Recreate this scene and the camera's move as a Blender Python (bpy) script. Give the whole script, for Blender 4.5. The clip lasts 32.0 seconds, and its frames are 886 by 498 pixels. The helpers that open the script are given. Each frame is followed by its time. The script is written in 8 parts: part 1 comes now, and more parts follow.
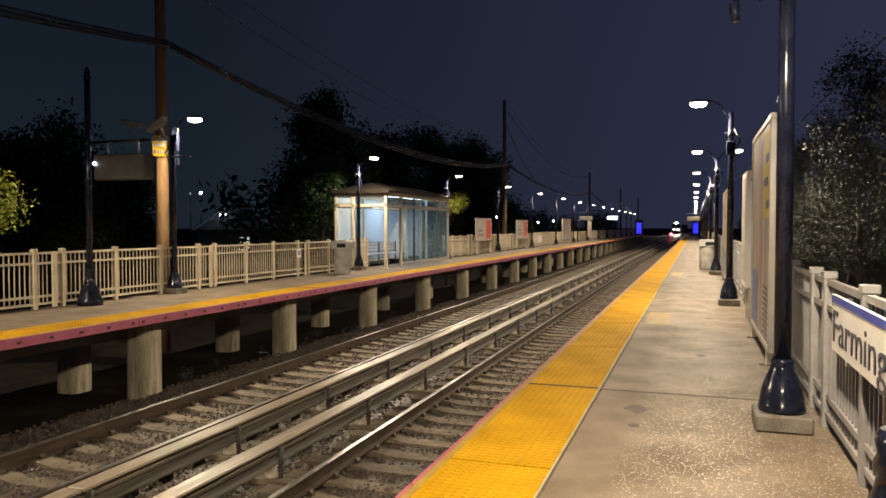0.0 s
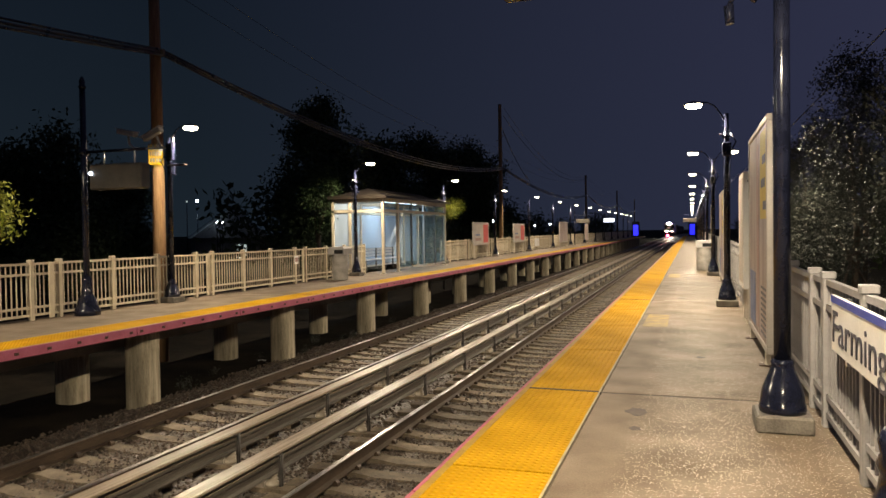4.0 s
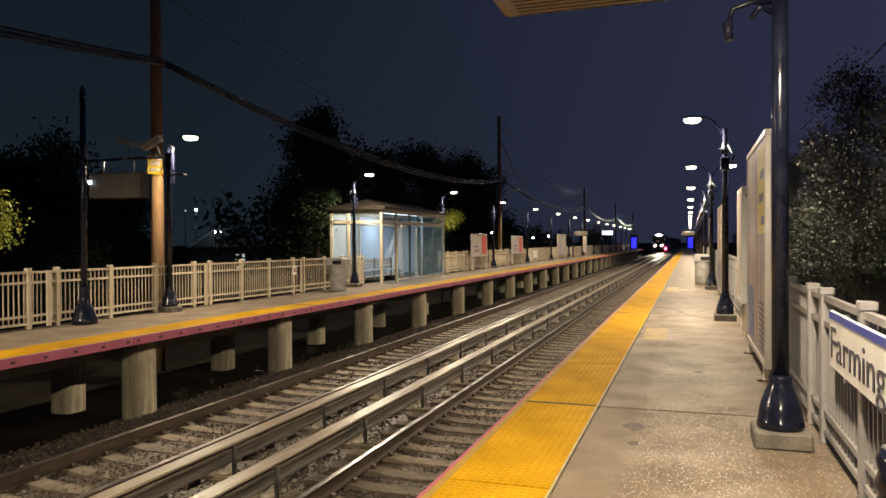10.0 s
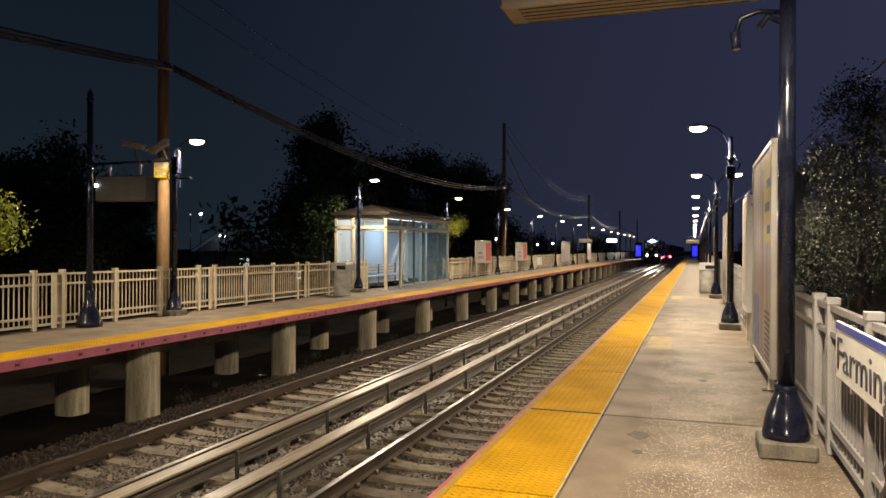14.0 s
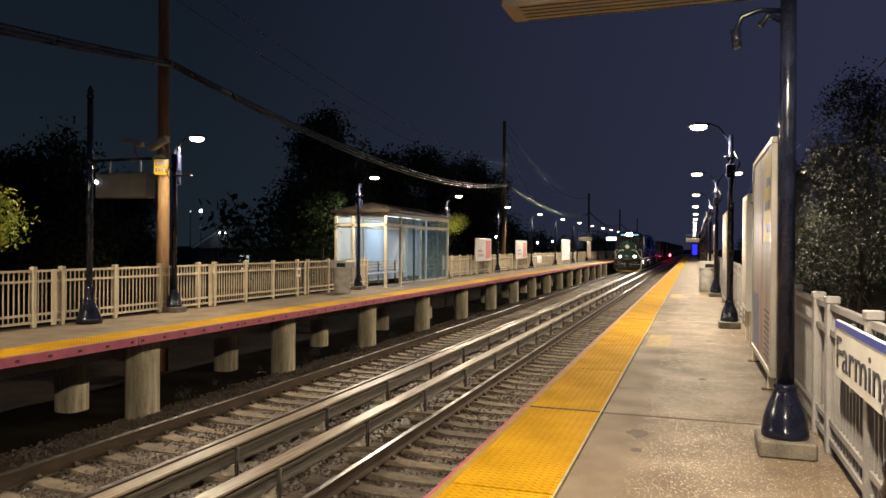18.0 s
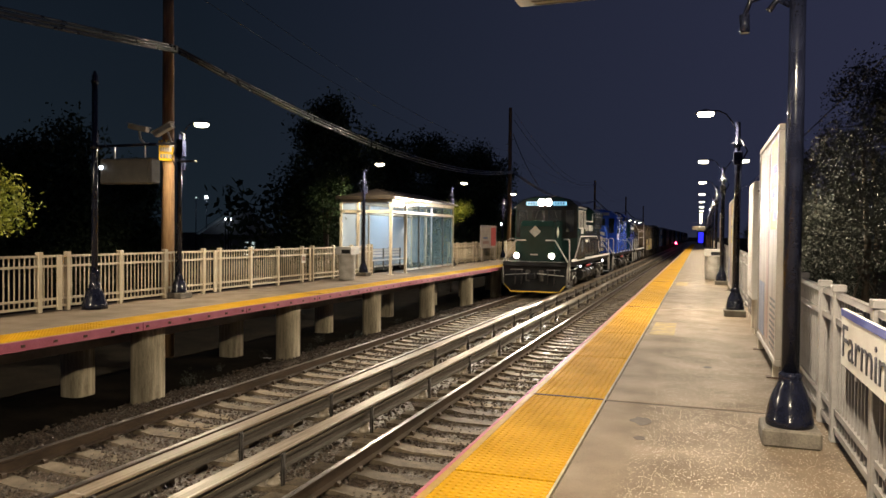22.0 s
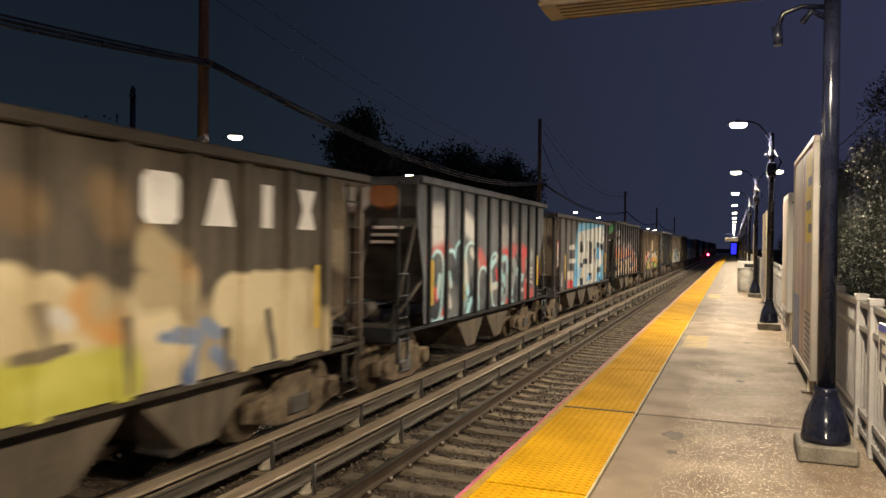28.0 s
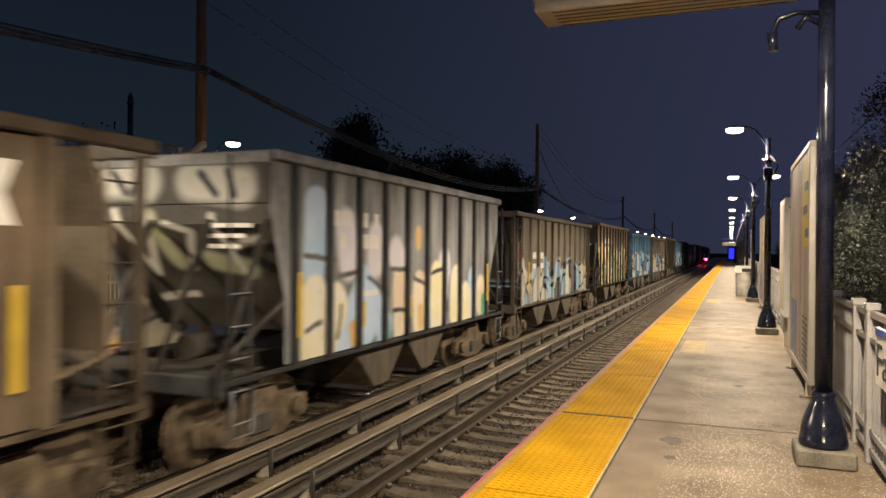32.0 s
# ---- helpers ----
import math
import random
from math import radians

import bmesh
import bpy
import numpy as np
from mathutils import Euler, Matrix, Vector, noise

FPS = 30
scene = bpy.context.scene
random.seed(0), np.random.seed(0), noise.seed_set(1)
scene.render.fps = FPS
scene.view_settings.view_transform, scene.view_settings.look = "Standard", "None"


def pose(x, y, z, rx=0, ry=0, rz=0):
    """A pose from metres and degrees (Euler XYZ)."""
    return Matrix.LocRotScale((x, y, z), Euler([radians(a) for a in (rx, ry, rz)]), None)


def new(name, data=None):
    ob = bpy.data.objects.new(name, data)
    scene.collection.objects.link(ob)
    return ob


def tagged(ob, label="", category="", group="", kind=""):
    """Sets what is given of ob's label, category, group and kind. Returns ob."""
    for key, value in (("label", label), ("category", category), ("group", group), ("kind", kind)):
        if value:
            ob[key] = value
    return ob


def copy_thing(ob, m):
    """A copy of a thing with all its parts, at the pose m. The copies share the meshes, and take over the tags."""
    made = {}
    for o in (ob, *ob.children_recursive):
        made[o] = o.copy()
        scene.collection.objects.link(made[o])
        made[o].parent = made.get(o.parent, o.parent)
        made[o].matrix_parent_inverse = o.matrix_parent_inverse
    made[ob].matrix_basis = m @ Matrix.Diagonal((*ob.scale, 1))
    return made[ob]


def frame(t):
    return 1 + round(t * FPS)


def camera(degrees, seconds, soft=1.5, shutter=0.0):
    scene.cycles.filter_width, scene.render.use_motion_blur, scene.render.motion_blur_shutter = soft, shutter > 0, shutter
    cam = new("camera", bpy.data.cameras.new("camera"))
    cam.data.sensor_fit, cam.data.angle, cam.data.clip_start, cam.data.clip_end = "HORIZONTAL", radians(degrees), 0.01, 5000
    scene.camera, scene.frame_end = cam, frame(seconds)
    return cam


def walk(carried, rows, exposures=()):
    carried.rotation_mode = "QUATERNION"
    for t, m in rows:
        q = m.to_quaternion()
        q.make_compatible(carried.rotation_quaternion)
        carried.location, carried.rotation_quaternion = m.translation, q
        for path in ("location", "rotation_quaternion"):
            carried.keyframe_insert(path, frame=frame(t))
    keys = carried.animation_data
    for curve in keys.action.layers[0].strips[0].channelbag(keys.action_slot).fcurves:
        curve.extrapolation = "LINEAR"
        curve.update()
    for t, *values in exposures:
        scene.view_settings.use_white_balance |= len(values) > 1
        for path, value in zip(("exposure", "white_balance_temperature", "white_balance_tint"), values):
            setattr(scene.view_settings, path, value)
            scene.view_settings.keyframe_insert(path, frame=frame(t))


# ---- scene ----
# A suburban railway station at night: a freight train runs through on the far track.
cam = camera(62.18, 32.0, soft=1.5, shutter=0.35)


def view(turn, tilt, lean, x, y, z):
    return pose(x, y, z, 90 + tilt, 0, turn) @ pose(0, 0, 0, 0, 0, lean)


walk(cam, [(t, view(*row)) for t, *row in (
    (0, 18.939, -1.722, 0.011, 0.018, 0.003, 1.527), (0.5, 18.882, -1.657, 0.000, 0.016, 0.002, 1.532),
    (1, 18.705, -1.532, -0.273, 0.014, 0.004, 1.532), (1.5, 18.707, -1.567, -0.593, 0.013, 0.008, 1.529),
    (2, 18.711, -1.570, -0.795, 0.014, 0.011, 1.528), (2.5, 18.513, -1.509, -0.961, 0.014, 0.013, 1.530),
    (3, 18.499, -1.508, -0.858, 0.012, 0.012, 1.531), (3.5, 18.620, -1.465, -0.807, 0.009, 0.008, 1.533),
    (5.5, 18.801, -0.925, -0.669, 0.006, 0.005, 1.535), (6, 18.726, -0.841, -0.553, 0.004, 0.007, 1.539),
    (6.5, 18.643, -0.841, -0.483, 0.003, 0.006, 1.541), (7, 18.521, -0.832, -0.326, 0.003, 0.005, 1.542),
    (7.5, 18.453, -0.874, -0.293, 0.005, 0.009, 1.541), (8, 18.464, -0.858, -0.278, 0.006, 0.014, 1.540),
    (8.5, 18.488, -0.830, -0.313, 0.004, 0.014, 1.540), (9, 18.553, -0.724, -0.356, 0.003, 0.010, 1.542),
    (9.5, 18.585, -0.598, -0.382, 0.005, 0.006, 1.545), (10, 18.573, -0.497, -0.291, 0.005, 0.004, 1.546),
    (10.5, 18.540, -0.381, -0.257, 0.002, 0.001, 1.547), (11, 18.579, -0.305, -0.156, -0.001, -0.000, 1.548),
    (11.5, 18.652, -0.206, -0.043, -0.004, -0.002, 1.548), (12, 18.729, -0.109, 0.076, -0.006, -0.010, 1.547),
    (12.5, 18.787, -0.047, 0.153, -0.008, -0.015, 1.548), (13, 18.857, 0.012, 0.205, -0.007, -0.013, 1.549),
    (13.5, 18.867, 0.014, 0.265, -0.007, -0.008, 1.548), (14, 18.882, -0.021, 0.247, -0.007, -0.003, 1.547),
    (14.5, 18.878, -0.077, 0.237, -0.007, 0.003, 1.546), (16.5, 18.841, -0.252, 0.306, -0.008, 0.004, 1.547),
    (17, 18.847, -0.245, 0.301, -0.008, 0.002, 1.547), (17.5, 18.851, -0.189, 0.379, -0.007, -0.003, 1.546),
    (18, 18.872, -0.197, 0.414, -0.007, -0.005, 1.547), (18.5, 18.923, -0.245, 0.470, -0.006, -0.001, 1.548),
    (19, 18.968, -0.429, 0.542, -0.005, 0.005, 1.546), (19.5, 18.988, -0.610, 0.600, -0.006, 0.009, 1.546),
    (20, 18.987, -0.773, 0.580, -0.005, 0.007, 1.548), (20.5, 18.983, -0.839, 0.571, -0.005, 0.005, 1.548),
    (21, 18.987, -0.884, 0.644, -0.003, 0.007, 1.548), (21.5, 19.106, -1.019, 0.597, -0.001, 0.015, 1.548),
    (22, 19.285, -1.217, 0.619, -0.003, 0.028, 1.545), (22.5, 19.497, -1.485, 0.660, -0.005, 0.036, 1.541),
    (23, 19.859, -1.821, 0.565, -0.001, 0.036, 1.541), (23.5, 20.360, -1.751, 0.494, 0.004, 0.026, 1.541),
    (24, 20.856, -1.502, 0.577, 0.001, 0.007, 1.544), (24.5, 21.293, -1.360, 0.581, -0.003, -0.010, 1.549),
    (25, 21.654, -1.176, 0.541, -0.003, -0.020, 1.550), (25.5, 21.938, -1.052, 0.549, -0.002, -0.028, 1.552),
    (27.5, 21.669, -0.441, 0.644, -0.003, -0.030, 1.556), (28, 21.543, -0.404, 0.730, -0.003, -0.023, 1.557),
    (28.5, 21.431, -0.366, 0.746, -0.004, -0.024, 1.557), (29, 21.356, -0.304, 0.643, -0.003, -0.031, 1.561),
    (29.5, 21.297, -0.211, 0.561, -0.003, -0.036, 1.562), (30, 21.242, -0.126, 0.576, -0.004, -0.038, 1.561),
    (30.5, 21.219, -0.101, 0.534, -0.003, -0.034, 1.560), (31, 21.249, -0.054, 0.530, -0.002, -0.028, 1.557),
    (31.5, 21.314, 0.032, 0.523, 0.001, -0.026, 1.556), (32, 21.399, 0.047, 0.517, 0.004, -0.029, 1.560),
)], exposures=[(0, 0.25), (20, 0.25), (22, 0.18), (24, 0.30), (26.5, 0.46), (32, 0.46)])

# ---- plan (metres; y runs along the track, z = 0 is the platform floor) ----
EDGE_R, EDGE_L = -1.578, -8.792
TRACK_R, TRACK_L = -3.278, -7.092
RAIL, GROUND = -1.22, -1.50
FENCE_R, FENCE_L = 0.99, -11.45
Y0, Y1 = -14.0, 152.0
LAMP_STEP, LAMP_R, LAMP_L = 9.75, (0.655, 15.35), (-11.25, 13.9)

# ---- night sky and exposure ----
world = bpy.data.worlds.new("night")
scene.world = world
world.use_nodes = True
wn, wl = world.node_tree.nodes, world.node_tree.links
wbg = wn["Background"]
wco = wn.new("ShaderNodeTexCoord")
wsep = wn.new("ShaderNodeSeparateXYZ")
wramp = wn.new("ShaderNodeValToRGB")
wl.new(wco.outputs["Generated"], wsep.inputs[0])
wl.new(wsep.outputs["Z"], wramp.inputs[0])
wside = wn.new("ShaderNodeMapRange")
wside.inputs["From Min"].default_value, wside.inputs["From Max"].default_value = -0.60, 0.30
wl.new(wsep.outputs["X"], wside.inputs["Value"])
wmix = wn.new("ShaderNodeMix")
wmix.data_type = "RGBA"
wl.new(wside.outputs[0], wmix.inputs[0])
wl.new(wramp.outputs[0], wmix.inputs[6])
wmix.inputs[7].default_value = (0.0235, 0.0255, 0.0530, 1)
wl.new(wmix.outputs[2], wbg.inputs[0])
wramp.color_ramp.elements[0].color = (0.0088, 0.0140, 0.0200, 1)
wramp.color_ramp.elements[0].position = 0.0
wramp.color_ramp.elements[1].color = (0.0050, 0.0084, 0.0145, 1)
wramp.color_ramp.elements[1].position = 0.34
wbg.inputs[1].default_value = 1.0
scene.view_settings.exposure = 0.0

WARM, LAMP_W = (1.0, 0.83, 0.60), 1400


def bulb(x, y, z=3.81, power=LAMP_W):
    """A hooded platform lamp's light: wide, and cut off above the hood's rim."""
    return lamp_light("lamp_bulb", "SPOT", pose(x, y, z), power, WARM, 0.045, 176)


def lamp_light(name, kind, m, power, colour, size=0.3, cone=None):
    data = bpy.data.lights.new(name, kind)
    data.energy, data.color = power, colour
    if kind == "AREA":
        data.shape, data.size = "DISK", size
    else:
        data.shadow_soft_size = size
    if cone:
        data.spot_size, data.spot_blend = radians(cone), 0.36
    ob = new(name, data)
    ob.matrix_world = m
    return ob


# ---- materials ----
def surface(name, a, b, rough=0.6, metal=0.0, scale=3.0, grain=40.0, bump=0.15, rough_b=None, spec=0.5, coat=0.0, vary=0.0, streak=None):
    """Two colours mixed by coarse and fine noise, with uneven gloss and fine relief."""
    m = bpy.data.materials.new(name)
    m.use_nodes = True
    n, l = m.node_tree.nodes, m.node_tree.links
    p = n["Principled BSDF"]
    co = n.new("ShaderNodeTexCoord")
    src = co.outputs["Object"]
    if streak:
        mp = n.new("ShaderNodeMapping")
        mp.inputs["Scale"].default_value = streak
        l.new(src, mp.inputs[0])
        src = mp.outputs[0]
    big, fine = n.new("ShaderNodeTexNoise"), n.new("ShaderNodeTexNoise")
    for t, s, d in ((big, scale, 5), (fine, grain, 3)):
        t.inputs["Scale"].default_value, t.inputs["Detail"].default_value = s, d
        l.new(src, t.inputs["Vector"])
    add = n.new("ShaderNodeMath")
    add.operation = "MULTIPLY_ADD"
    l.new(fine.outputs["Fac"], add.inputs[0])
    add.inputs[1].default_value = 0.45
    l.new(big.outputs["Fac"], add.inputs[2])
    ramp = n.new("ShaderNodeValToRGB")
    ramp.color_ramp.elements[0].color, ramp.color_ramp.elements[0].position = (*a, 1), 0.52
    ramp.color_ramp.elements[1].color, ramp.color_ramp.elements[1].position = (*b, 1), 0.92
    l.new(add.outputs[0], ramp.inputs[0])
    out = ramp.outputs[0]
    if vary:
        info = n.new("ShaderNodeObjectInfo")
        hsv = n.new("ShaderNodeHueSaturation")
        mr = n.new("ShaderNodeMapRange")
        mr.inputs["To Min"].default_value, mr.inputs["To Max"].default_value = 1 - vary, 1 + vary
        l.new(info.outputs["Random"], mr.inputs["Value"])
        l.new(mr.outputs[0], hsv.inputs["Value"])
        l.new(out, hsv.inputs["Color"])
        out = hsv.outputs[0]
    l.new(out, p.inputs["Base Color"])
    rr = n.new("ShaderNodeMapRange")
    rr.inputs["From Min"].default_value, rr.inputs["From Max"].default_value = 0.35, 0.65
    rr.inputs["To Min"].default_value, rr.inputs["To Max"].default_value = rough, rough if rough_b is None else rough_b
    l.new(big.outputs["Fac"], rr.inputs["Value"])
    l.new(rr.outputs[0], p.inputs["Roughness"])
    p.inputs["Metallic"].default_value = metal
    p.inputs["Specular IOR Level"].default_value = spec
    p.inputs["Coat Weight"].default_value = coat
    if bump:
        bp = n.new("ShaderNodeBump")
        bp.inputs["Strength"].default_value, bp.inputs["Distance"].default_value = bump, 0.01
        l.new(fine.outputs["Fac"], bp.inputs["Height"])
        l.new(bp.outputs[0], p.inputs["Normal"])
    return m


def glow(name, colour, strength):
    m = bpy.data.materials.new(name)
    m.use_nodes = True
    p = m.node_tree.nodes["Principled BSDF"]
    p.inputs["Base Color"].default_value = (0.8, 0.8, 0.8, 1)
    p.inputs["Emission Color"].default_value = (*colour, 1)
    p.inputs["Emission Strength"].default_value = strength
    return m


def glass_pane(name, tint, rough=0.02, alpha=0.25):
    m = bpy.data.materials.new(name)
    m.use_nodes = True
    p = m.node_tree.nodes["Principled BSDF"]
    p.inputs["Base Color"].default_value = (*tint, 1)
    p.inputs["Roughness"].default_value = rough
    p.inputs["Alpha"].default_value = alpha
    p.inputs["Specular IOR Level"].default_value = 0.8
    return m


CONCRETE = surface("platform concrete", (0.118, 0.089, 0.062), (0.192, 0.147, 0.106), 0.85, 0, 1.7, 70, 0.35, 0.70, 0.3)
SLABSIDE = surface("slab edge concrete", (0.16, 0.14, 0.12), (0.26, 0.23, 0.19), 0.8, 0, 2, 40, 0.4)
COLUMN = surface("column concrete", (0.17, 0.145, 0.095), (0.46, 0.40, 0.29), 0.85, 0, 2.6, 30, 0.4, streak=(4.5, 4.5, 0.45))
BLOCK = surface("lamp footing concrete", (0.060, 0.052, 0.042), (0.17, 0.150, 0.122), 0.7, 0, 5, 60, 0.5)
PINK = surface("faded red edge board", (0.27, 0.055, 0.090), (0.38, 0.098, 0.150), 0.6, 0, 2.5, 50, 0.2)
BOLT = surface("rusty bolt", (0.05, 0.03, 0.025), (0.10, 0.06, 0.04), 0.7, 0.6, 20, 90, 0.3)
BALLAST = surface("ballast stone", (0.012, 0.0095, 0.007), (0.100, 0.071, 0.047), 0.66, 0, 26, 60, 0.8, 0.36, 0.5)
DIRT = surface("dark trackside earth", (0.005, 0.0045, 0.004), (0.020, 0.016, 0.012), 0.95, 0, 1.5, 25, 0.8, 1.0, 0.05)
TIE = surface("concrete railway tie", (0.066, 0.052, 0.034), (0.180, 0.142, 0.096), 0.75, 0, 5, 45, 0.5, vary=0.35)
RAILHEAD = surface("polished rail head", (0.30, 0.27, 0.24), (0.46, 0.43, 0.40), 0.26, 1.0, 2, 60, 0.05, 0.40, streak=(30, 0.6, 30))
RAILSIDE = surface("rusty rail side", (0.034, 0.022, 0.014), (0.080, 0.054, 0.034), 0.55, 0.3, 6, 50, 0.3, streak=(1, 0.3, 1))
COVER = surface("weathered third-rail cover board", (0.135, 0.104, 0.072), (0.330, 0.260, 0.188), 0.46, 0, 3.0, 40, 0.08, 0.31, 0.5, streak=(12, 0.35, 12))
CONDUCTOR = surface("dark conductor rail", (0.060, 0.052, 0.043), (0.150, 0.130, 0.108), 0.46, 0.3, 4, 50, 0.2, streak=(6, 0.3, 6))
IRON = surface("dark cast iron", (0.05, 0.047, 0.044), (0.11, 0.10, 0.09), 0.6, 0.3, 8, 60, 0.2)
INSUL = surface("glazed insulator", (0.30, 0.26, 0.20), (0.45, 0.40, 0.32), 0.3, 0, 10, 60, 0.1)
FENCE = surface("cream fence paint", (0.4, 0.336, 0.236), (0.528, 0.46, 0.336), 0.5, 0, 4, 50, 0.12)
FENCEGREY = surface("grey-white fence paint", (0.215, 0.206, 0.203), (0.300, 0.288, 0.284), 0.5, 0, 4, 50, 0.12)
BLACK = surface("black gloss pole paint", (0.005, 0.006, 0.013), (0.011, 0.013, 0.026), 0.13, 0, 6, 60, 0.02, 0.22, 0.4)
WHITE = surface("white enamel", (0.66, 0.65, 0.62), (0.80, 0.79, 0.76), 0.4, 0, 3, 50, 0.05)
CREAM = surface("cream sheet metal", (0.48, 0.42, 0.34), (0.62, 0.56, 0.46), 0.45, 0, 3, 50, 0.08)
TAN = surface("tan shelter frame", (0.42, 0.36, 0.26), (0.56, 0.49, 0.37), 0.45, 0, 4, 60, 0.08)
ALU = surface("mill aluminium", (0.50, 0.50, 0.50), (0.66, 0.66, 0.66), 0.35, 0.8, 5, 80, 0.06)
ROOFM = surface("shelter metal roof", (0.018, 0.014, 0.011), (0.036, 0.029, 0.022), 0.30, 0.3, 3, 40, 0.1)
WOODPOLE = surface("weathered utility pole", (0.13, 0.072, 0.030), (0.25, 0.145, 0.066), 0.85, 0, 3, 20, 0.5, streak=(14, 14, 0.8))
GREYBIN = surface("grey bin plastic", (0.26, 0.26, 0.25), (0.38, 0.37, 0.35), 0.5, 0, 4, 60, 0.1)
PEBBLE = surface("pebbled concrete", (0.21, 0.20, 0.18), (0.36, 0.34, 0.31), 0.75, 0, 5, 90, 0.4)
FADEDLINE = surface("faded white line paint", (0.22, 0.175, 0.10), (0.40, 0.34, 0.24), 0.7, 0, 6, 60, 0.1)
PATCH = surface("worn yellow patch paint", (0.135, 0.096, 0.040), (0.28, 0.185, 0.022), 0.7, 0, 5, 50, 0.2)
WIRE = surface("wet cable sheath", (0.008, 0.008, 0.009), (0.020, 0.020, 0.022), 0.26, 0, 4, 40, 0, 0.34, 0.6)
BARK = surface("bark", (0.035, 0.025, 0.018), (0.08, 0.06, 0.042), 0.9, 0, 5, 30, 0.7)
LEAF = surface("dark foliage", (0.022, 0.034, 0.018), (0.050, 0.066, 0.032), 0.7, 0, 1.2, 9, 0, 0.8, 0.10, vary=0.2)
LEAFMID = surface("green foliage", (0.010, 0.022, 0.008), (0.026, 0.042, 0.014), 0.6, 0, 1.6, 9, 0, 0.7, 0.15)
LEAFLIT = surface("yellow-green foliage", (0.13, 0.17, 0.016), (0.32, 0.33, 0.040), 0.5, 0, 2, 9, 0)
INK = surface("blue-grey sign ink", (0.030, 0.030, 0.05), (0.045, 0.045, 0.07), 0.5, 0, 5, 40, 0)
BLUEBAND = surface("blue sign band", (0.03, 0.05, 0.32), (0.05, 0.08, 0.42), 0.4, 0, 5, 40, 0)
YELLOWSIGN = surface("yellow notice", (0.30, 0.185, 0.001), (0.36, 0.225, 0.002), 0.7, 0, 5, 40, 0, 0.8, 0.1)
LAMPGLOW = glow("lamp lens", (1.0, 0.84, 0.58), 14.0)


def tactile(name):
    """Worn yellow tactile paving with rows of small domes."""
    m = surface(name, (0.375, 0.196, 0.0008), (0.540, 0.290, 0.0012), 0.85, 0, 1.6, 30, 0.0, 0.75, 0.08)
    n, l = m.node_tree.nodes, m.node_tree.links
    co = n.new("ShaderNodeTexCoord")
    sep = n.new("ShaderNodeSeparateXYZ")
    l.new(co.outputs["Object"], sep.inputs[0])
    outs = []
    for axis in ("X", "Y"):
        k = n.new("ShaderNodeMath")
        k.operation = "MULTIPLY"
        k.inputs[1].default_value = 2 * math.pi / 0.058
        s = n.new("ShaderNodeMath")
        s.operation = "SINE"
        l.new(sep.outputs[axis], k.inputs[0])
        l.new(k.outputs[0], s.inputs[0])
        outs.append(s.outputs[0])
    mul = n.new("ShaderNodeMath")
    mul.operation = "ADD"
    l.new(outs[0], mul.inputs[0])
    l.new(outs[1], mul.inputs[1])
    mx = n.new("ShaderNodeMath")
    mx.operation = "MAXIMUM"
    mx.inputs[1].default_value = 0.2
    l.new(mul.outputs[0], mx.inputs[0])
    bp = n.new("ShaderNodeBump")
    bp.inputs["Strength"].default_value, bp.inputs["Distance"].default_value = 1.0, 0.008
    # Base colour is multiplied darker in the dips between the domes.
    dip_tone = n.new("ShaderNodeMapRange")
    dip_tone.inputs["From Min"].default_value, dip_tone.inputs["From Max"].default_value = 0.2, 0.9
    dip_tone.inputs["To Min"].default_value = 0.90
    l.new(mx.outputs[0], dip_tone.inputs["Value"])
    shade = n.new("ShaderNodeMix")
    shade.data_type, shade.blend_type = "RGBA", "MULTIPLY"
    shade.inputs[0].default_value = 1.0
    p = n["Principled BSDF"]
    l.new(p.inputs["Base Color"].links[0].from_socket, shade.inputs[6])
    l.new(dip_tone.outputs[0], shade.inputs[7])
    l.new(shade.outputs[2], p.inputs["Base Color"])
    l.new(mx.outputs[0], bp.inputs["Height"])
    l.new(bp.outputs[0], n["Principled BSDF"].inputs["Normal"])
    return m


SEAL = surface("dark joint seal", (0.018, 0.013, 0.009), (0.045, 0.032, 0.02), 0.8, 0, 9, 50, 0.2)
WORN = surface("worn yellow paint", (0.215, 0.128, 0.016), (0.320, 0.195, 0.020), 0.6, 0, 6, 60, 0.2)
TACTILE = tactile("yellow tactile paving")


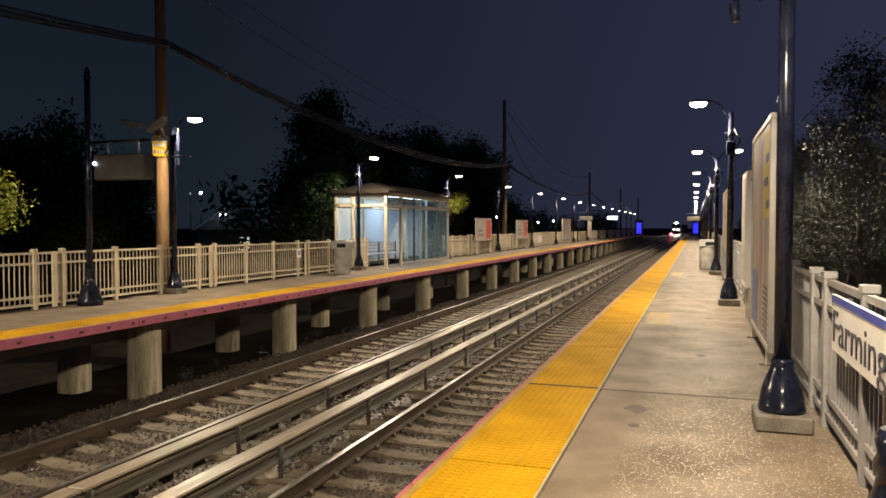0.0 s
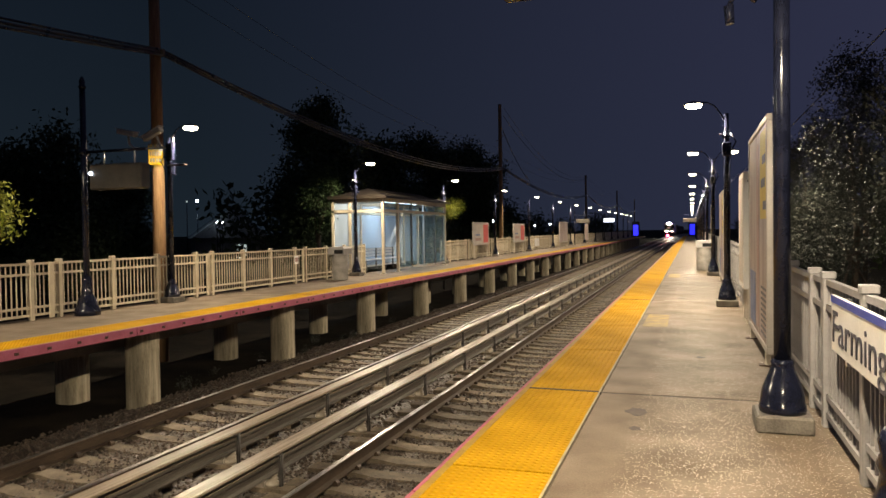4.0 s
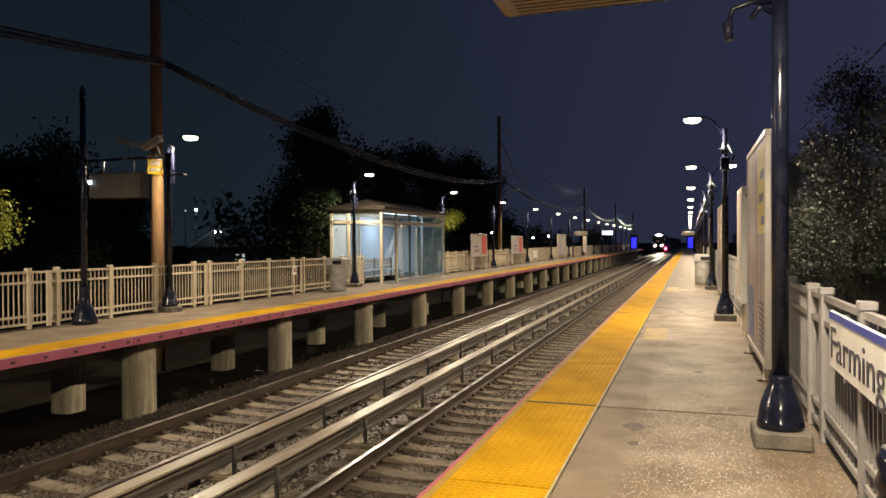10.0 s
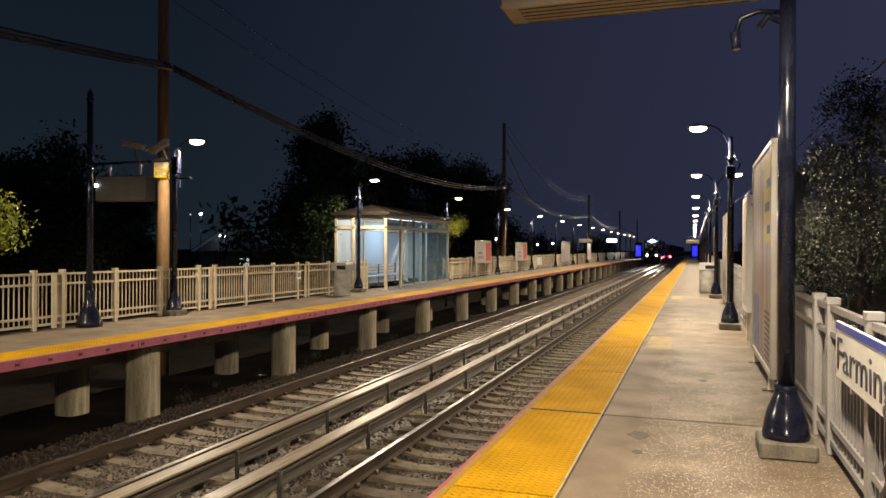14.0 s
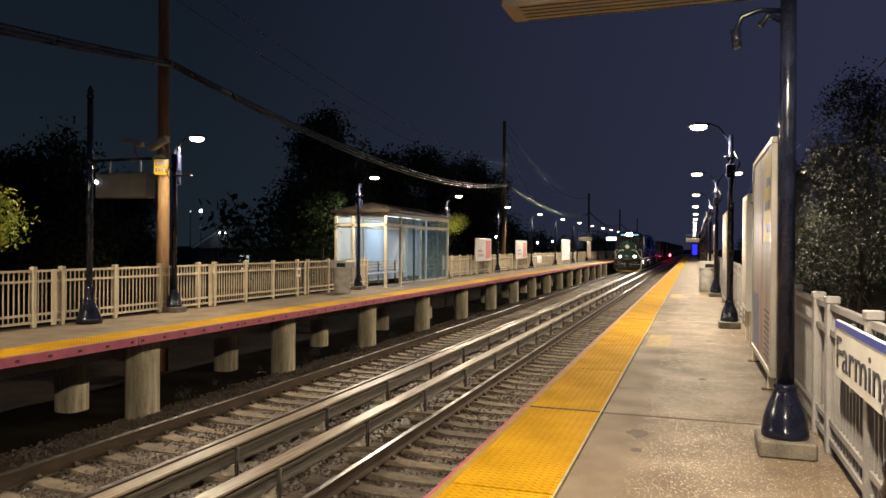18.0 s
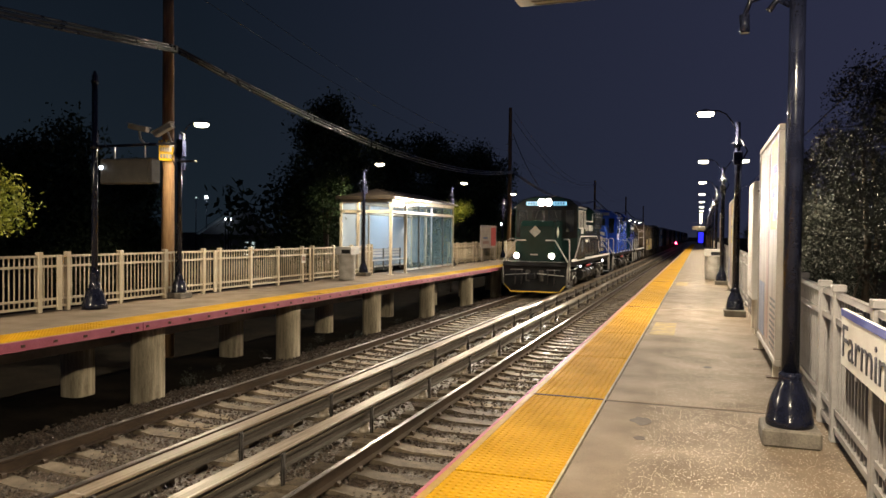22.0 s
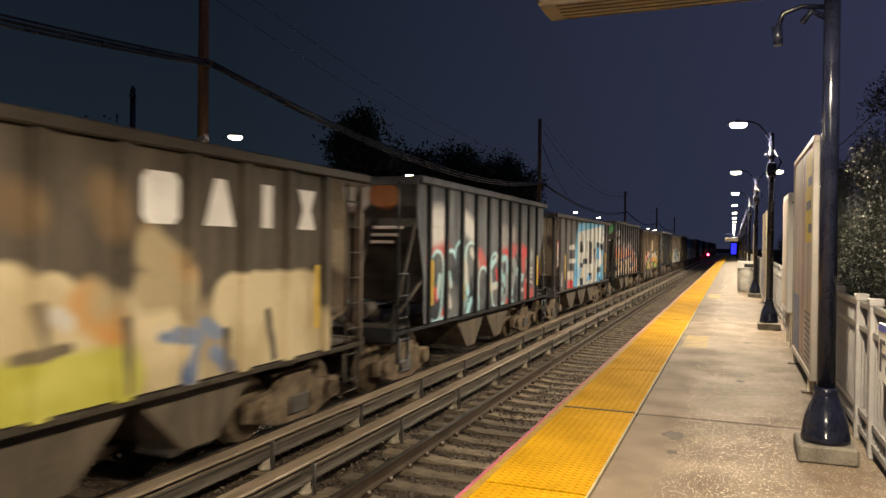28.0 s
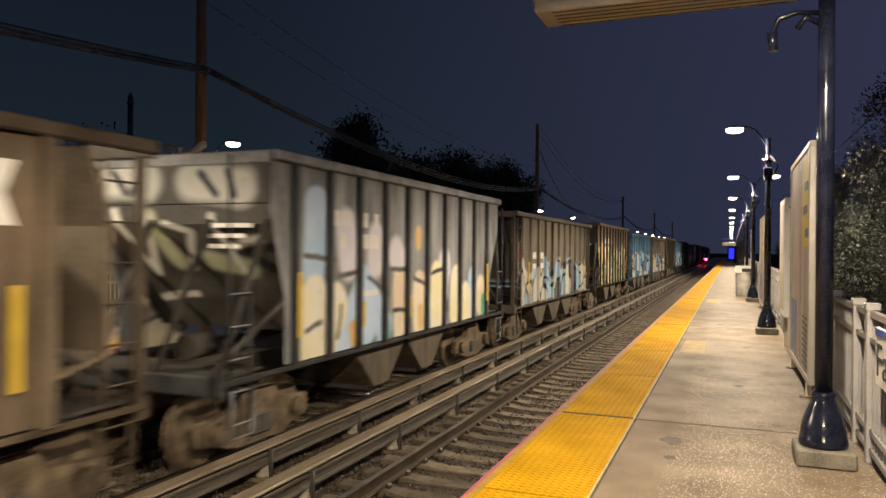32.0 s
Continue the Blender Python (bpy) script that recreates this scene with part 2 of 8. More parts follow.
def aggregate_glints(m):
    """Exposed wet pebbles in the outer strip of the walkway: small glossy facets, glints painted pale."""
    n, l = m.node_tree.nodes, m.node_tree.links
    p = n["Principled BSDF"]
    co = n.new("ShaderNodeTexCoord")
    sep = n.new("ShaderNodeSeparateXYZ")
    l.new(co.outputs["Object"], sep.inputs[0])
    zone = n.new("ShaderNodeMapRange")
    zone.inputs["From Min"].default_value, zone.inputs["From Max"].default_value = -0.50, -0.36
    l.new(sep.outputs["X"], zone.inputs["Value"])
    vor = n.new("ShaderNodeTexVoronoi")
    vor.inputs["Scale"].default_value = 140
    l.new(co.outputs["Object"], vor.inputs["Vector"])
    sc = n.new("ShaderNodeSeparateColor")
    l.new(vor.outputs["Color"], sc.inputs[0])
    pick = n.new("ShaderNodeMath")
    pick.operation = "GREATER_THAN"
    pick.inputs[1].default_value = 0.95
    l.new(sc.outputs[0], pick.inputs[0])
    mul = n.new("ShaderNodeMath")
    mul.operation = "MULTIPLY"
    l.new(pick.outputs[0], mul.inputs[0])
    l.new(zone.outputs[0], mul.inputs[1])
    mix = n.new("ShaderNodeMix")
    l.new(mul.outputs[0], mix.inputs[0])
    l.new(p.inputs["Roughness"].links[0].from_socket, mix.inputs[2])
    mix.inputs[3].default_value = 0.35
    l.new(mix.outputs[0], p.inputs["Roughness"])
    # Pale cell colour stands for the glints of lamps on the pebbles.
    col = n.new("ShaderNodeMix")
    col.data_type = "RGBA"
    l.new(mul.outputs[0], col.inputs[0])
    l.new(p.inputs["Base Color"].links[0].from_socket, col.inputs[6])
    col.inputs[7].default_value = (0.46, 0.39, 0.30, 1)
    l.new(col.outputs[2], p.inputs["Base Color"])


aggregate_glints(CONCRETE)


# ---- mesh helpers ----
def box(bm, x0, x1, y0, y1, z0, z1, bev=0.0):
    t = bmesh.new() if bev else bm
    v = [t.verts.new(p) for p in ((x0, y0, z0), (x1, y0, z0), (x1, y1, z0), (x0, y1, z0), (x0, y0, z1), (x1, y0, z1), (x1, y1, z1), (x0, y1, z1))]
    for f in ((3, 2, 1, 0), (4, 5, 6, 7), (0, 1, 5, 4), (1, 2, 6, 5), (2, 3, 7, 6), (3, 0, 4, 7)):
        t.faces.new([v[i] for i in f])
    if bev:
        bmesh.ops.bevel(t, geom=t.edges[:], offset=bev, segments=1, affect="EDGES")
        merge(bm, t)
    return bm


def merge(bm, t, m=None):
    mp = {}
    for v in t.verts:
        mp[v] = bm.verts.new(m @ v.co if m else v.co)
    for f in t.faces:
        g = bm.faces.new([mp[v] for v in f.verts])
        g.smooth = f.smooth
    t.free()


def tube(bm, pts, r, seg=8, r1=None, caps=True):
    """A round bar along a line of points."""
    pts = [Vector(p) for p in pts]
    rings = []
    up = Vector((0, 0, 1))
    for i, p in enumerate(pts):
        d = (pts[min(i + 1, len(pts) - 1)] - pts[max(i - 1, 0)]).normalized()
        a = d.cross(up if abs(d.z) < 0.95 else Vector((1, 0, 0))).normalized()
        b = d.cross(a)
        rr = r if r1 is None else r + (r1 - r) * i / (len(pts) - 1)
        rings.append([bm.verts.new(p + rr * (math.cos(k * 2 * math.pi / seg) * a + math.sin(k * 2 * math.pi / seg) * b)) for k in range(seg)])
    for q, w in zip(rings, rings[1:]):
        for k in range(seg):
            f = bm.faces.new((q[k], q[(k + 1) % seg], w[(k + 1) % seg], w[k]))
            f.smooth = True
    if caps:
        bm.faces.new(rings[0][::-1])
        bm.faces.new(rings[-1])
    return bm


def lathe(bm, profile, cx=0, cy=0, seg=20):
    """A turned form: (radius, height) from bottom to top."""
    rings = [[bm.verts.new((cx + r * math.cos(k * 2 * math.pi / seg), cy + r * math.sin(k * 2 * math.pi / seg), z)) for k in range(seg)] for r, z in profile]
    for q, w in zip(rings, rings[1:]):
        for k in range(seg):
            f = bm.faces.new((q[k], q[(k + 1) % seg], w[(k + 1) % seg], w[k]))
            f.smooth = True
    bm.faces.new(rings[0][::-1])
    bm.faces.new(rings[-1])
    return bm


def prism(bm, poly, a0, a1, axis="x"):
    """A polygon in the plane across an axis, drawn out from a0 to a1 along it. poly: (y, z) for x, (x, z) for y, (x, y) for z."""
    def at(a, p):
        return {"x": (a, p[0], p[1]), "y": (p[0], a, p[1]), "z": (p[0], p[1], a)}[axis]
    q = [bm.verts.new(at(a0, p)) for p in poly]
    w = [bm.verts.new(at(a1, p)) for p in poly]
    bm.faces.new(q[::-1])
    bm.faces.new(w)
    for k in range(len(poly)):
        j = (k + 1) % len(poly)
        bm.faces.new((q[k], q[j], w[j], w[k]))
    return bm


def finish(bm, name):
    bmesh.ops.recalc_face_normals(bm, faces=bm.faces[:])
    me = bpy.data.meshes.new(name)
    bm.to_mesh(me)
    bm.free()
    return me


def part(name, bm, material, parent, label=""):
    me = finish(bm, name)
    me.materials.append(material)
    ob = new(name, me)
    ob.parent = parent
    if label:
        tagged(ob, label)
    return ob


def clone(ob, parent, m):
    """The same mesh again as a part of its own."""
    c = new(ob.name.split(".")[0], ob.data)
    c.parent = parent
    c.matrix_local = m
    return c


def thing(name, label, category, m=None, group="", kind=""):
    ob = new(name)
    ob.empty_display_size = 0.2
    if m:
        ob.matrix_world = m
    return tagged(ob, label, category, group, kind)


def solid(name, bm, material, label="", category="", kind="", group=""):
    me = finish(bm, name)
    me.materials.append(material)
    return tagged(new(name, me), label, category, group, kind)


B = bmesh.new

# ---- ground and tracks ----
def make_ground():
    bm = B()
    g = [bm.verts.new(p) for p in ((-900, -300, GROUND - 0.12), (900, -300, GROUND - 0.12), (900, 1800, GROUND - 0.12), (-900, 1800, GROUND - 0.12))]
    bm.faces.new(g)
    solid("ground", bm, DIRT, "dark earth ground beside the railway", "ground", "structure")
    bm = B()
    prism(bm, [(-9.6, GROUND - 0.119), (-8.9, GROUND + 0.042), (-1.4, GROUND + 0.042), (-0.7, GROUND - 0.119)], Y0, 420, "y")
    solid("trackbed", bm, BALLAST, "dark ballast bed under both tracks", "ballast", "structure")


def rail_profile(cx):
    return [(cx - 0.075, RAIL - 0.172), (cx + 0.075, RAIL - 0.172), (cx + 0.075, RAIL - 0.158), (cx + 0.012, RAIL - 0.14), (cx + 0.012, RAIL - 0.05), (cx + 0.036, RAIL - 0.035), (cx + 0.036, RAIL - 0.008), (cx - 0.036, RAIL - 0.008), (cx - 0.036, RAIL - 0.035), (cx - 0.012, RAIL - 0.05), (cx - 0.012, RAIL - 0.14), (cx - 0.075, RAIL - 0.158)]


def make_track(cx):
    track = thing("railway_track", "straight railway track with rusty rails on concrete ties", "track", kind="structure")
    for s in (-0.753, 0.753):
        r = part("rail", prism(B(), rail_profile(cx + s), Y0, 420, "y"), RAILSIDE, track, "rusty steel rail")
        part("rail_head", box(B(), cx + s - 0.035, cx + s + 0.035, Y0, 420, RAIL - 0.0079, RAIL), RAILHEAD, r, "polished running surface")
    bm = B()
    prism(bm, [(-1.28, -0.20), (1.28, -0.20), (1.25, 0.03), (0.95, 0.03), (0.62, 0.025), (0.35, -0.01), (-0.35, -0.01), (-0.62, 0.025), (-0.95, 0.03), (-1.25, 0.03)], -0.125, 0.125, "y")
    first = part("tie", bm, TIE, track)
    first.location = (cx, -13.425, RAIL - 0.205)
    rest = B()
    y = -13.425
    for i in range(1, 420):
        y += 0.585
        if i < 155:
            clone(first, track, pose(cx + random.uniform(-0.03, 0.03), y + random.uniform(-0.02, 0.02), RAIL - 0.205 + random.uniform(-0.008, 0.006), 0, 0, random.uniform(-0.6, 0.6)))
        elif y < 160:
            prism(rest, [(cx - 1.28, RAIL - 0.40), (cx + 1.28, RAIL - 0.40), (cx + 1.25, RAIL - 0.175), (cx - 1.25, RAIL - 0.175)], y - 0.125, y + 0.125, "y")
    tagged(part("ties_far", rest, TIE, track), kind="stuff")
    bm = B()
    y = -13.425 + 0.585 * 26
    for i in range(95):
        for s in (-0.753, 0.753):
            for k in (-1, 1):
                x = cx + s + k * 0.105
                prism(bm, [(x - 0.035, RAIL - 0.185), (x + 0.035, RAIL - 0.185), (x + 0.028, RAIL - 0.145), (x, RAIL - 0.120), (x - 0.028, RAIL - 0.145)], y - 0.035, y + 0.035, "y")
        y += 0.585
    tagged(part("rail_clips", bm, RAILSIDE, track, "rusty clips that hold the rails to the ties"), kind="stuff")
    return track


def make_third_rail(cx, side):
    tr = thing("third_rail", "third rail under brown cover boards on pale insulators", "third rail", kind="structure")
    profile = [(-0.070, -1.262), (0.070, -1.262), (0.070, -1.246), (0.026, -1.226), (0.026, -1.150), (0.060, -1.128), (0.060, -1.094), (-0.060, -1.094), (-0.060, -1.128), (-0.026, -1.150), (-0.026, -1.226), (-0.070, -1.246)]
    rail = part("conductor_rail", prism(B(), [(cx + x, z) for x, z in profile], Y0, 300, "y"), CONDUCTOR, tr, "dark steel conductor rail")
    part("contact_face", box(B(), cx - 0.055, cx + 0.055, Y0, 300, -1.0939, -1.090), COVER, rail, "worn contact face")
    seg = 9.75
    y = Y0
    board = lip = None
    while y < 300:
        if board is None:
            board = part("cover_board", box(B(), cx - 0.105, cx + 0.105, 0.01, seg - 0.01, -1.035, -1.00, 0.008), COVER, tr, "weathered brown cover board")
            lip = part("side_board", box(B(), cx - side * 0.098 - 0.007, cx - side * 0.098 + 0.007, 0.01, seg - 0.01, -1.075, -1.0351), COVER, board)
            board.location.y = y
        else:
            clone(lip, clone(board, tr, pose(0, y, 0)), Matrix.Identity(4))
        y += seg
    bm = B()
    box(bm, cx + side * 0.125 - 0.010, cx + side * 0.125 + 0.010, -0.030, 0.030, RAIL - 0.185, -1.04)
    box(bm, cx - 0.09, cx + side * 0.135, -0.035, 0.035, -1.052, -1.0355)
    tube(bm, [(cx + side * 0.142, 0, RAIL - 0.18), (cx + side * 0.142, 0, -1.02)], 0.014, 6)
    br = part("bracket", bm, IRON, tr, "iron cover bracket")
    ins = part("insulator", lathe(B(), [(0.085, RAIL - 0.186), (0.088, RAIL - 0.15), (0.062, RAIL - 0.13), (0.082, RAIL - 0.11), (0.060, RAIL - 0.085), (0.075, RAIL - 0.065), (0.07, RAIL - 0.0425)], cx, 0, 12), INSUL, tr, "pale glazed insulator")
    end = part("tie_end", prism(B(), [(cx - 0.30, RAIL - 0.36), (cx + 0.30, RAIL - 0.36), (cx + 0.29, RAIL - 0.187), (cx - 0.29, RAIL - 0.187)], -0.12, 0.12, "y"), TIE, tr, "pale end of a long tie")
    start = 2.55 if cx > -5 else 0.7
    for ob in (br, ins, end):
        ob.location.y = start
        for i in range(1, 40):
            clone(ob, tr, pose(0, start + 2.44 * i, 0))


def make_stones():
    """Loose ballast stones, uneven in size and turn."""
    bm = B()
    rng = random.Random(5)

    def stone(x, y, z, r):
        vs = []
        for d in ((1, 0, 0), (-1, 0, 0), (0, 1, 0), (0, -1, 0), (0, 0, 1), (0, 0, -1)):
            k = r * rng.uniform(0.6, 1.3)
            vs.append(bm.verts.new((x + d[0] * k + rng.uniform(-0.3, 0.3) * r, y + d[1] * k + rng.uniform(-0.3, 0.3) * r, z + d[2] * k * 0.8)))
        for a in (0, 1):
            for b in (2, 3):
                for c in (4, 5):
                    bm.faces.new((vs[a], vs[b], vs[c]))
    for i in range(64000):
        u = rng.random()
        y = 2.0 + 42 * u * u
        x = rng.uniform(-9.75, -1.6)
        z = GROUND + 0.040 + rng.uniform(-0.012, 0.024) + 0.016 * math.sin(2.3 * x + 1.1 * y) * math.sin(1.7 * y - 0.6 * x)
        if x < -8.9:
            z -= min(0.14, (-8.9 - x) * 0.2)
        stone(x, y, z, rng.uniform(0.014, 0.030) * (1 + 0.6 * u))
    solid("ballast_stones", bm, BALLAST, "loose dark ballast stones between the ties", "ballast", "stuff")


# ---- platforms ----
def make_platform(edge, far, label):
    sgn = 1 if far > edge else -1
    pf = thing("pavement", label, "platform", kind="structure")
    lo, hi = min(edge, far), max(edge, far)
    tile = 0.662
    y, seg, first = 7.0 - 3 * 9.39, 9.39, None
    while y < Y1:
        bm = B()
        x0, x1 = (edge + tile + 0.111, far) if sgn > 0 else (far, edge - tile - 0.111)
        box(bm, x0, x1, y + 0.022, min(y + seg, Y1) - 0.022, -0.24, 0.0, 0.006)
        part("concrete_slab", bm, CONCRETE, pf)
        part("joint_seal", box(B(), min(edge + sgn * 0.036, far), max(edge + sgn * 0.036, far), y - 0.021, y + 0.021, -0.06, -0.004), SEAL, pf, "dark joint seal")
        w = edge + sgn * 0.086
        part("joint_cover", box(B(), min(w, w + sgn * 0.66), max(w, w + sgn * 0.66), y - 0.020, y + 0.020, 0.0042, 0.0075), SEAL, pf, "dark joint strip across the paving")
        y += seg
    box_bm = B()
    box(box_bm, lo + (1.3 if sgn > 0 else 0.9), hi - (0.9 if sgn > 0 else 1.3), Y0, Y1, -0.55, -0.245)
    part("support_beam", box_bm, SLABSIDE, pf, "dark concrete beam under the deck")
    y = 7.0 - 8 * 2.44
    k = 0
    bm = B()
    a, b = (edge + 0.085, edge + 0.085 + tile) if sgn > 0 else (edge - 0.085 - tile, edge - 0.085)
    box(bm, a, b, 0.014, 2.426, -0.05, 0.004, 0.004)
    while y < Y1:
        if k == 0:
            first = part("tactile_tile", bm, TACTILE, pf)
            first.location.y = y
        else:
            clone(first, pf, pose(0, y, 0))
        k += 1
        y += 2.44
    w = edge + sgn * 0.0345
    part("worn_strip", box(B(), min(w, w + sgn * 0.05), max(w, w + sgn * 0.05), Y0, Y1, -0.12, 0.002), WORN, pf, "worn tan strip beside the edge board")
    w = edge + sgn * (0.085 + tile)
    part("white_line", box(B(), min(w, w + sgn * 0.015), max(w, w + sgn * 0.015), Y0, Y1, -0.04, 0.003), FADEDLINE, pf, "thin white line along the paving")
    y, seg = 7.0 - 6 * 2.97, 2.97
    eb = None
    while y < Y1:
        if eb is None:
            bm = B()
            x0, x1 = (edge, edge + 0.034) if sgn > 0 else (edge - 0.034, edge)
            box(bm, x0, x1, 0.004, seg - 0.004, -0.145, 0.001, 0.006)
            eb = part("edge_board", bm, PINK, pf, "faded red edge board")
            eb.location.y = y
            bb = B()
            for i in range(6):
                yy = 0.12 + i * (seg - 0.24) / 5
                for zz in (-0.075,):
                    tube(bb, [(edge - sgn * 0.010, yy, zz), (edge + sgn * 0.01, yy, zz)], 0.017, 8)
                    box(bb, edge - sgn * 0.004 - 0.003, edge - sgn * 0.004 + 0.003, yy - 0.05, yy + 0.02, zz - 0.02, zz + 0.02)
            part("bolts", bb, BOLT, eb, "rusty bolt heads")
        else:
            c = clone(eb, pf, pose(0, y, 0))
            clone(eb.children[0], c, Matrix.Identity(4))
        y += seg
    return pf


def make_columns():
    prof = B()
    ring = [(0.26 * math.copysign(abs(math.cos(a)) ** 0.62, math.cos(a)), 0.26 * math.copysign(abs(math.sin(a)) ** 0.62, math.sin(a))) for a in (k * math.pi / 14 for k in range(28))]
    prism(prof, ring, GROUND - 0.2, -0.25, "z")
    me = None
    for cx in (-9.55, -11.2):
        for i in range(-1, 28):
            y = 10.95 + 4.875 * i
            if me is None:
                me = solid("support_column", prof, COLUMN, "stained concrete column holding up the platform", "column", "structure")
                me.location = (cx, y, 0)
                continue
            c = new("support_column", me.data)
            tagged(c, "stained concrete column holding up the platform", "column", kind="structure")
            c.location = (cx, y, 0)
    for i in range(-2, 28):
        c = new("support_column", me.data)
        tagged(c, "stained concrete column holding up the platform", "column", kind="structure")
        c.location = (-0.3, 10.95 + 4.875 * i, 0)


# ---- fences ----
def fence_section(label, x, y, material, height, joined, last):
    """Three bays of pickets between four capped posts, and the short bay with a splice post up to the next section."""
    f = thing("platform_fence", label, "fence", pose(x, y, 0), "fence panels along the platform")
    bm = B()
    box(bm, -0.042, 0.042, -0.042, 0.042, 0, height + 0.02, 0.006)
    box(bm, -0.050, 0.050, -0.050, 0.050, height - 0.02, height + 0.035, 0.006)
    first = part("post", bm, material, f)
    for i in (1, 2, 3):
        clone(first, f, pose(0, BAY_STEP * i, 0))
    end = 3 * BAY_STEP
    spans = [(0.043, end - 0.043)] if last else [(0.043, end - 0.043), (end + 0.043, SECTION - 0.043)]
    for z in (0.10, 0.24, height - 0.235, height - 0.045):
        for a, b in spans:
            part("rail", box(B(), -0.022, 0.022, a, b, z - 0.022, z + 0.022), material, f)
    ys = [BAY_STEP * i + 0.042 + (BAY_STEP - 0.084) * (k + 0.5) / 12 for i in range(3) for k in range(12)]
    if not last:
        part("splice_post", box(B(), 0.024, 0.060, end + 0.36, end + 0.47, 0.02, height - 0.02, 0.005), material, f, "wide flat splice post")
        ys += [end + d for d in (0.10, 0.19, 0.28, 0.54)]
    if joined:
        bm = B()
        for q in ys:
            box(bm, -0.010, 0.010, q - 0.010, q + 0.010, 0.126, height - 0.067)
        tagged(part("pickets", bm, material, f), kind="stuff")
        return f
    p0 = part("picket", box(B(), -0.010, 0.010, -0.010, 0.010, 0.126, height - 0.067), material, f)
    p0.location.y = ys[0]
    for q in ys[1:]:
        clone(p0, f, pose(0, q, 0))
    return f


BAY_STEP, SECTION = 1.36, 4.72


def fence_stub(x, y0, y1, material, height, label):
    """The short end of a fence run, from its last post up to a wall."""
    f = thing("platform_fence", label, "fence", pose(x, y0, 0), "fence panels along the platform")
    w = y1 - y0
    for z in (0.10, 0.24, height - 0.235, height - 0.045):
        part("rail", box(B(), -0.022, 0.022, 0.0, w - 0.05, z - 0.022, z + 0.022), material, f)
    for k in range(3):
        q = w * (k + 0.5) / 3.6
        part("picket", box(B(), -0.010, 0.010, q - 0.010, q + 0.010, 0.126, height - 0.067), material, f)
    part("post", box(B(), -0.042, 0.042, w - 0.049, w, 0, height + 0.03, 0.006), material, f)


def make_fence(x, y0, count, material, height, label):
    near = far = None
    for i in range(count):
        y = y0 + SECTION * i
        if i == count - 1:
            fence_section(label, x, y, material, height, y > 48, True)
        elif y <= 48:
            near = copy_thing(near, pose(x, y, 0)) if near else fence_section(label, x, y, material, height, False, False)
        else:
            far = copy_thing(far, pose(x, y, 0)) if far else fence_section(label, x, y, material, height, True, False)


# ---- platform lamps ----
def lamp_post(double=False):
    post = thing("platform_lamp", "black cast-iron lamp post with a lit lamp on concrete footing", "lamp", group="lamps along the platform")
    part("footing", box(B(), -0.20, 0.20, -0.20, 0.20, 0, 0.13, 0.015), BLOCK, post, "square concrete footing")
    part("base", lathe(B(), [(0.165, 0.13), (0.17, 0.16), (0.165, 0.19), (0.16, 0.20), (0.155, 0.26), (0.14, 0.32), (0.115, 0.39), (0.085, 0.46), (0.08, 0.49), (0.085, 0.51), (0.07, 0.53)], seg=24), BLACK, post, "bell-shaped cast base")
    part("pole", tube(B(), [(0, 0, 0.5), (0, 0, 3.0), (0, 0, 3.75)], 0.060, 16, 0.045), BLACK, post)
    bm = B()
    tube(bm, [(0, 0, 3.32), (-0.05, 0, 3.36), (-0.12, 0, 3.34)], 0.014, 6)
    box(bm, -0.07, 0.07, -0.07, 0.07, 3.28, 3.32)
    part("collar", bm, BLACK, post)
    for q, x in ((0.055, 0.075), (-0.055, 0.07)):
        part("conduit", tube(B(), [(x * 0.75, q, 0.5), (x * 0.75, q, 2.55), (x, q, 3.0), (x * 2.4, q, 3.2), (x * 0.7, q, 3.42)], 0.012, 6), BLACK, post, "thin black conduit")
    part("control_box", box(B(), -0.085, 0.085, -0.135, -0.062, 2.92, 3.18, 0.012), BLACK, post, "black metal control box")
    for s in ((-1, 1) if double else (-1,)):
        bm = tube(B(), [(0, 0, 3.55), (s * 0.10, 0, 3.75), (s * 0.22, 0, 3.92), (s * 0.36, 0, 3.99), (s * 0.50, 0, 4.00)], 0.014, 8)
        part("arm", bm, BLACK, post)
        h = part("head", lathe(B(), [(0.200, 3.956), (0.19, 3.97), (0.13, 4.000), (0.05, 4.025), (0.03, 4.035)], s * 0.60, 0, 18), BLACK, post, "shallow black hood")
        part("lens", lathe(B(), [(0.05, 3.880), (0.10, 3.886), (0.140, 3.902), (0.156, 3.928), (0.158, 3.955)], s * 0.60, 0, 16), LAMPGLOW, h, "bright glowing lens")
    return post


def make_lamps():
    a = lamp_post()
    d = lamp_post(True)
    a.matrix_world = pose(*LAMP_R, 0)
    d.matrix_world = pose(LAMP_R[0], LAMP_R[1] + LAMP_STEP, 0)
    for i in range(2, 14):
        copy_thing(a, pose(LAMP_R[0], LAMP_R[1] + LAMP_STEP * i, 0))
    for i in range(0, 14):
        copy_thing(a, pose(LAMP_L[0], LAMP_L[1] + LAMP_STEP * i, 0, 0, 0, 180))
    # Light of the near post's unseen lamp head, added to brighten train and tracks.
    bulb(0.19, 3.25, power=1300)
    # Right row: i = -2 is an unseen light without a post, added as fill.
    for i in range(-2, 8):
        if i != -1:
            bulb(LAMP_R[0] - 0.60, LAMP_R[1] + LAMP_STEP * i, power=LAMP_W if i >= 0 else 1300)
    # Left row: i = -1 is an unseen, stronger fill light, added without a post.
    for i in range(-1, 8):
        bulb(LAMP_L[0] + 0.60, LAMP_L[1] + LAMP_STEP * i, power=870 if i >= 0 else 1500)


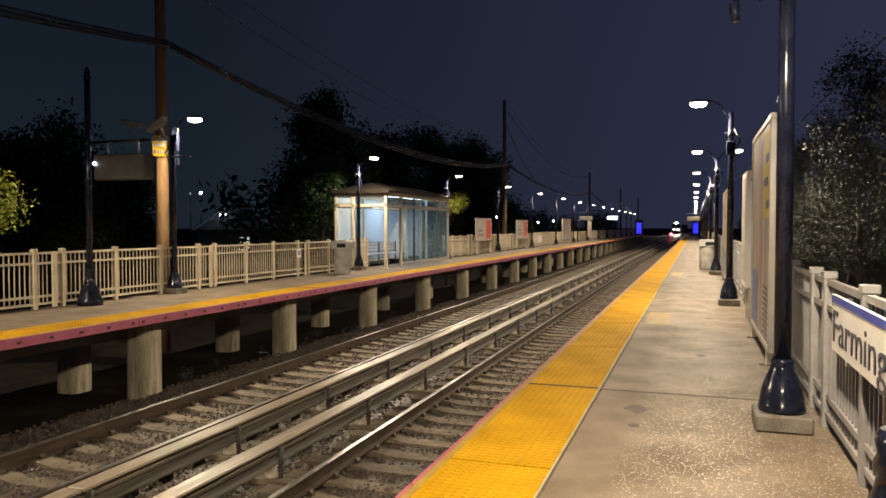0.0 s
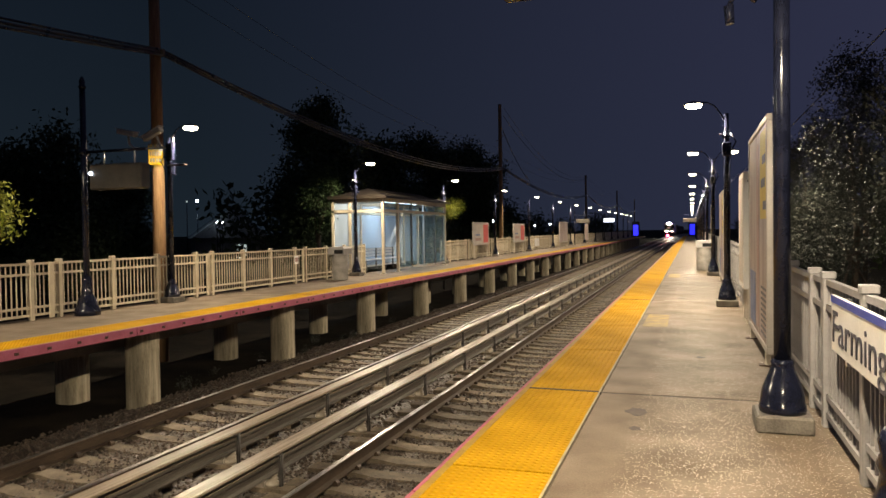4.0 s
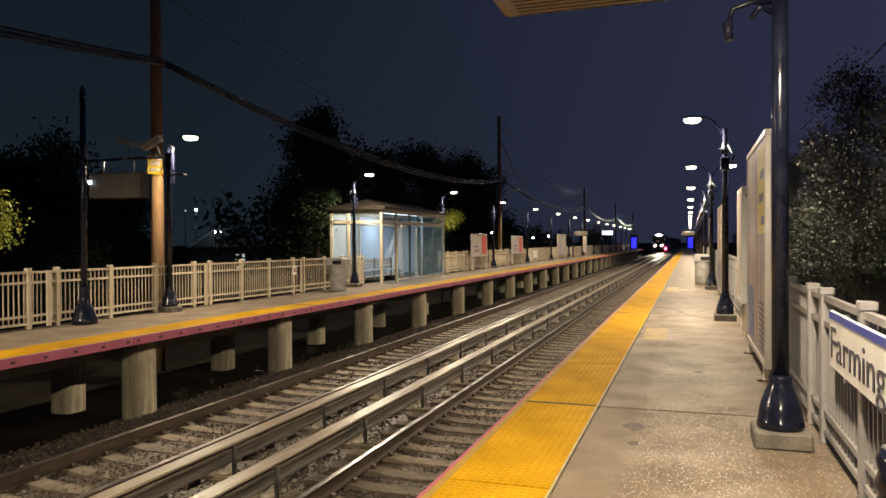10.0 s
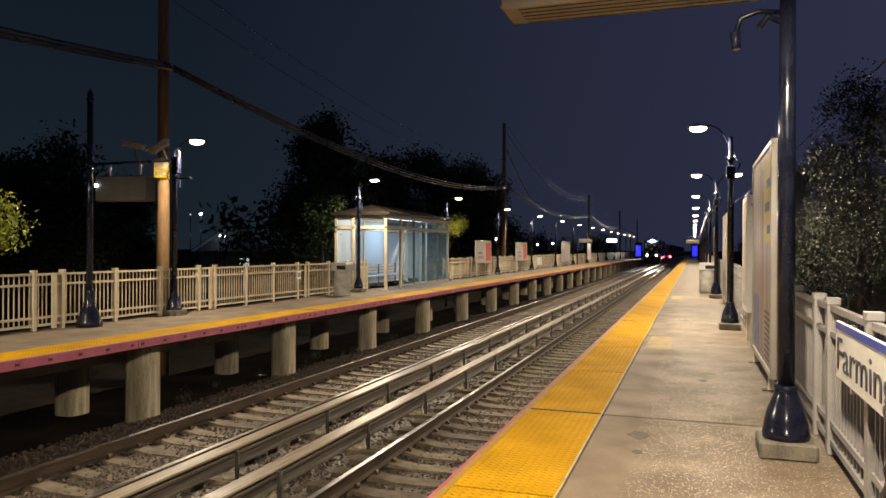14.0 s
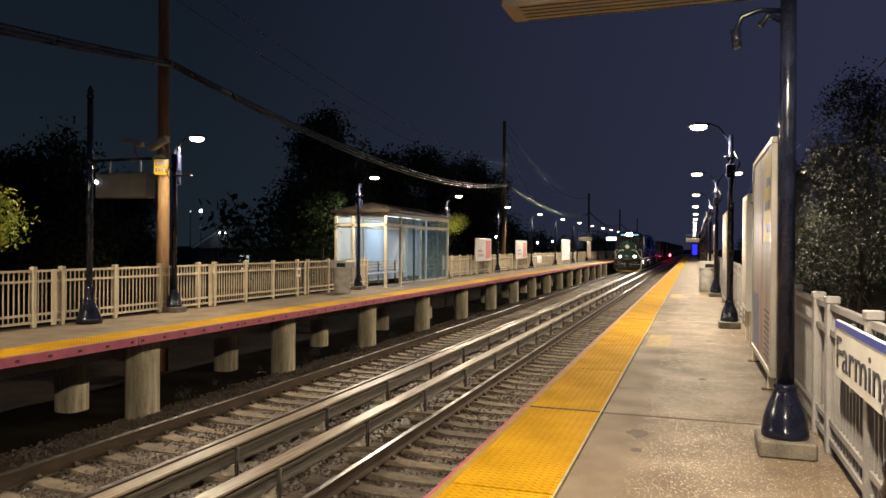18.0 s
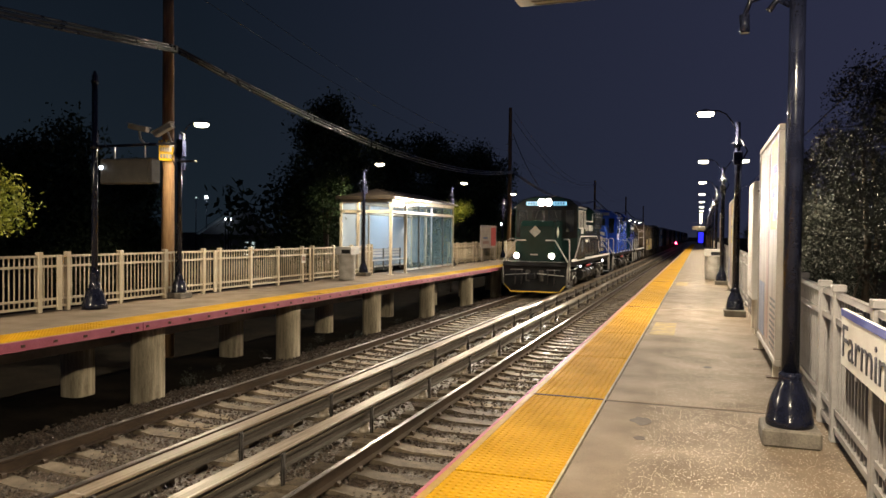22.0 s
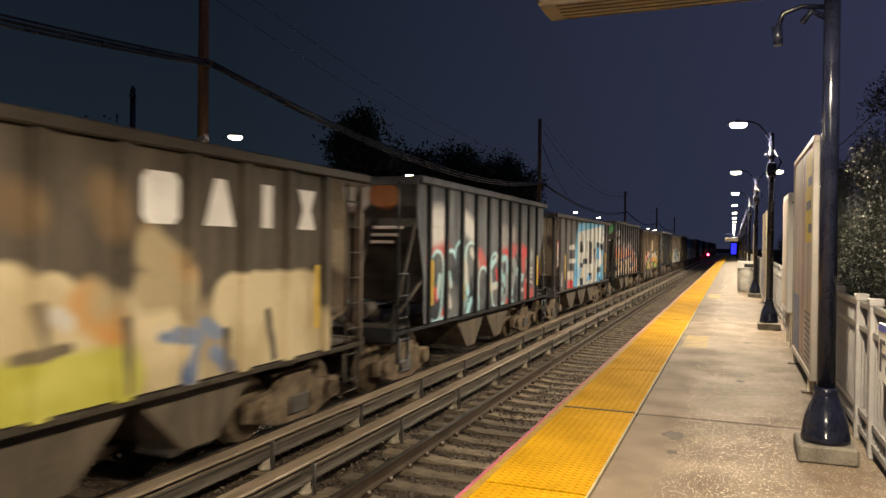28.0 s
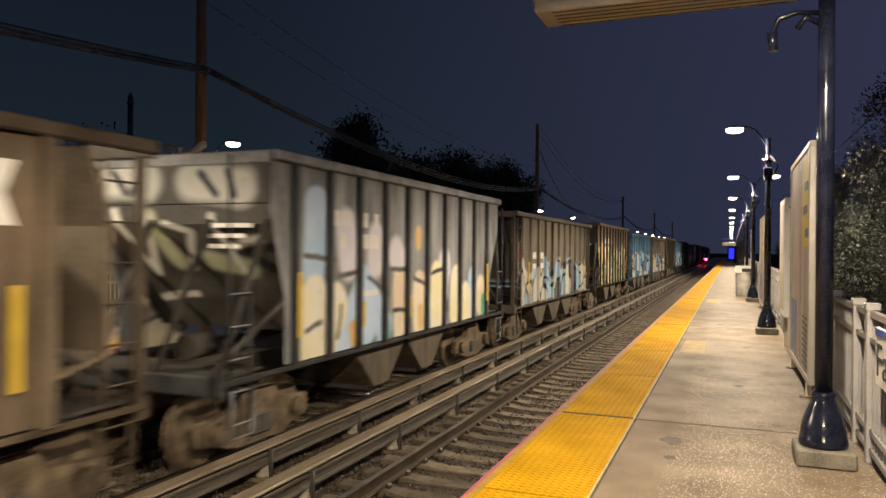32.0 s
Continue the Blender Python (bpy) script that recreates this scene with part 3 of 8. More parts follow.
# ---- the shelter on the far platform ----
SX0, SX1, SY0, SY1 = -12.75, -10.72, 24.85, 31.95
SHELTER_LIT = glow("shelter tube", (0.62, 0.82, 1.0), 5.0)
PANE = glass_pane("shelter glass", (0.26, 0.44, 0.54), 0.06, 0.24)
CLEAR = glass_pane("clear shelter glass", (0.55, 0.62, 0.66), 0.04, 0.05)
FROST = glass_pane("frosted shelter glass", (0.50, 0.62, 0.76), 0.45, 0.42)


def make_shelter():
    sh = thing("waiting_shelter", "lit glass waiting shelter with tan frame and hipped metal roof", "shelter")
    posts = [(SX1, SY0), (SX1, SY0 + 1.42), (SX1, SY1), (SX0, SY0), (SX0, SY0 + 2.4), (SX0, SY0 + 4.7), (SX0, SY1), (-12.05, SY0), (-12.05, SY1)]
    for x, y in posts:
        bm = box(B(), x - 0.05, x + 0.05, y - 0.05, y + 0.05, 0, 2.72, 0.008)
        box(bm, x - 0.10, x + 0.10, y - 0.10, y + 0.10, 0, 0.02)
        part("post", bm, TAN, sh)
    for z0, z1 in ((2.28, 2.38), (2.66, 2.80)):
        for x in (SX0, SX1):
            part("beam", box(B(), x - 0.05, x + 0.05, SY0 - 0.05, SY1 + 0.05, z0, z1), TAN, sh)
        for y in (SY0, SY1):
            part("beam", box(B(), SX0 + 0.051, SX1 - 0.051, y - 0.05, y + 0.05, z0, z1), TAN, sh)
    for x, ys in ((SX0, (SY0, SY0 + 2.4, SY0 + 4.7, SY1)), (SX1, (SY0, SY0 + 1.42, SY0 + 2.84, SY0 + 4.26, SY0 + 5.68, SY1))):
        for i, (a, b) in enumerate(zip(ys, ys[1:])):
            door = x == SX1 and i in (0,)
            for z0, z1 in ((0.18, 2.26), (2.40, 2.64)):
                if door and z0 < 1:
                    continue
                w = part("pane", box(B(), x - 0.006, x + 0.006, a + 0.05, b - 0.05, z0, z1), PANE if x == SX1 else FROST, sh)
                w.visible_shadow = False
            if x == SX1 and i > 1:
                part("mullion", box(B(), x - 0.035, x + 0.035, a - 0.03, a + 0.03, 0.1, 2.66), ALU if i % 2 else IRON, sh)
            if not door:
                part("sill_rail", box(B(), x - 0.03, x + 0.03, a + 0.051, b - 0.051, 0.10, 0.17), ALU, sh)
    for y in (SY0, SY1):
        for a, b in ((SX0, -12.05), (-12.05, SX1)):
            for z0, z1 in ((0.18, 2.26), (2.40, 2.64)):
                w = part("pane", box(B(), a + 0.05, b - 0.05, y - 0.006, y + 0.006, z0, z1), FROST if a == SX0 else CLEAR, sh)
                w.visible_shadow = False
    bm = B()
    e, r = 0.16, 0.9
    lo = [bm.verts.new(p) for p in ((SX0 - e, SY0 - e, 2.86), (SX1 + e, SY0 - e, 2.86), (SX1 + e, SY1 + e, 2.86), (SX0 - e, SY1 + e, 2.86))]
    bt = [bm.verts.new((v.co.x, v.co.y, 2.80)) for v in lo]
    cx = (SX0 + SX1) / 2
    top = [bm.verts.new((cx, SY0 + r, 3.22)), bm.verts.new((cx, SY1 - r, 3.22))]
    bm.faces.new(bt[::-1])
    for k in range(4):
        bm.faces.new((bt[k], bt[(k + 1) % 4], lo[(k + 1) % 4], lo[k]))
    bm.faces.new((lo[0], lo[1], top[0]))
    bm.faces.new((lo[1], lo[2], top[1], top[0]))
    bm.faces.new((lo[2], lo[3], top[1]))
    bm.faces.new((lo[3], lo[0], top[0], top[1]))
    roof = part("roof", bm, ROOFM, sh, "hipped bronze metal roof")
    part("fascia", box(B(), SX0 - e, SX1 + e, SY0 - e - 0.012, SY0 - e - 0.001, 2.78, 2.90), ROOFM, roof)
    part("gutter", box(B(), SX1 + e + 0.001, SX1 + e + 0.05, SY0 - e, SY1 + e, 2.80, 2.87), ROOFM, roof)
    for i in range(9):
        y = SY0 + r + (SY1 - SY0 - 2 * r) * i / 8
        part("seam", tube(B(), [(cx, y, 3.23), (SX1 + e, y, 2.875)], 0.014, 5), ROOFM, roof)
    part("light_tube", box(B(), cx - 0.06, cx + 0.06, SY0 + 0.8, SY1 - 0.8, 2.755, 2.795), SHELTER_LIT, sh, "bright ceiling light tube")
    bench = thing("bench", "metal slatted bench inside the glass shelter", "bench", pose(-12.2, 28.0, 0))
    for i in range(4):
        part("slat", box(B(), -0.2 + i * 0.11, -0.11 + i * 0.11, -2, 2, 0.43, 0.46), ALU, bench)
    for i in range(3):
        part("back_slat", box(B(), -0.26, -0.235, -2, 2, 0.55 + i * 0.12, 0.64 + i * 0.12), ALU, bench)
    for y in (-1.8, 0, 1.8):
        bm = box(B(), -0.24, 0.2, y - 0.03, y + 0.03, 0.39, 0.43)
        box(bm, -0.23, -0.19, y - 0.03, y + 0.03, 0, 0.9)
        box(bm, 0.14, 0.18, y - 0.03, y + 0.03, 0, 0.4)
        part("leg", bm, IRON, bench)
    lamp_light("shelter_light", "AREA", pose(cx, (SY0 + SY1) / 2, 2.74), 58, (0.64, 0.84, 1.0), 1.2)


# ---- lettering ----
def letters(name, text, height, material, parent, m, label="", depth=0.002, bold=0.0):
    """Words as a thin raised mesh; m puts the middle of the words, which read along local x."""
    cu = bpy.data.curves.new(name, "FONT")
    cu.body, cu.align_x, cu.align_y, cu.size, cu.extrude = text, "CENTER", "CENTER", height * 1.38, depth
    cu.offset = bold
    tmp = bpy.data.objects.new(name, cu)
    scene.collection.objects.link(tmp)
    bpy.context.view_layer.update()
    me = bpy.data.meshes.new_from_object(tmp.evaluated_get(bpy.context.evaluated_depsgraph_get()))
    bpy.data.objects.remove(tmp)
    me.materials.clear()
    me.materials.append(material)
    ob = new(name, me)
    ob.parent = parent
    ob.matrix_local = m
    if label:
        tagged(ob, label)
    return ob


SIDE = Matrix(((0, 0, 1, 0), (1, 0, 0, 0), (0, 1, 0, 0), (0, 0, 0, 1)))  # reads along y, faces +x


def side(x, y, z):
    return Matrix.Translation((x, y, z)) @ SIDE


def bars(parent, material, x, y0, y1, z, h, words, seed=1, label="white bars of lettering"):
    """A line of unreadable lettering: one row of bars on a side that faces +x."""
    rng = random.Random(seed)
    total = sum(words) + 0.8 * (len(words) - 1)
    k = (y1 - y0) / total
    y = y0
    for w in words:
        for i in range(w):
            a = k * rng.uniform(0.58, 0.80)
            part("letter_bar", box(B(), x, x + 0.004, y, y + a, z - h / 2, z + h / 2), material, parent, label if i == 0 else "")
            y += k
        y += 0.8 * k


# ---- the train (its own space: x across, y back from the front coupler, z up from the rail) ----
GREEN = surface("dark green locomotive paint", (0.010, 0.030, 0.026), (0.018, 0.047, 0.041), 0.14, 0, 1.5, 40, 0.02, 0.22, 0.45)
SOOT = surface("black locomotive paint", (0.0085, 0.0092, 0.0105), (0.021, 0.0220, 0.0235), 0.18, 0, 2, 40, 0.03, 0.26, 0.25)
ROOFBLACK = surface("matt black roof paint", (0.005, 0.005, 0.005), (0.012, 0.0115, 0.011), 0.6, 0, 2, 40, 0.05, 0.75, 0.1)
LOCOBLUE = surface("bright blue locomotive paint", (0.024, 0.078, 0.45), (0.040, 0.118, 0.58), 0.15, 0, 1.2, 40, 0.02, 0.26, 0.45)
TRUCKGRIME = surface("grimy truck casting", (0.022, 0.019, 0.016), (0.090, 0.077, 0.062), 0.40, 0.2, 4, 40, 0.5, 0.6, 0.4)
STRIPE = surface("white stripe paint", (0.66, 0.64, 0.60), (0.82, 0.80, 0.77), 0.45, 0, 2.5, 40, 0.05)
RAILPAINT = surface("pale handrail paint", (0.54, 0.52, 0.48), (0.70, 0.68, 0.64), 0.35, 0, 5, 40, 0.05)
SAFETY = surface("yellow safety paint", (0.55, 0.36, 0.03), (0.70, 0.48, 0.05), 0.5, 0, 4, 40, 0.1)
STEELBLUE = surface("wet step plate", (0.20, 0.26, 0.32), (0.34, 0.40, 0.46), 0.35, 0.4, 4, 40, 0.1)
DARKGLASS = surface("cab window glass", (0.010, 0.012, 0.014), (0.02, 0.022, 0.026), 0.08, 0, 3, 20, 0, 0.12, 0.8)
HEADGLOW = glow("headlight lens", (1.0, 0.86, 0.66), 560.0)
BEAMGLOW = glow("headlight beam", (1.0, 0.88, 0.70), 38000.0)
BAFFLE = surface("matt black baffle", (0.004, 0.004, 0.004), (0.008, 0.008, 0.008), 1.0, 0, 3, 30, 0, 1.0, 0.0)
DITCHGLOW = glow("ditch light lens", (1.0, 0.86, 0.68), 220.0)
BOARDGLOW = glow("lit number board", (0.20, 0.55, 0.80), 1.3)
STEPGLOW = glow("step light", (0.85, 0.92, 1.0), 30.0)
CARGREY = surface("grimy grey car steel", (0.10, 0.10, 0.105), (0.24, 0.24, 0.245), 0.6, 0, 1.5, 30, 0.2, streak=(1, 2.0, 0.5))
DIAMOND = surface("placard enamel", (0.55, 0.52, 0.42), (0.70, 0.68, 0.58), 0.45, 0, 6, 40, 0.05)
TANKBLACK = surface("glossy black tank steel", (0.012, 0.012, 0.012), (0.03, 0.028, 0.026), 0.16, 0, 2, 30, 0.03, 0.28, 0.6)
BAY = surface("grimy discharge bay steel", (0.040, 0.032, 0.023), (0.125, 0.098, 0.068), 0.6, 0, 2.6, 30, 0.3, streak=(1, 2, 0.6))
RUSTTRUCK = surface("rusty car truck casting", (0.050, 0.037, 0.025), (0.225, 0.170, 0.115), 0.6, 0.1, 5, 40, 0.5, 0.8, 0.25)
RED = surface("red valve paint", (0.40, 0.03, 0.03), (0.55, 0.06, 0.05), 0.5, 0, 6, 40, 0.05)


def truck(car, y, r, base, side_label="cast truck side frame", geared=False, steel=None):
    """A four-wheel truck: side frames, springs, axles and wheels under a car."""
    steel = steel or TRUCKGRIME
    t = part("truck", box(B(), -0.95, 0.95, y - 0.28, y + 0.28, 0.52, 0.80, 0.03), steel, car, "grimy cast bolster")
    h = base / 2
    for s in (-1, 1):
        bm = B()
        prism(bm, [(y - h - 0.32, r - 0.12), (y - h - 0.05, r - 0.17), (y - 0.45, r - 0.30), (y + 0.45, r - 0.30), (y + h + 0.05, r - 0.17), (y + h + 0.32, r - 0.12), (y + h + 0.30, r + 0.15), (y + h * 0.55, r + 0.22), (y + 0.35, r + 0.42), (y - 0.35, r + 0.42), (y - h * 0.55, r + 0.22), (y - h - 0.30, r + 0.15)], s * 1.00, s * 1.12)
        part("side_frame", bm, steel, t, side_label)
        part("spring_pack", box(B(), min(s * 1.1201, s * 1.17), max(s * 1.1201, s * 1.17), y - 0.24, y + 0.24, r - 0.20, r + 0.08, 0.02), IRON, t)
        for a in (-h, h):
            bm = tube(B(), [(s * 1.12, y + a, r), (s * 1.22, y + a, r)], 0.13, 12)
            part("axle_cap", bm, steel, t)
    if geared:
        for k in (-1, 1):
            part("brake_cylinder", tube(B(), [(1.20, y + k * 0.62, r + 0.36), (1.20, y + k * 1.02, r + 0.36)], 0.11, 12), IRON, t)
            part("journal_box", box(B(), 1.1201, 1.24, y + k * h - 0.19, y + k * h + 0.19, r - 0.16, r + 0.17, 0.03), steel, t)
            part("brake_rod", tube(B(), [(1.19, y + k * 0.3, r - 0.02), (1.19, y + k * (h - 0.25), r + 0.22)], 0.025, 6), RAILPAINT, t)
            part("sand_pipe", tube(B(), [(1.16, y + k * (h + 0.45), r + 0.55), (1.14, y + k * (h + 0.52), r + 0.05), (0.98, y + k * (h + 0.40), 0.14)], 0.018, 6), IRON, t)
            part("snubber", tube(B(), [(1.18, y + k * 0.34, r + 0.02), (1.18, y + k * 0.34, r + 0.44)], 0.06, 10), IRON, t)
        part("equalizer", box(B(), 1.125, 1.165, y - 0.7, y + 0.7, r - 0.34, r - 0.26, 0.015), IRON, t)
        part("air_pipe", tube(B(), [(1.26, y - h - 0.3, r + 0.60), (1.26, y, r + 0.56), (1.26, y + h + 0.3, r + 0.60)], 0.016, 6), RAILPAINT, t)
    for a in (-h, h):
        for s in (-1, 1):
            bm = tube(B(), [(s * 0.70, y + a, r), (s * 0.735, y + a, r)], r + 0.03, 24)
            tube(bm, [(s * 0.735, y + a, r), (s * 0.83, y + a, r)], r, 24)
            part("wheel", bm, steel, t)
    return t


def disc(x, y, z, r, seg=20):
    """A lens: one round face that looks forward."""
    bm = B()
    bm.faces.new([bm.verts.new((x + r * math.cos(k * 2 * math.pi / seg), y, z + r * math.sin(k * 2 * math.pi / seg))) for k in range(seg)])
    return bm


def ring(x, y, z, r0, r1, seg=20):
    """A flat ring that looks forward."""
    bm = B()
    loops = [[bm.verts.new((x + r * math.cos(k * 2 * math.pi / seg), y, z + r * math.sin(k * 2 * math.pi / seg))) for k in range(seg)] for r in (r0, r1)]
    for k in range(seg):
        bm.faces.new((loops[0][k], loops[0][(k + 1) % seg], loops[1][(k + 1) % seg], loops[1][k]))
    return bm


def window(parent, x, y0, y1, z0, z1, frame_mat, bars_n=0):
    f = B()
    for a, b, c, d in ((y0 - 0.05, y1 + 0.05, z1, z1 + 0.05), (y0 - 0.05, y1 + 0.05, z0 - 0.05, z0), (y0 - 0.05, y0, z0, z1), (y1, y1 + 0.05, z0, z1)):
        box(f, x, x + 0.025, a, b, c, d)
    w = part("window", f, frame_mat, parent, "pale window frame")
    for i in range(bars_n):
        yy = y0 + (y1 - y0) * (i + 1) / (bars_n + 1)
        part("mullion", box(B(), x, x + 0.02, yy - 0.025, yy + 0.025, z0, z1), frame_mat, w)
    part("pane", box(B(), x, x + 0.008, y0, y1, z0, z1), DARKGLASS, w)
    return w


def locomotive(paint, panel, label, nose_z, cab_y0, cab_y1, hood_z, tall_y0, tall_z, length, lit):
    lo = thing("locomotive", label, "locomotive")
    part("frame", box(B(), -1.50, 1.50, 0.9, length - 0.9, 1.28, 1.52, 0.02), SOOT, lo)
    for s in (-1, 1):
        part("sill_stripe", box(B(), s * 1.505 - 0.006, s * 1.505 + 0.006, 2.0, length - 1.5, 1.50, 1.62), STRIPE if panel else paint, lo, "white sill stripe" if panel else "")
    part("fuel_tank", prism(B(), [(1.32 * math.copysign(abs(math.cos(a)) ** 0.6, math.cos(a)), 0.70 + 0.40 * math.copysign(abs(math.sin(a)) ** 0.7, math.sin(a))) for a in (k * math.pi / 14 for k in range(28))], 6.7, 11.2, "y"), TANKBLACK, lo, "rounded glossy black fuel tank")
    for y in (6.95, 8.2, 9.7, 10.95):
        part("tank_strap", prism(B(), [(1.335 * math.copysign(abs(math.cos(a)) ** 0.6, math.cos(a)), 0.70 + 0.412 * math.copysign(abs(math.sin(a)) ** 0.7, math.sin(a))) for a in (k * math.pi / 14 for k in range(28))], y - 0.03, y + 0.03, "y"), IRON, lo)
    for y in (7.6, 8.05, 8.45):
        part("valve", tube(B(), [(1.36, y, 1.12), (1.44, y, 1.16)], 0.055, 10), RED, lo, "small red valve")
    part("air_reservoir", tube(B(), [(1.22, 7.0, 1.22), (1.22, 10.8, 1.22)], 0.13, 16), TANKBLACK, lo)
    for y in (3.6, length - 3.6):
        truck(lo, y, 0.50, 2.74, geared=True)
    # nose
    bm = B()
    nw, ny = (0.80, 1.30) if panel else (0.93, 1.05)
    prism(bm, [(ny + 0.05, 1.52), (ny, nose_z - 0.25), (ny + 0.20, nose_z), (cab_y0, nose_z + 0.05), (cab_y0, 1.52)], -nw, nw)
    bmesh.ops.bevel(bm, geom=[e for e in bm.edges if abs(e.verts[0].co.x - e.verts[1].co.x) < 1e-4], offset=0.07, segments=2, affect="EDGES")
    nose = part("nose", bm, paint, lo)
    if panel:
        for m in (pose(-0.08, 1.285, 2.90, 90, 45, 0), pose(nw + 0.005, 2.2, 2.88, 90, 0, 90) @ pose(0, 0, 0, 0, 0, 45)):
            d = box(B(), -0.19, 0.19, -0.19, 0.19, -0.006, 0.006)
            dd = part("placard", d, DIAMOND, nose, "pale diamond placard")
            dd.matrix_local = m
    else:
        for i in range(5):
            bm = B()
            z = 1.75 + i * 0.44
            for s in (-1, 1):
                prism(bm, [(s * 0.01, z), (s * 0.91, z - 0.80), (s * 0.91, z - 0.56), (s * 0.01, z + 0.24)], ny - 0.030, ny - 0.022, "y")
            for v in bm.verts:
                v.co.z = min(max(v.co.z, 1.95), nose_z - 0.26)
                v.co.y += (nose_z - 0.25 - v.co.z) * 0.05 / (nose_z - 1.77)
            part("chevron", bm, STRIPE, nose, "white diagonal stripe")
        part("nose_door", box(B(), nw + 0.002, nw + 0.02, 1.75, 2.5, 1.62, 3.2, 0.006), paint, nose)
        part("latch", box(B(), nw + 0.02, nw + 0.04, 1.82, 1.88, 2.35, 2.5), IRON, nose)
    # cab
    zc = 4.22
    bm = prism(B(), [(-1.53, 1.55), (1.53, 1.55), (1.53, zc - 0.12), (1.15, zc + 0.22), (0.6, zc + 0.36), (-0.6, zc + 0.36), (-1.15, zc + 0.22), (-1.53, zc - 0.12)], cab_y0, cab_y1, "y")
    cab = part("cab", bm, paint, lo)
    for s in (-1, 1):
        part("drip_rail", box(B(), s * 1.55 - 0.03, s * 1.55 + 0.03, cab_y0, cab_y1, zc - 0.15, zc - 0.10), STRIPE if panel else paint, cab)
    if panel:
        window(cab, 1.53, cab_y0 + 0.35, cab_y0 + 1.45, 3.12, 3.92, STRIPE, 3)
        window(cab, 1.53, cab_y1 - 0.42, cab_y1 - 0.12, 3.12, 3.92, STRIPE)
    else:
        window(cab, 1.53, cab_y0 + 0.38, cab_y0 + 1.28, 3.32, 3.90, paint, 1)
        part("sunshade", prism(B(), [(cab_y0 + 0.25, 4.05), (cab_y0 + 1.45, 4.05), (cab_y0 + 1.45, 4.01), (cab_y0 + 0.25, 4.01)], 1.53, 1.80), ALU, cab, "pale window shade")
    part("front_panel", prism(B(), [(-1.50, 2.6), (1.50, 2.6), (1.50, 4.10), (1.13, 4.42), (-1.13, 4.42), (-1.50, 4.10)], cab_y0 - 0.006, cab_y0 + 0.01, "y"), SOOT if panel else paint, cab, "black cab front" if panel else "")
    if panel:
        arch = [(1.535, zc - 0.115), (1.155, zc + 0.23), (0.6, zc + 0.372), (-0.6, zc + 0.372), (-1.155, zc + 0.23), (-1.535, zc - 0.115)]
        for p, q in zip(arch, arch[1:]):
            part("roof_sheet", prism(B(), [p, q, (q[0] * 1.01, q[1] + 0.02), (p[0] * 1.01, p[1] + 0.02)], cab_y0 - 0.02, cab_y1 + 0.02, "y"), SOOT, cab)
    for s in (-1, 1):
        part("wiper", tube(B(), [(s * 0.4, cab_y0 - 0.02, 3.92), (s * 0.55, cab_y0 - 0.03, 3.55)], 0.008, 5), IRON, cab)
    for a, b in ((-1.35, -0.95), (-0.72, -0.08), (0.08, 0.72), (0.95, 1.35)):
        bm = box(B(), a, b, cab_y0 - 0.012, cab_y0 + 0.01, 3.45 if abs(a) < 0.9 and abs(b) < 0.9 else 2.9, 3.95)
        part("windshield", bm, DARKGLASS, cab, "dark cab window")
    hb = part("headlight_housing", box(B(), -0.32, 0.32, cab_y0 - 0.14, cab_y0 + 0.1, 4.13, 4.49, 0.03), SOOT if panel else paint, cab)
    for s in (-1, 1):
        n = part("number_board", box(B(), min(s * 0.33, s * 0.98), max(s * 0.33, s * 0.98), cab_y0 - 0.10, cab_y0 + 0.06, 4.18, 4.36, 0.02), BOARDGLOW if lit else DIAMOND, cab, "glowing blue number board" if lit else "pale number board")
        if lit:
            part("beam_lamp", disc(s * 0.16, cab_y0 - 0.15, 4.31, 0.065), BEAMGLOW, hb, "blazing headlight")
            # Glowing ring added round the beam lamp to stand for its glare.
            part("lens_ring", ring(s * 0.16, cab_y0 - 0.401, 4.31, 0.100, 0.158), HEADGLOW, hb, "glowing ring that stands for the headlight's glare")
            # Tube added to narrow the beam; it reaches past the housing.
            part("baffle", tube(B(), [(s * 0.16, cab_y0 - 0.141, 4.31), (s * 0.16, cab_y0 - 0.400, 4.31)], 0.100, 20, caps=False), BAFFLE, hb)
            part("rim", tube(B(), [(s * 0.16, cab_y0 - 0.141, 4.31), (s * 0.16, cab_y0 - 0.405, 4.31)], 0.159, 20, caps=False), SOOT, hb)
        else:
            part("lamp", disc(s * 0.135, cab_y0 - 0.16, 4.31, 0.133), DIAMOND, hb, "unlit headlight")
            part("rim", tube(B(), [(s * 0.135, cab_y0 - 0.141, 4.31), (s * 0.135, cab_y0 - 0.17, 4.31)], 0.134, 18, caps=False), SOOT, hb)
        for i in range(4):
            yy = s * 0.42 + s * i * 0.13
            part("digit_bar", box(B(), min(yy, yy + s * 0.08), max(yy, yy + s * 0.08), cab_y0 - 0.104, cab_y0 - 0.10, 4.21, 4.33), STEELBLUE, n)
    # hoods
    hw = 0.93
    hood = part("long_hood", prism(B(), [(-hw, 1.55), (hw, 1.55), (hw, hood_z - 0.10), (hw - 0.16, hood_z), (-hw + 0.16, hood_z), (-hw, hood_z - 0.10)], cab_y1 if panel else cab_y1 + 1.5, length - 1.35, "y"), paint, lo)
    if not panel:
        low = part("low_hood", prism(B(), [(-hw - 0.1, 1.55), (hw + 0.1, 1.55), (hw + 0.1, 3.22), (hw - 0.1, 3.36), (-hw + 0.1, 3.36), (-hw - 0.1, 3.22)], cab_y1, cab_y1 + 1.498, "y"), paint, lo)
        part("blower_duct", tube(B(), [(0.55, cab_y1 + 0.1, 3.42), (0.55, cab_y1 + 1.4, 3.42)], 0.26, 14), SOOT, low)
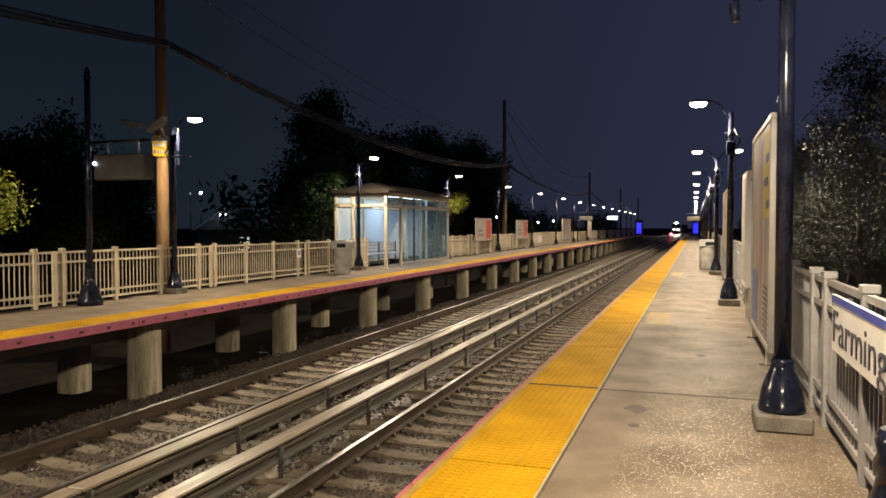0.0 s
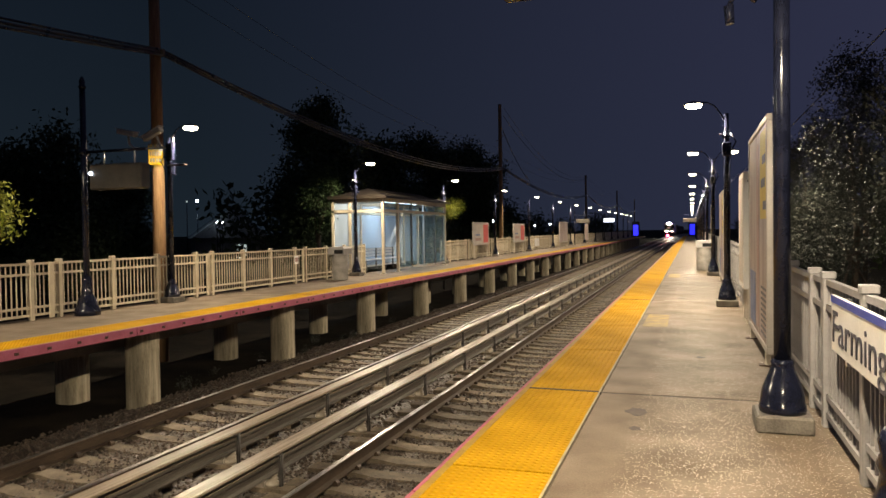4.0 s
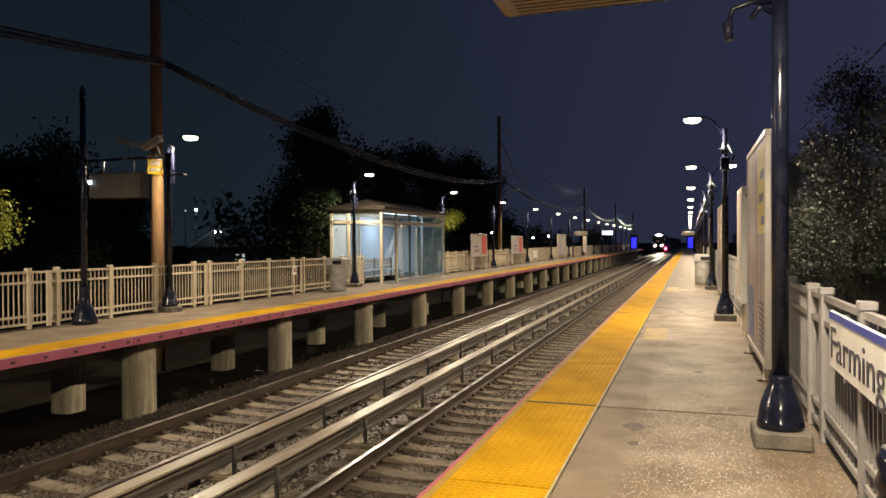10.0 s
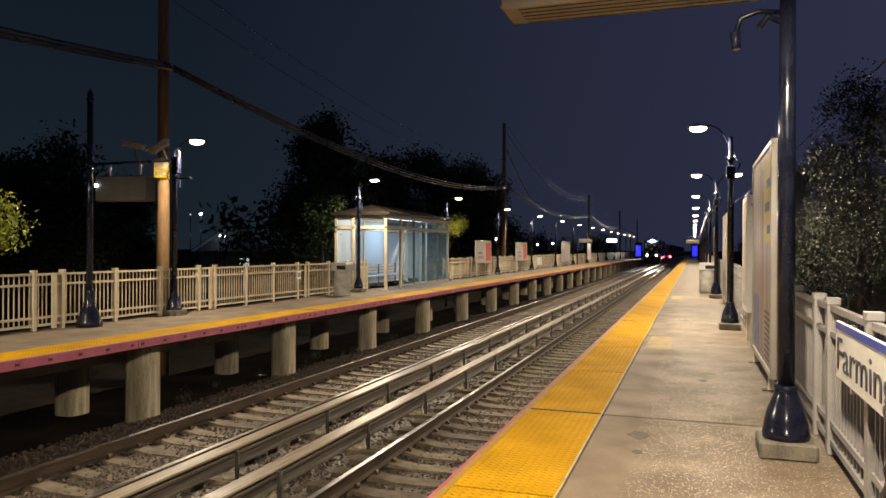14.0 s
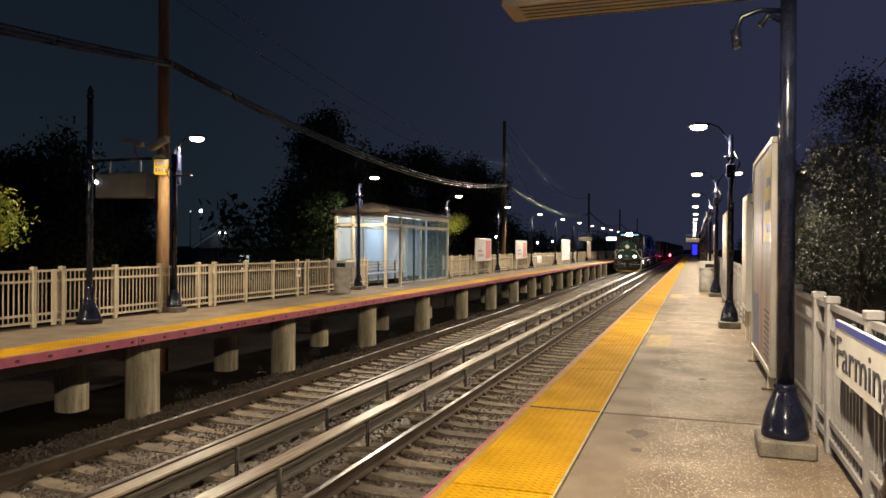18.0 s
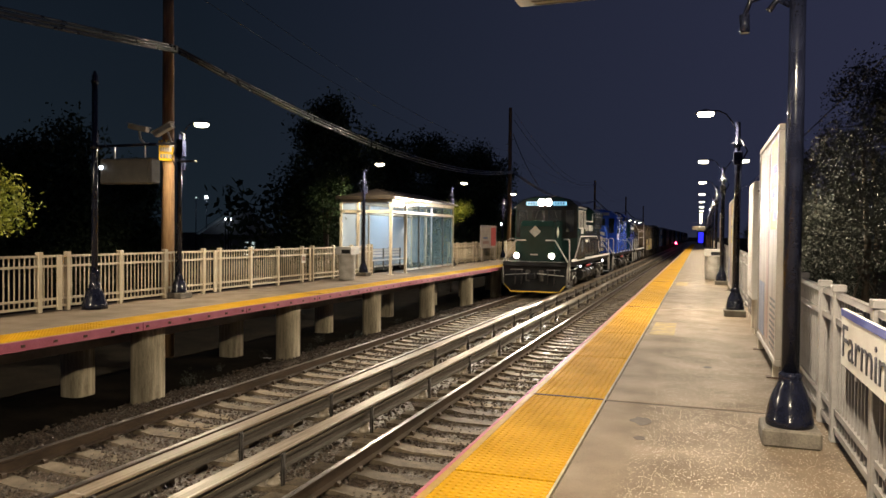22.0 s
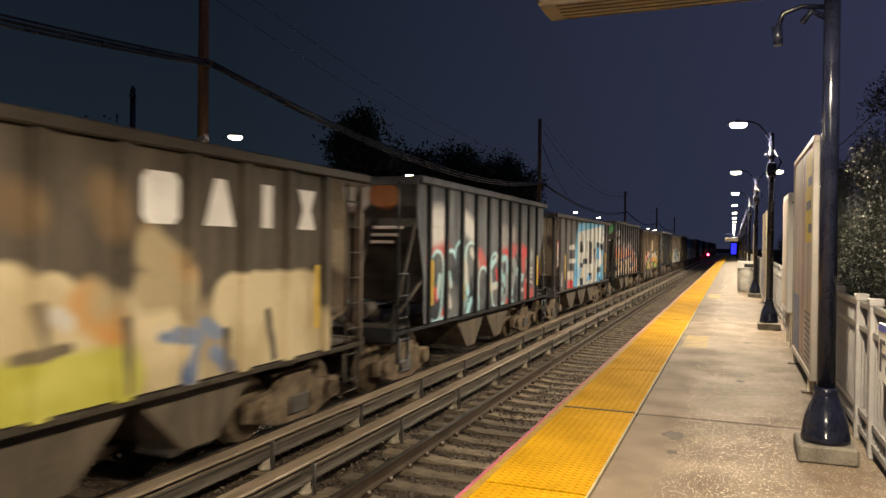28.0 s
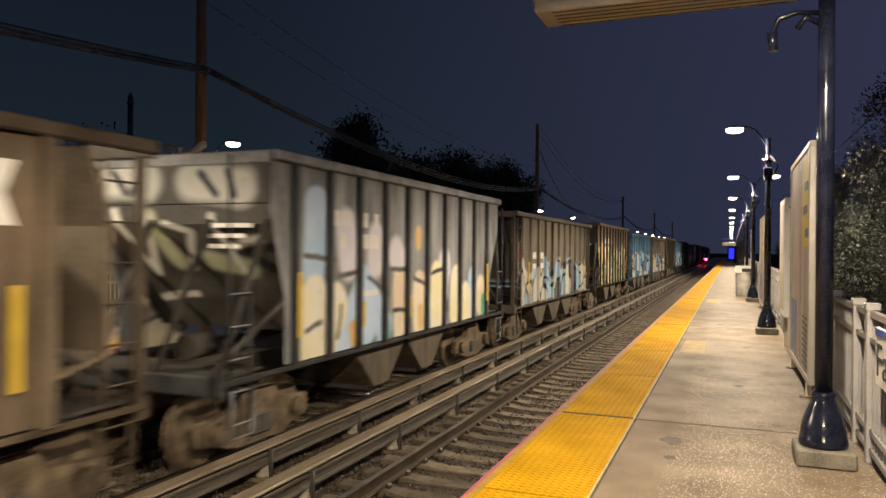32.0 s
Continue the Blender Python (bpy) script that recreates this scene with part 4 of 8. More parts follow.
        for a, b, c, d in ((9.0, 10.9, 3.74, 4.22), (11.6, 13.0, 3.74, 4.18), (6.6, 7.4, 3.5, 4.1)):
            g = part("hood_grille", box(B(), hw + 0.002, hw + 0.02, a, b, c, d), SOOT, hood, "dark hood grille")
            for k in range(6):
                part("slat", box(B(), hw + 0.02, hw + 0.035, a + 0.03, b - 0.03, c + 0.03 + k * (d - c - 0.05) / 6, c + 0.055 + k * (d - c - 0.05) / 6), SOOT, g)
        for k in range(10):
            part("lifting_lug", box(B(), hw - 0.12, hw + 0.03, 7.6 + k * 0.42, 7.72 + k * 0.42, hood_z - 0.06, hood_z + 0.07), ALU, hood)
    tall = part("radiator_section", prism(B(), [(-hw - 0.06, hood_z - 0.45), (hw + 0.06, hood_z - 0.45), (hw + 0.18, tall_z - 0.25), (hw - 0.1, tall_z), (-hw + 0.1, tall_z), (-hw - 0.18, tall_z - 0.25)], tall_y0, length - 1.45, "y"), paint, lo)
    g = B()
    for i in range(7):
        z = hood_z - 0.35 + i * (tall_z - hood_z + 0.05) / 7
        box(g, hw + 0.10, hw + 0.17, tall_y0 + 0.3, length - 1.9, z, z + 0.03)
    part("grille", g, SOOT, tall, "dark radiator grille")
    if panel:
        part("grille_screen", prism(B(), [(hw + 0.085, hood_z - 0.28), (hw + 0.165, tall_z - 0.32), (hw + 0.185, tall_z - 0.32), (hw + 0.105, hood_z - 0.28)], tall_y0 + 0.25, length - 1.8, "y"), SOOT, tall, "black radiator screen")
        part("outline", prism(B(), [(tall_y0 - 0.25, hood_z - 0.08), (tall_y0 - 0.13, hood_z - 0.08), (tall_y0 + 0.22, tall_z - 0.05), (tall_y0 + 0.12, tall_z - 0.05)], hw + 0.02, hw + 0.05), STRIPE, tall, "white slanted stripe")
        part("brake_housing", prism(B(), [(-hw + 0.05, hood_z), (hw - 0.05, hood_z), (hw - 0.2, hood_z + 0.72), (-hw + 0.2, hood_z + 0.72)], 8.4, 11.0, "y"), ROOFBLACK, hood, "black roof housing")
    y = cab_y1 + 0.12
    i = 0
    while y < length - 1.9:
        d = part("hood_door", box(B(), hw, hw + 0.014, y + 0.02, y + 0.66, 1.66, 3.05, 0.006), (SOOT if panel else paint), hood)
        part("latch", box(B(), hw + 0.014, hw + 0.03, y + 0.58, y + 0.62, 2.3, 2.42), RAILPAINT, d)
        y += 0.70
        i += 1
    for k, y in enumerate((cab_y1 + 1.8, cab_y1 + 3.4, tall_y0 - 0.8)):
        part("exhaust_pipe", lathe(B(), [(0.22, hood_z), (0.22, hood_z + 0.12), (0.17, hood_z + 0.28)], 0.0, y, 14), ROOFBLACK, hood)
    for y in (tall_y0 + 0.8, tall_y0 + 2.0):
        part("roof_fan", lathe(B(), [(0.52, tall_z), (0.52, tall_z + 0.12), (0.45, tall_z + 0.16)], 0, y, 20), ROOFBLACK, tall)
    horn = B()
    for k in (-0.12, 0, 0.12):
        tube(horn, [(k, cab_y1 + 0.5, hood_z + 0.35 + abs(k)), (k, cab_y1 + 0.15, hood_z + 0.35 + abs(k))], 0.03, 8, 0.07)
    box(horn, -0.15, 0.15, cab_y1 + 0.3, cab_y1 + 0.36, hood_z, hood_z + 0.4)
    part("horn", horn, ALU, hood, "chrome air horn")
    if panel:
        bm = prism(B(), [(2.75, 1.66), (4.45, 2.66), (cab_y1, 2.66), (cab_y1, 1.66)], 1.532, 1.538)
        part("black_panel", bm, SOOT, cab, "black lower panel")
        for poly in ([(2.62, 1.66), (2.75, 1.66), (4.50, 2.70), (4.42, 2.72)], [(4.42, 2.66), (cab_y1, 2.66), (cab_y1, 2.72), (4.42, 2.72)]):
            part("outline", prism(B(), poly, 1.539, 1.545), STRIPE, cab, "white outline stripe")
        hx = hw + 0.030
        part("black_panel", prism(B(), [(cab_y1, 1.66), (16.25, 1.66), (14.75, 2.66), (cab_y1, 2.66)], hx - 0.01, hx), SOOT, hood, "black lower panel")
        for poly in ([(cab_y1, 2.66), (14.80, 2.66), (14.80, 2.72), (cab_y1, 2.72)], [(14.70, 2.72), (14.82, 2.72), (16.38, 1.66), (16.24, 1.66)], [(cab_y1, hood_z - 0.10), (tall_y0, hood_z - 0.10), (tall_y0, hood_z - 0.04), (cab_y1, hood_z - 0.04)]):
            part("outline", prism(B(), poly, hx + 0.001, hx + 0.006), STRIPE, hood, "white outline stripe")
        # Louver highlights painted on as thin pale bars; no slats are modelled.
        for k in range(9):
            part("louver", box(B(), 1.539, 1.548, 4.75, 5.15, 1.92 + 0.065 * k, 1.94 + 0.065 * k), STEELBLUE, cab)
        bars(hood, STRIPE, hx, 6.34, 12.80, 3.16, 0.33, (3, 4, 1, 8, 7), 3)
        bars(hood, STRIPE, hx + 0.002, 7.53, 11.42, 2.44, 0.20, (5, 10, 8), 4)
        bars(cab, STRIPE, 1.532, 4.53, 5.32, 2.97, 0.30, (4,), 5)
    else:
        num = letters("road_number", "402", 0.42, STRIPE, cab, side(1.533, 3.67, 2.645), "white road number", bold=0.022)
        for v in num.data.vertices:
            v.co.x *= 1.42
        crest = B()
        loops = [[crest.verts.new((x, 8.72 + r * 0.93 * math.cos(k * math.pi / 12), 2.80 + r * math.sin(k * math.pi / 12))) for k in range(24)] for x, r in ((hw + 0.015, 0.60), (hw + 0.022, 0.60), (hw + 0.022, 0.26), (hw + 0.015, 0.26))]
        for lo_a, lo_b in zip(loops, loops[1:]):
            for k in range(24):
                crest.faces.new((lo_a[k], lo_a[(k + 1) % 24], lo_b[(k + 1) % 24], lo_b[k]))
        part("emblem", crest, STRIPE, hood, "plain white ring of an emblem")
        for a, b, c, d in ((9.42, 9.72, 2.22, 3.40), (9.92, 10.46, 2.22, 3.40)):
            part("emblem_bar", box(B(), hw + 0.016, hw + 0.022, a, b, c, d), STRIPE, hood, "plain white bar of an emblem")
        for i in range(7):
            part("sill_mark", box(B(), 1.512, 1.518, 1.30 + i * 2.33, 1.90 + i * 2.33, 1.50, 1.60), STRIPE, lo, "white sill mark")
        for i in range(12):
            part("stack_fin", box(B(), -0.35, 0.35, 6.4 + i * 0.22, 6.5 + i * 0.22, hood_z, hood_z + 0.22), ALU, hood)
    # handrails, steps, couplers at both ends
    rail_mat = RAILPAINT
    for y0, d in ((1.0, 1), (length - 1.0, -1)):
        for s in (-1, 1):
            bm = tube(B(), [(s * 1.48, y0 + d * 0.55, 0.55), (s * 1.48, y0 + d * 0.50, 1.5), (s * 1.48, y0 + d * 0.45, 2.45), (s * 1.38, y0 + d * 0.75, 2.55), (s * 1.15, y0 + d * 0.8, 2.55)], 0.028, 8)
            part("grab_rail", bm, rail_mat, lo, "pale grab rail")
            bm = tube(B(), [(s * 1.48, y0 - d * 0.02, 0.5), (s * 1.48, y0 - d * 0.05, 1.55), (s * 0.90, y0 + d * 0.0, 2.50), (s * 0.45, y0, 2.50)], 0.030, 8)
            part("end_rail", bm, rail_mat, lo, "pale end handrail")
            for k in range(3):
                part("step", box(B(), s * 1.30 - 0.2, s * 1.30 + 0.2, min(y0, y0 + d * 0.5), max(y0, y0 + d * 0.5), 0.42 + 0.36 * k, 0.45 + 0.36 * k), STEELBLUE if k == 0 else IRON, lo)
        part("coupler", box(B(), -0.16, 0.16, min(y0 - d * 1.0, y0), max(y0 - d * 1.0, y0), 0.75, 1.02, 0.04), SOOT, lo)
        part("anticlimber", box(B(), -1.45, 1.45, min(y0 - d * 0.30, y0), max(y0 - d * 0.30, y0), 1.30, 1.40, 0.02), SOOT, lo)
        part("walkway_edge", box(B(), -1.30, 1.30, min(y0 - d * 0.02, y0 + d * 0.01), max(y0 - d * 0.02, y0 + d * 0.01), 1.505, 1.53), RAILPAINT, lo, "pale walkway edge")
        part("bracket_bar", box(B(), -0.22, 0.12, min(y0 - d * 0.06, y0 - d * 0.03), max(y0 - d * 0.06, y0 - d * 0.03), 1.82, 1.87), RAILPAINT, lo)
        part("cut_lever", tube(B(), [(-1.35, y0 - d * 0.16, 0.90), (-0.3, y0 - d * 0.18, 0.98), (0.3, y0 - d * 0.18, 0.98), (1.35, y0 - d * 0.16, 0.90)], 0.016, 6), RAILPAINT, lo)
        for s in (-1, 1):
            part("drawbar_pocket", box(B(), min(s * 0.2, s * 0.42), max(s * 0.2, s * 0.42), min(y0 - d * 0.14, y0), max(y0 - d * 0.14, y0), 0.62, 1.15, 0.03), IRON, lo)
            part("grab_iron", tube(B(), [(s * 0.55, y0 - d * 0.10, 1.16), (s * 0.55, y0 - d * 0.16, 1.16), (s * 1.15, y0 - d * 0.16, 1.16), (s * 1.15, y0 - d * 0.10, 1.16)], 0.013, 6), RAILPAINT, lo)
        ys = sorted((y0 - d * 0.02, y0 - d * 0.09))
        pl = part("pilot", prism(B(), [(-1.42, 0.95), (-1.42, 0.45), (-1.12, 0.12), (1.12, 0.12), (1.42, 0.45), (1.42, 0.95), (1.48, 1.30), (-1.48, 1.30)], ys[0], ys[1], "y"), SOOT, lo, "black pilot plate")
        if panel:
            edge = B()
            a = ys[0] - 0.006 if d > 0 else ys[1]
            for p, q in (((-1.42, 0.45), (-1.12, 0.12)), ((-1.12, 0.12), (1.12, 0.12)), ((1.12, 0.12), (1.42, 0.45))):
                prism(edge, [p, q, (q[0], q[1] + 0.06), (p[0], p[1] + 0.06)], a, a + 0.006, "y")
            part("pilot_stripe", edge, SAFETY, pl, "yellow pilot edge")
        for k in (-0.9, -0.6, 0.6, 0.9):
            part("hose", tube(B(), [(k, y0 - d * 0.1, 1.2), (k + 0.05, y0 - d * 0.25, 0.85), (k, y0 - d * 0.15, 0.5)], 0.025, 6), IRON, lo)
    for s in (-1, 1):
        dl = part("ditch_light", tube(B(), [(s * 0.80, 0.95, 1.80), (s * 0.80, 0.78, 1.80)], 0.155, 14), SOOT, lo)
        part("lamp", disc(s * 0.80, 0.72, 1.80, 0.115), DITCHGLOW if lit else DIAMOND, dl, "lit lamp" if lit else "unlit lamp")
        part("rim", tube(B(), [(s * 0.80, 0.78, 1.80), (s * 0.80, 0.71, 1.80)], 0.157, 14, caps=False), SOOT, dl)
        bm = tube(B(), [(s * 1.47, cab_y1 + 0.3, 2.52), (s * 1.47, length - 1.6, 2.52)], 0.02, 6)
        part("side_handrail", bm, SOOT if panel else paint, lo)
        y = cab_y1 + 0.3
        while y < length - 1.5:
            part("stanchion", tube(B(), [(s * 1.47, y, 1.52), (s * 1.47, y, 2.52)], 0.018, 6), SOOT if panel else paint, lo)
            y += 1.25
    if lit:
        for y in (4.6, length - 4.4):
            part("step_light", lathe(B(), [(0.02, 1.19), (0.034, 1.21), (0.02, 1.24)], 1.50, y, 8), STEPGLOW, lo, "small white walkway light")
    return lo


def switcher():
    """The third unit: a green short-hood end, a low hood with many handrails and a tall end ladder."""
    lo = thing("switcher_locomotive", "dark green switcher locomotive with white handrails and low hood", "locomotive")
    ln = 13.6
    part("frame", box(B(), -1.48, 1.48, 0.8, ln - 0.8, 1.2, 1.5, 0.02), SOOT, lo)
    part("sill_stripe", box(B(), 1.481, 1.492, 3.0, ln - 1.0, 1.42, 1.54), STRIPE, lo, "white sill stripe")
    for y in (3.0, ln - 3.0):
        truck(lo, y, 0.5, 2.5)
    part("fuel_tank", box(B(), -1.2, 1.2, 5.2, 8.3, 0.4, 1.15, 0.1), SOOT, lo)
    part("battery_box", box(B(), 1.1, 1.42, 8.5, 9.7, 0.6, 1.15, 0.03), CARGREY, lo)
    part("front_hood", prism(B(), [(-1.0, 1.5), (1.0, 1.5), (1.0, 3.75), (0.8, 3.95), (-0.8, 3.95), (-1.0, 3.75)], 1.3, 5.6, "y"), GREEN, lo)
    hood = part("low_hood", prism(B(), [(-0.95, 1.5), (0.95, 1.5), (0.95, 2.95), (0.8, 3.1), (-0.8, 3.1), (-0.95, 2.95)], 5.6, ln - 1.6, "y"), SOOT, lo, "black low hood")
    y = 5.7
    while y < ln - 2.3:
        part("hood_door", box(B(), 0.95, 0.965, y, y + 0.6, 1.6, 2.85, 0.006), SOOT, hood)
        y += 0.66
    bars(lo, STRIPE, 1.004, 2.4, 5.0, 3.45, 0.25, (6, 6), 8)
    part("headlight", lathe(B(), [(0.11, 3.72), (0.13, 3.8), (0.1, 3.95)], 0.5, ln - 1.8, 12), ALU, lo)
    for x in (-1.0, 1.0):
        bm = tube(B(), [(x * 1.42, ln - 1.0, 0.6), (x * 1.42, ln - 1.0, 4.2), (x * 1.0, ln - 1.0, 4.35), (x * 0.6, ln - 1.0, 4.35)], 0.035, 8)
        part("end_post", bm, STRIPE, lo, "tall white end post")
        part("end_plate", prism(B(), [(ln - 1.2, 1.55), (ln - 0.9, 1.55), (ln - 0.95, 2.35), (ln - 1.15, 2.35)], x * 1.40, x * 1.42), STRIPE, lo, "white end plate")
        for z in (2.1, 2.55, 3.0):
            part("rung", tube(B(), [(x * 1.42, ln - 2.3, z - 0.2), (x * 1.42, ln - 1.0, z - 0.2)], 0.018, 6), RAILPAINT, lo)
        for z0, z1, ya in ((3.15, 3.15, 5.4), (2.55, 2.55, 5.2)):
            bm = tube(B(), [(x * 1.45, ya - 0.4, 1.5), (x * 1.45, ya - 0.45, 2.0), (x * 1.45, ya, z0), (x * 1.45, ln - 1.1, z1)], 0.024, 7)
            part("handrail", bm, RAILPAINT, lo, "pale handrail")
        bm = tube(B(), [(x * 0.9, 4.0, 3.9), (x * 1.1, 5.4, 3.85), (x * 1.3, 6.4, 3.35), (x * 1.3, ln - 1.2, 3.30)], 0.024, 7)
        part("roof_rail", bm, RAILPAINT, lo)
        for y0, d in ((0.9, 1), (1.6, 1), (2.9, 1)):
            bm = tube(B(), [(x * 1.46, y0, 0.45), (x * 1.46, y0 + 0.02, 1.4), (x * 1.46, y0 - 0.35, 2.4), (x * 1.46, y0 - 0.7, 2.45)], 0.028, 8)
            part("grab_rail", bm, RAILPAINT, lo, "pale grab rail")
    for y0, y1 in ((0.0, 0.9), (ln - 0.9, ln)):
        part("coupler", box(B(), -0.16, 0.16, y0, y1, 0.75, 1.02, 0.04), IRON, lo)
    return lo


# ---- hopper cars ----
CARDARK = surface("dark car end steel", (0.034, 0.031, 0.028), (0.085, 0.077, 0.068), 0.5, 0, 2, 30, 0.15, 0.6, 0.2)


def graffiti(name, a, b, palette, top, seed, scale=(1.0, 0.55), fade=None, start=None, spec=0.15):
    """Car paint with bands of spray paint: distorted patches in a few colours with dark outlines, below an uneven height."""
    m = surface(name, a, b, 0.6, 0, 1.5, 30, 0.10, spec=spec, streak=(1, 2.0, 0.5))
    n, l = m.node_tree.nodes, m.node_tree.links
    p = n["Principled BSDF"]
    base = p.inputs["Base Color"].links[0].from_socket
    co = n.new("ShaderNodeTexCoord")
    mp = n.new("ShaderNodeMapping")
    mp.inputs["Location"].default_value = (0, seed * 3.7, seed * 1.9)
    mp.inputs["Scale"].default_value = (0.0, scale[0], scale[1])
    l.new(co.outputs["Object"], mp.inputs[0])
    wob = n.new("ShaderNodeTexNoise")
    wob.inputs["Scale"].default_value, wob.inputs["Detail"].default_value = 1.6, 2
    l.new(mp.outputs[0], wob.inputs["Vector"])
    mixv = n.new("ShaderNodeMix")
    mixv.data_type = "RGBA"
    mixv.blend_type = "LINEAR_LIGHT"
    mixv.inputs[0].default_value = 0.35
    l.new(mp.outputs[0], mixv.inputs[6])
    l.new(wob.outputs["Color"], mixv.inputs[7])
    vor, edge = n.new("ShaderNodeTexVoronoi"), n.new("ShaderNodeTexVoronoi")
    edge.feature = "DISTANCE_TO_EDGE"
    for v in (vor, edge):
        v.inputs["Scale"].default_value = 1.7
        l.new(mixv.outputs[2], v.inputs["Vector"])
    ramp = n.new("ShaderNodeValToRGB")
    ramp.color_ramp.interpolation = "CONSTANT"
    els = ramp.color_ramp.elements
    while len(els) < len(palette):
        els.new(0.5)
    for i, c in enumerate(palette):
        els[i].position, els[i].color = i / len(palette), (*c, 1)
    l.new(vor.outputs["Color"], ramp.inputs[0])
    line = n.new("ShaderNodeMapRange")
    line.inputs["From Min"].default_value, line.inputs["From Max"].default_value = 0.03, 0.05
    l.new(edge.outputs["Distance"], line.inputs["Value"])
    inked = n.new("ShaderNodeMix")
    inked.data_type = "RGBA"
    inked.inputs[6].default_value = (0.03, 0.03, 0.035, 1)
    l.new(line.outputs[0], inked.inputs[0])
    l.new(ramp.outputs[0], inked.inputs[7])
    sep = n.new("ShaderNodeSeparateXYZ")
    l.new(co.outputs["Object"], sep.inputs[0])
    hn = n.new("ShaderNodeTexNoise")
    hn.inputs["Scale"].default_value, hn.inputs["Detail"].default_value = 1.3, 2
    l.new(mp.outputs[0], hn.inputs["Vector"])
    up = n.new("ShaderNodeMath")
    up.operation = "MULTIPLY_ADD"
    up.inputs[1].default_value = -1.6
    l.new(hn.outputs["Fac"], up.inputs[0])
    l.new(sep.outputs["Z"], up.inputs[2])
    mask = n.new("ShaderNodeMapRange")
    mask.inputs["From Min"].default_value, mask.inputs["From Max"].default_value = top - 0.8 + 0.05, top - 0.8 - 0.05
    l.new(up.outputs[0], mask.inputs["Value"])
    out = base
    if fade:
        soft = n.new("ShaderNodeMapRange")
        soft.inputs["From Min"].default_value, soft.inputs["From Max"].default_value = top - 0.8 + 0.75, top - 0.8 - 0.1
        l.new(up.outputs[0], soft.inputs["Value"])
        fm = n.new("ShaderNodeMix")
        fm.data_type = "RGBA"
        l.new(soft.outputs[0], fm.inputs[0])
        l.new(out, fm.inputs[6])
        fm.inputs[7].default_value = (*fade, 1)
        out = fm.outputs[2]
    cover = mask.outputs[0]
    if start:
        on = n.new("ShaderNodeMapRange")
        on.inputs["From Min"].default_value, on.inputs["From Max"].default_value = start - 0.05, start + 0.05
        wav = n.new("ShaderNodeMath")
        wav.operation = "MULTIPLY_ADD"
        wav.inputs[1].default_value = 0.9
        l.new(wob.outputs["Fac"], wav.inputs[0])
        l.new(sep.outputs["Y"], wav.inputs[2])
        l.new(wav.outputs[0], on.inputs["Value"])
        both = n.new("ShaderNodeMath")
        both.operation = "MULTIPLY"
        l.new(on.outputs[0], both.inputs[0])
        l.new(cover, both.inputs[1])
        cover = both.outputs[0]
    fin = n.new("ShaderNodeMix")
    fin.data_type = "RGBA"
    l.new(cover, fin.inputs[0])
    l.new(out, fin.inputs[6])
    l.new(inked.outputs[2], fin.inputs[7])
    l.new(fin.outputs[2], p.inputs["Base Color"])
    return m


